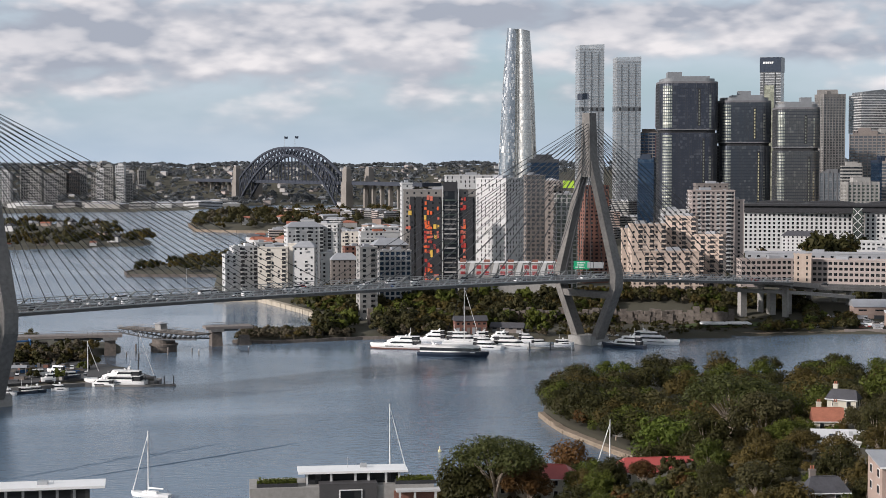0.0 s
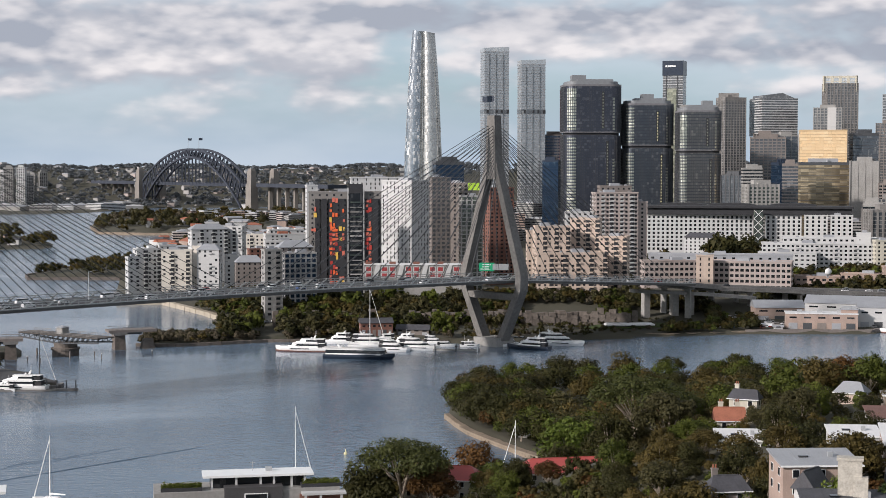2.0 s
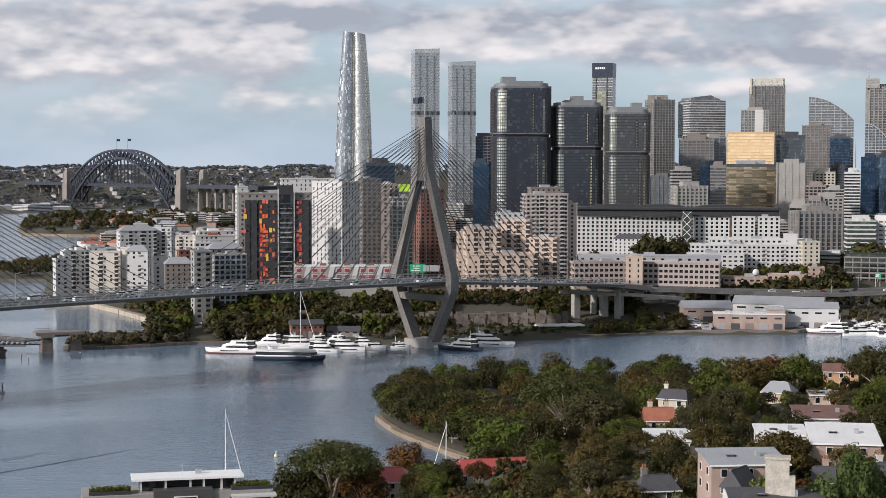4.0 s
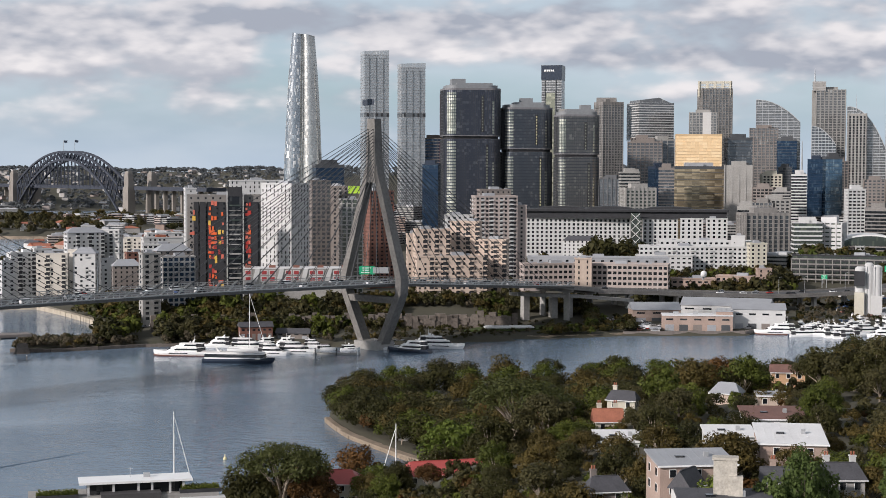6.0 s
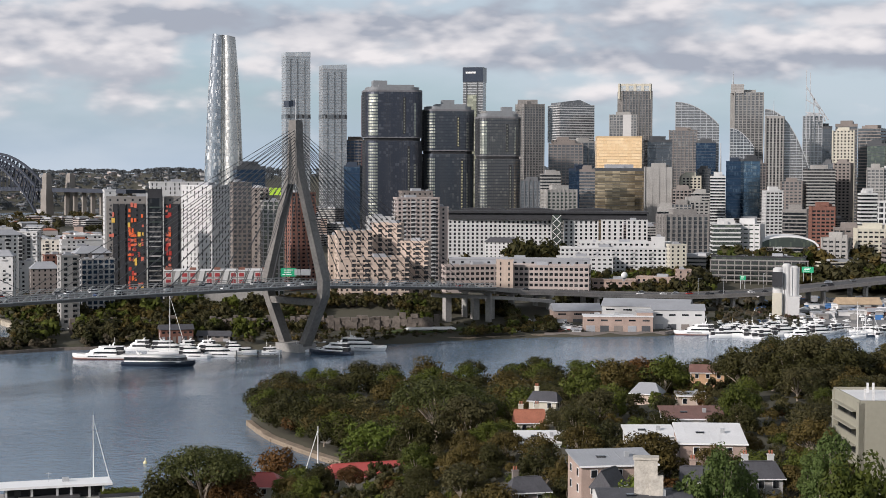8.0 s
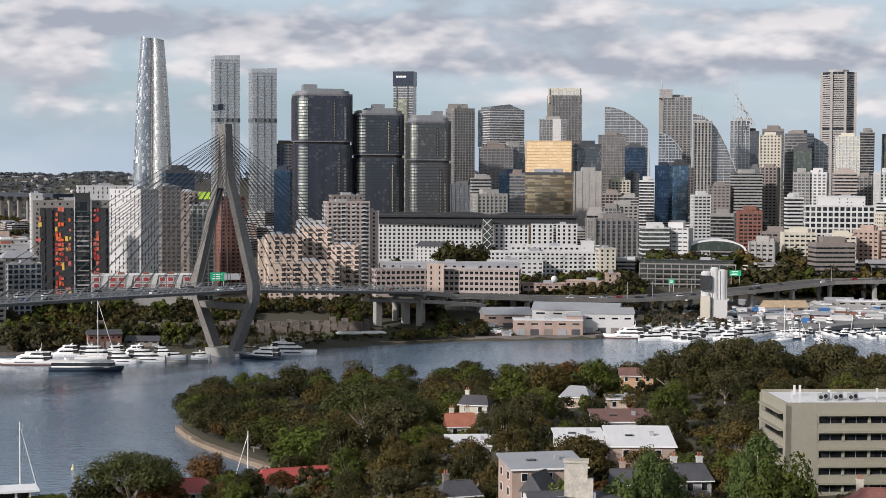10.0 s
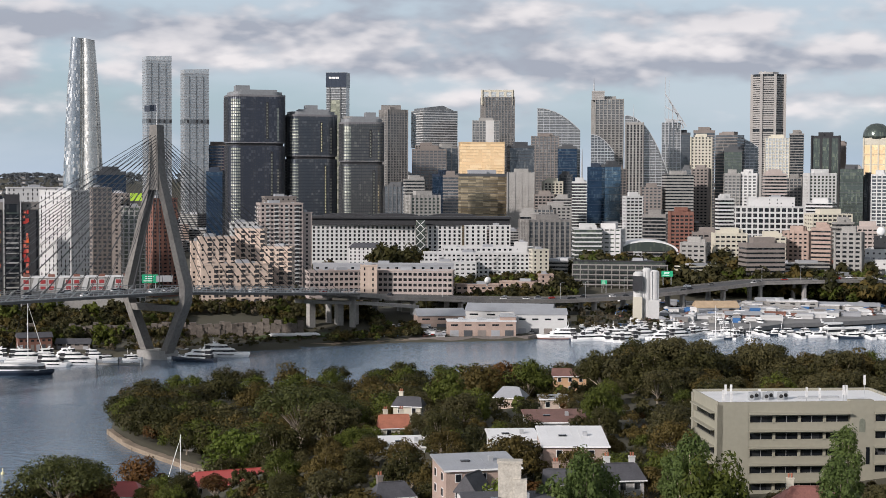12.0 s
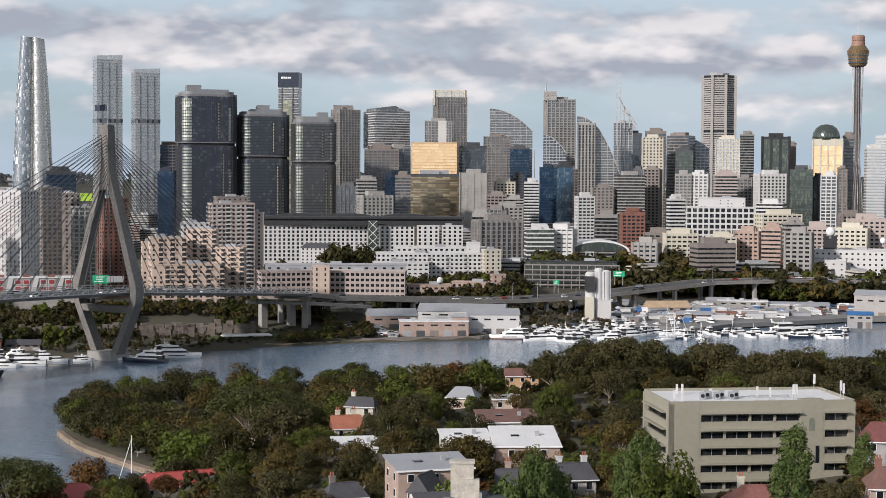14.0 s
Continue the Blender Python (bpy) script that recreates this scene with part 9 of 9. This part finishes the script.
far_houses("low blocks between the city towers", 35, 160, (3, 34), (1700, 2400), (20, 40), (5, 14), WALLS + [brown_wall, concrete])
# towers of the far shore
rnd = random.Random(77)
for px in range(26):
    b, d = rnd.uniform(-17.5, -10.2), rnd.uniform(3500, 4100)
    x, y = d * math.sin(radians(b)), d * math.cos(radians(b))
    w = rnd.uniform(18, 34)
    tower("distant tower of flats on the far shore", x, y, w, rnd.uniform(55, 98), window_glass, rnd.choice((concrete, white_wall, brown_wall, grey_wall)), rnd.uniform(-25, 25), 0.7, 3.4, 5, 0.45, 0.3, 2, name="apartment_tower")

# ---- terminal yard on the left bank ----
yard = Geo().prism([(-201.5, 663.3), (-181.7, 676.6), (-160.8, 687.0), (-154.3, 692.3), (-125.0, 697.7), (-143.1, 729.9), (-168.0, 754.5), (-206.5, 769.6), (-233.5, 769.6)], 0.6, 2.5)
tagged(new("yard", yard.data("yard", asphalt)), "grey asphalt wharf yard", "yard", kind="structure")
rnd = random.Random(44)
for k in range(64):
    x, y = -181.8, 705.0
    a, b = rnd.uniform(-16, 22), rnd.uniform(-22, 40)
    if coast_distance(np.array([x + a]), np.array([y + b]))[0] < 4:
        continue
    m = rnd.choice((blue_paint, concrete_dark, steel_dark, orange_paint, brown_wall, rock_dark, rock_dark, asphalt, steel_dark, concrete, brick_red))
    ob = thing("stacked_crate", "weathered crates and gear stacked on the wharf yard", "crate", x + a, y + b, 2.5, rnd.uniform(0, 90), "gear on the wharf yard")
    w, d, h = rnd.uniform(1.0, 4.5), rnd.uniform(0.8, 2.2), rnd.uniform(0.5, 1.7)
    part("box", Geo().box(0, 0, 0, w, d, h), m, ob)
    part("lid", Geo().box(0, 0, h, w * 1.03, d * 1.03, 0.12), steel_dark, ob)
blue = thing("travel_lift", "blue steel boat hoist with orange floats", "hoist", -202.1, 771.4, 2.5, 20)
for q in (-4, 4):
    for r_ in (-3, 3):
        part("leg", Geo().box(q, r_, 0, 0.6, 0.6, 8), blue_paint, blue)
    part("side_beam", Geo().beam((q, -3.3, 8), (q, 3.3, 8), 0.7), blue_paint, blue)
part("cross_beam", Geo().beam((-4.3, 3, 7.2), (4.3, 3, 7.2), 0.7), blue_paint, blue)
for q in (-2, 0.5, 2.4):
    part("float", Geo().lathe([(0.1, 3.0), (0.8, 3.5), (0.8, 4.3), (0.1, 4.8)], q, -3, 10), orange_paint, blue, smooth=True)

# ---- rowing park, cliff and rail embankment ----
lawn = mat("mown grass", (0.075, 0.105, 0.03), 0.95, vary=0.25, scale=0.1, fine=1.5)
gl_ = Geo()
gl_.loft([[(x, y, 2.4) for x, y in ((132.2, 910.2), (177.8, 915.2), (228.2, 916.2), (231.5, 929.2), (182.8, 941.1), (152.7, 941.5))], [(x, y, 3.2) for x, y in ((132.2, 910.2), (177.8, 915.2), (228.2, 916.2), (231.5, 929.2), (182.8, 941.1), (152.7, 941.5))]])
tagged(new("lawn", gl_.data("lawn", lawn)), "strip of mown grass beside the water", "lawn", kind="structure")
for x, y in ((153.3, 913.8), (167.0, 913.8)):
    ob = thing("covered_boat_stack", "long white covered rowing shells on low racks", "boat rack", x, y, 3.0, facing(x, y) + 6, 0)
    for k in range(3):
        part("cover", Geo().tube([(-8, k * 1.6, 1.2), (-6, k * 1.6, 1.5), (6, k * 1.6, 1.5), (8, k * 1.6, 1.2)], [0.3, 0.9, 0.9, 0.3], 10), white_paint, ob, smooth=True)
    for q in (-5, 0, 5):
        part("rack", Geo().box(q, 1.6, 0, 0.3, 5, 0.7), steel_dark, ob)
cliff = thing("rock_cliff", "dark cut sandstone cliff above the foreshore", "cliff", 0, 0, 0)
rnd = random.Random(8)
path_ = [Vector((*p, 0)) for p in ((-43.6, 928.0), (-7.8, 931.1), (31.3, 931.1), (67.3, 931.1), (103.2, 931.1), (135.8, 931.1), (167.3, 924.4))]
for a, b in zip(path_, path_[1:]):
    n = int((b - a).length / 3.2)
    for i in range(n):
        p = a + (b - a) * ((i + 0.5) / n)
        z = 1.0
        while z < 9.5:
            h = rnd.uniform(1.8, 3.6)
            q = p + Vector((rnd.uniform(-0.5, 0.5), rnd.uniform(-0.8, 0.8) + z * 0.28, 0))
            part("rock_block", Geo().box(q.x, q.y, z - 0.3, rnd.uniform(3.0, 4.4), 3.4, h, math.degrees(math.atan2(b.y - a.y, b.x - a.x)) + rnd.uniform(-8, 8), rnd.uniform(0.86, 0.98)), rock_dark, cliff)
            z += h * rnd.uniform(0.9, 1.05)

# ---- foreshore path and low wall on the point ----
wall_pts = [(40.4, 571.6), (44.3, 557.0), (50.4, 538.6), (56.3, 522.5), (62.1, 509.3)]
for (x0, y0), (x1, y1) in zip(wall_pts, wall_pts[1:]):
    g = Geo()
    g.beam((x0, y0 + 1, 1.9), (x1, y1 + 1, 1.9), 3.0, 0.5)
    tagged(new("pavement", g.data("pavement", sandstone)), "pale foreshore path behind the sea wall", "path", kind="structure")
shade = thing("park_shelter", "small pale shelter with a dark roof by the water", "shelter", 60.1, 548.9, 1.8, -20)
part("wall", Geo().box(0, 0, 0, 7, 4, 2.6), concrete, shade)
part("roof", Geo().gable(0, 0, 2.6, 7, 4, 1.2, 0.5), slate_roof, shade)

# ---- navigation and wharf piles ----
for x, y in ((-98.6, 816.2), (-121.6, 801.7), (-126.5, 811.3), (-155.8, 792.2), (-148.8, 787.6)):
    ob = thing("mooring_pile", "short dark timber mooring pile", "pile", x, y, 0, 0, "mooring piles")
    part("post", Geo().tube([(0, 0, -2), (0, 0, 2.2)], [0.3, 0.26], 8), brown_wall, ob)
    part("cap", Geo().lathe([(0.34, 2.2), (0.34, 2.35), (0.02, 2.6)], n=8), white_paint, ob)

# boats standing ashore and an awning on the wharf yard
for px, py, L, tn, dk in ((-175.0, 697.4, 8, 20, False), (-170.3, 708.8, 9, 160, False), (-159.1, 690.1, 7, 30, True), (-167.5, 682.9, 6, 200, False)):
    ob = motor_yacht("small white cabin boat on the hardstand", px, py, tn, L, 1, dk, None, "boats ashore on the wharf yard", True)
    ob.location.z = 3.3
    part("cradle", Geo().box(0, 0, -0.9, L * 0.5, 1.6, 0.9), steel_dark, ob)
awning = thing("yard_awning", "pale grey canvas awning on thin posts", "awning", -188.2, 708.8, 2.5, 12)
part("canopy", Geo().gable(0, 0, 3.0, 9, 5, 0.9, 0.2), grey_roof, awning)
for q in (-4.2, 4.2):
    for r_ in (-2.2, 2.2):
        part("post", Geo().box(q, r_, 0, 0.2, 0.2, 3.0), steel_light, awning)

# ---- wakes on the water ----
def wake(label, pts, width, lift):
    g = Geo()
    rings = []
    for i, (x, y) in enumerate(pts):
        a, b = pts[max(0, i - 1)], pts[min(len(pts) - 1, i + 1)]
        d = Vector((b[0] - a[0], b[1] - a[1], 0)).normalized()
        n = Vector((-d.y, d.x, 0))
        w = width * (0.25 + 0.75 * math.sin(3.1416 * i / (len(pts) - 1)))
        lift_ = lift * math.sin(3.1416 * min(1, max(0, i / (len(pts) - 1)))) * (0.75 + 0.25 * math.sin(i * 2.1))
        c = Vector((x, y, 0))
        rings.append([c - n * w + Vector((0, 0, -0.05)), c - n * w * 0.3 + Vector((0, 0, lift_)), c + n * w * 0.3 + Vector((0, 0, lift_ * 0.6)), c + n * w + Vector((0, 0, -0.05))])
    g.loft(rings, cap=True)
    return tagged(new("wake", g.data("wake", water_mat, True)), label, "wake", kind="structure")


def curve(p, q, r, n=16):
    return [tuple((1 - t) ** 2 * a + 2 * t * (1 - t) * b + t * t * c for a, b, c in zip(p, q, r)) for t in (i / n for i in range(n + 1))]


wake("long low wake of a passed boat", curve((-121.3, 475.0), (-82.3, 514.3), (-36.3, 560.7)), 2.4, 0.22)
rnd = random.Random(19)
for k in range(16):
    x0, y0 = -136.3, 475.0
    x0, y0 = x0 + k * 3.3 + rnd.uniform(-2, 2), y0 + k * 3.8 + rnd.uniform(-2, 2)
    d_ = rnd.uniform(10, 22)
    wake("faint curved ripples near the shore", curve((x0, y0), (x0 + d_ * 0.3, y0 + d_ * 0.75), (x0 + d_ * 0.9, y0 + d_ * 1.15), 8), 1.3, 0.12)
wake("curved wake beside the wharf pontoon", curve((-139.2, 673.2), (-120.0, 653.6), (-116.0, 617.5)), 2.2, 0.15)

# ---- market yard ----
yard_grey = mat("worn grey yard surface", (0.17, 0.168, 0.165), 0.85, vary=0.3, scale=0.05, fine=0.6)
yard_pts = [(386.5, 910.5), (419.6, 925.7), (435.5, 902.5), (475.6, 928.4), (519.3, 934.7), (569.1, 948.8), (606.5, 940.0), (704.6, 1092.6), (569.1, 1111.4), (479.3, 1098.0)]
tagged(new("yard", Geo().prism(yard_pts, 0.8, 3.4).data("yard", yard_grey)), "worn grey market yard beside the marina", "yard", kind="structure")
rnd = random.Random(91)
stall_walls = (white_wall, white_wall, blue_paint, concrete, white_roof, grey_roof, brick_red, concrete_dark)
made = 0
while made < 170:
    b, d = radians(rnd.uniform(22.2, 32.5)), rnd.uniform(985, 1195)
    x, y = d * math.sin(b), d * math.cos(b)
    if coast_distance(np.array([x]), np.array([y]))[0] < 6:
        continue
    made += 1
    w, d, h = rnd.uniform(4, 14), rnd.uniform(2.5, 6), rnd.uniform(2.2, 3.8)
    ob = thing("market_stall", "small market stall or stored container in the yard", "stall", x, y, max(3.3, ground_at(x, y) - 0.2), -22 + rnd.choice((0, 0, 90)) + rnd.uniform(-8, 8), "stalls in the yard")
    m = rnd.choice(stall_walls)
    part("wall", Geo().box(0, 0, 0, w, d, h), m, ob)
    part("roof", Geo().gable(0, 0, h, w, d, rnd.uniform(0.2, 1.0), 0.3), rnd.choice((white_roof, grey_roof, m, concrete)), ob)
heaps = {}
for k in range(420):
    b, d = radians(rnd.uniform(21.4, 32.5)), rnd.uniform(975, 1200)
    if k > 330:
        b, d = radians(rnd.uniform(13.0, 20.5)), rnd.uniform(922, 985)
    x, y = d * math.sin(b), d * math.cos(b)
    if coast_distance(np.array([x]), np.array([y]))[0] < 3:
        continue
    z, t, L = ground_at(x, y) + 0.1 if k > 330 else max(3.35, ground_at(x, y)), rnd.uniform(0, 180), rnd.uniform(3.8, 6.5)
    g = heaps.setdefault(rnd.choice((white_paint, white_paint, steel_light, navy_paint, grey_wall, blue_paint, brick_red)), Geo())
    g.box(x, y, z + 0.3, L, 1.9, 0.9, t, 0.96)
    heaps.setdefault(window_glass, Geo()).box(x, y, z + 1.15, L * 0.55, 1.7, 0.6, t, 0.85)
    g.box(x, y, z + 1.72, L * 0.46, 1.45, 0.12, t)
for m, g in heaps.items():
    tagged(new("parked_vehicles", g.data("parked_vehicles", m)), "crowded parked vans and cars in the market yard", "vehicles", kind="stuff")
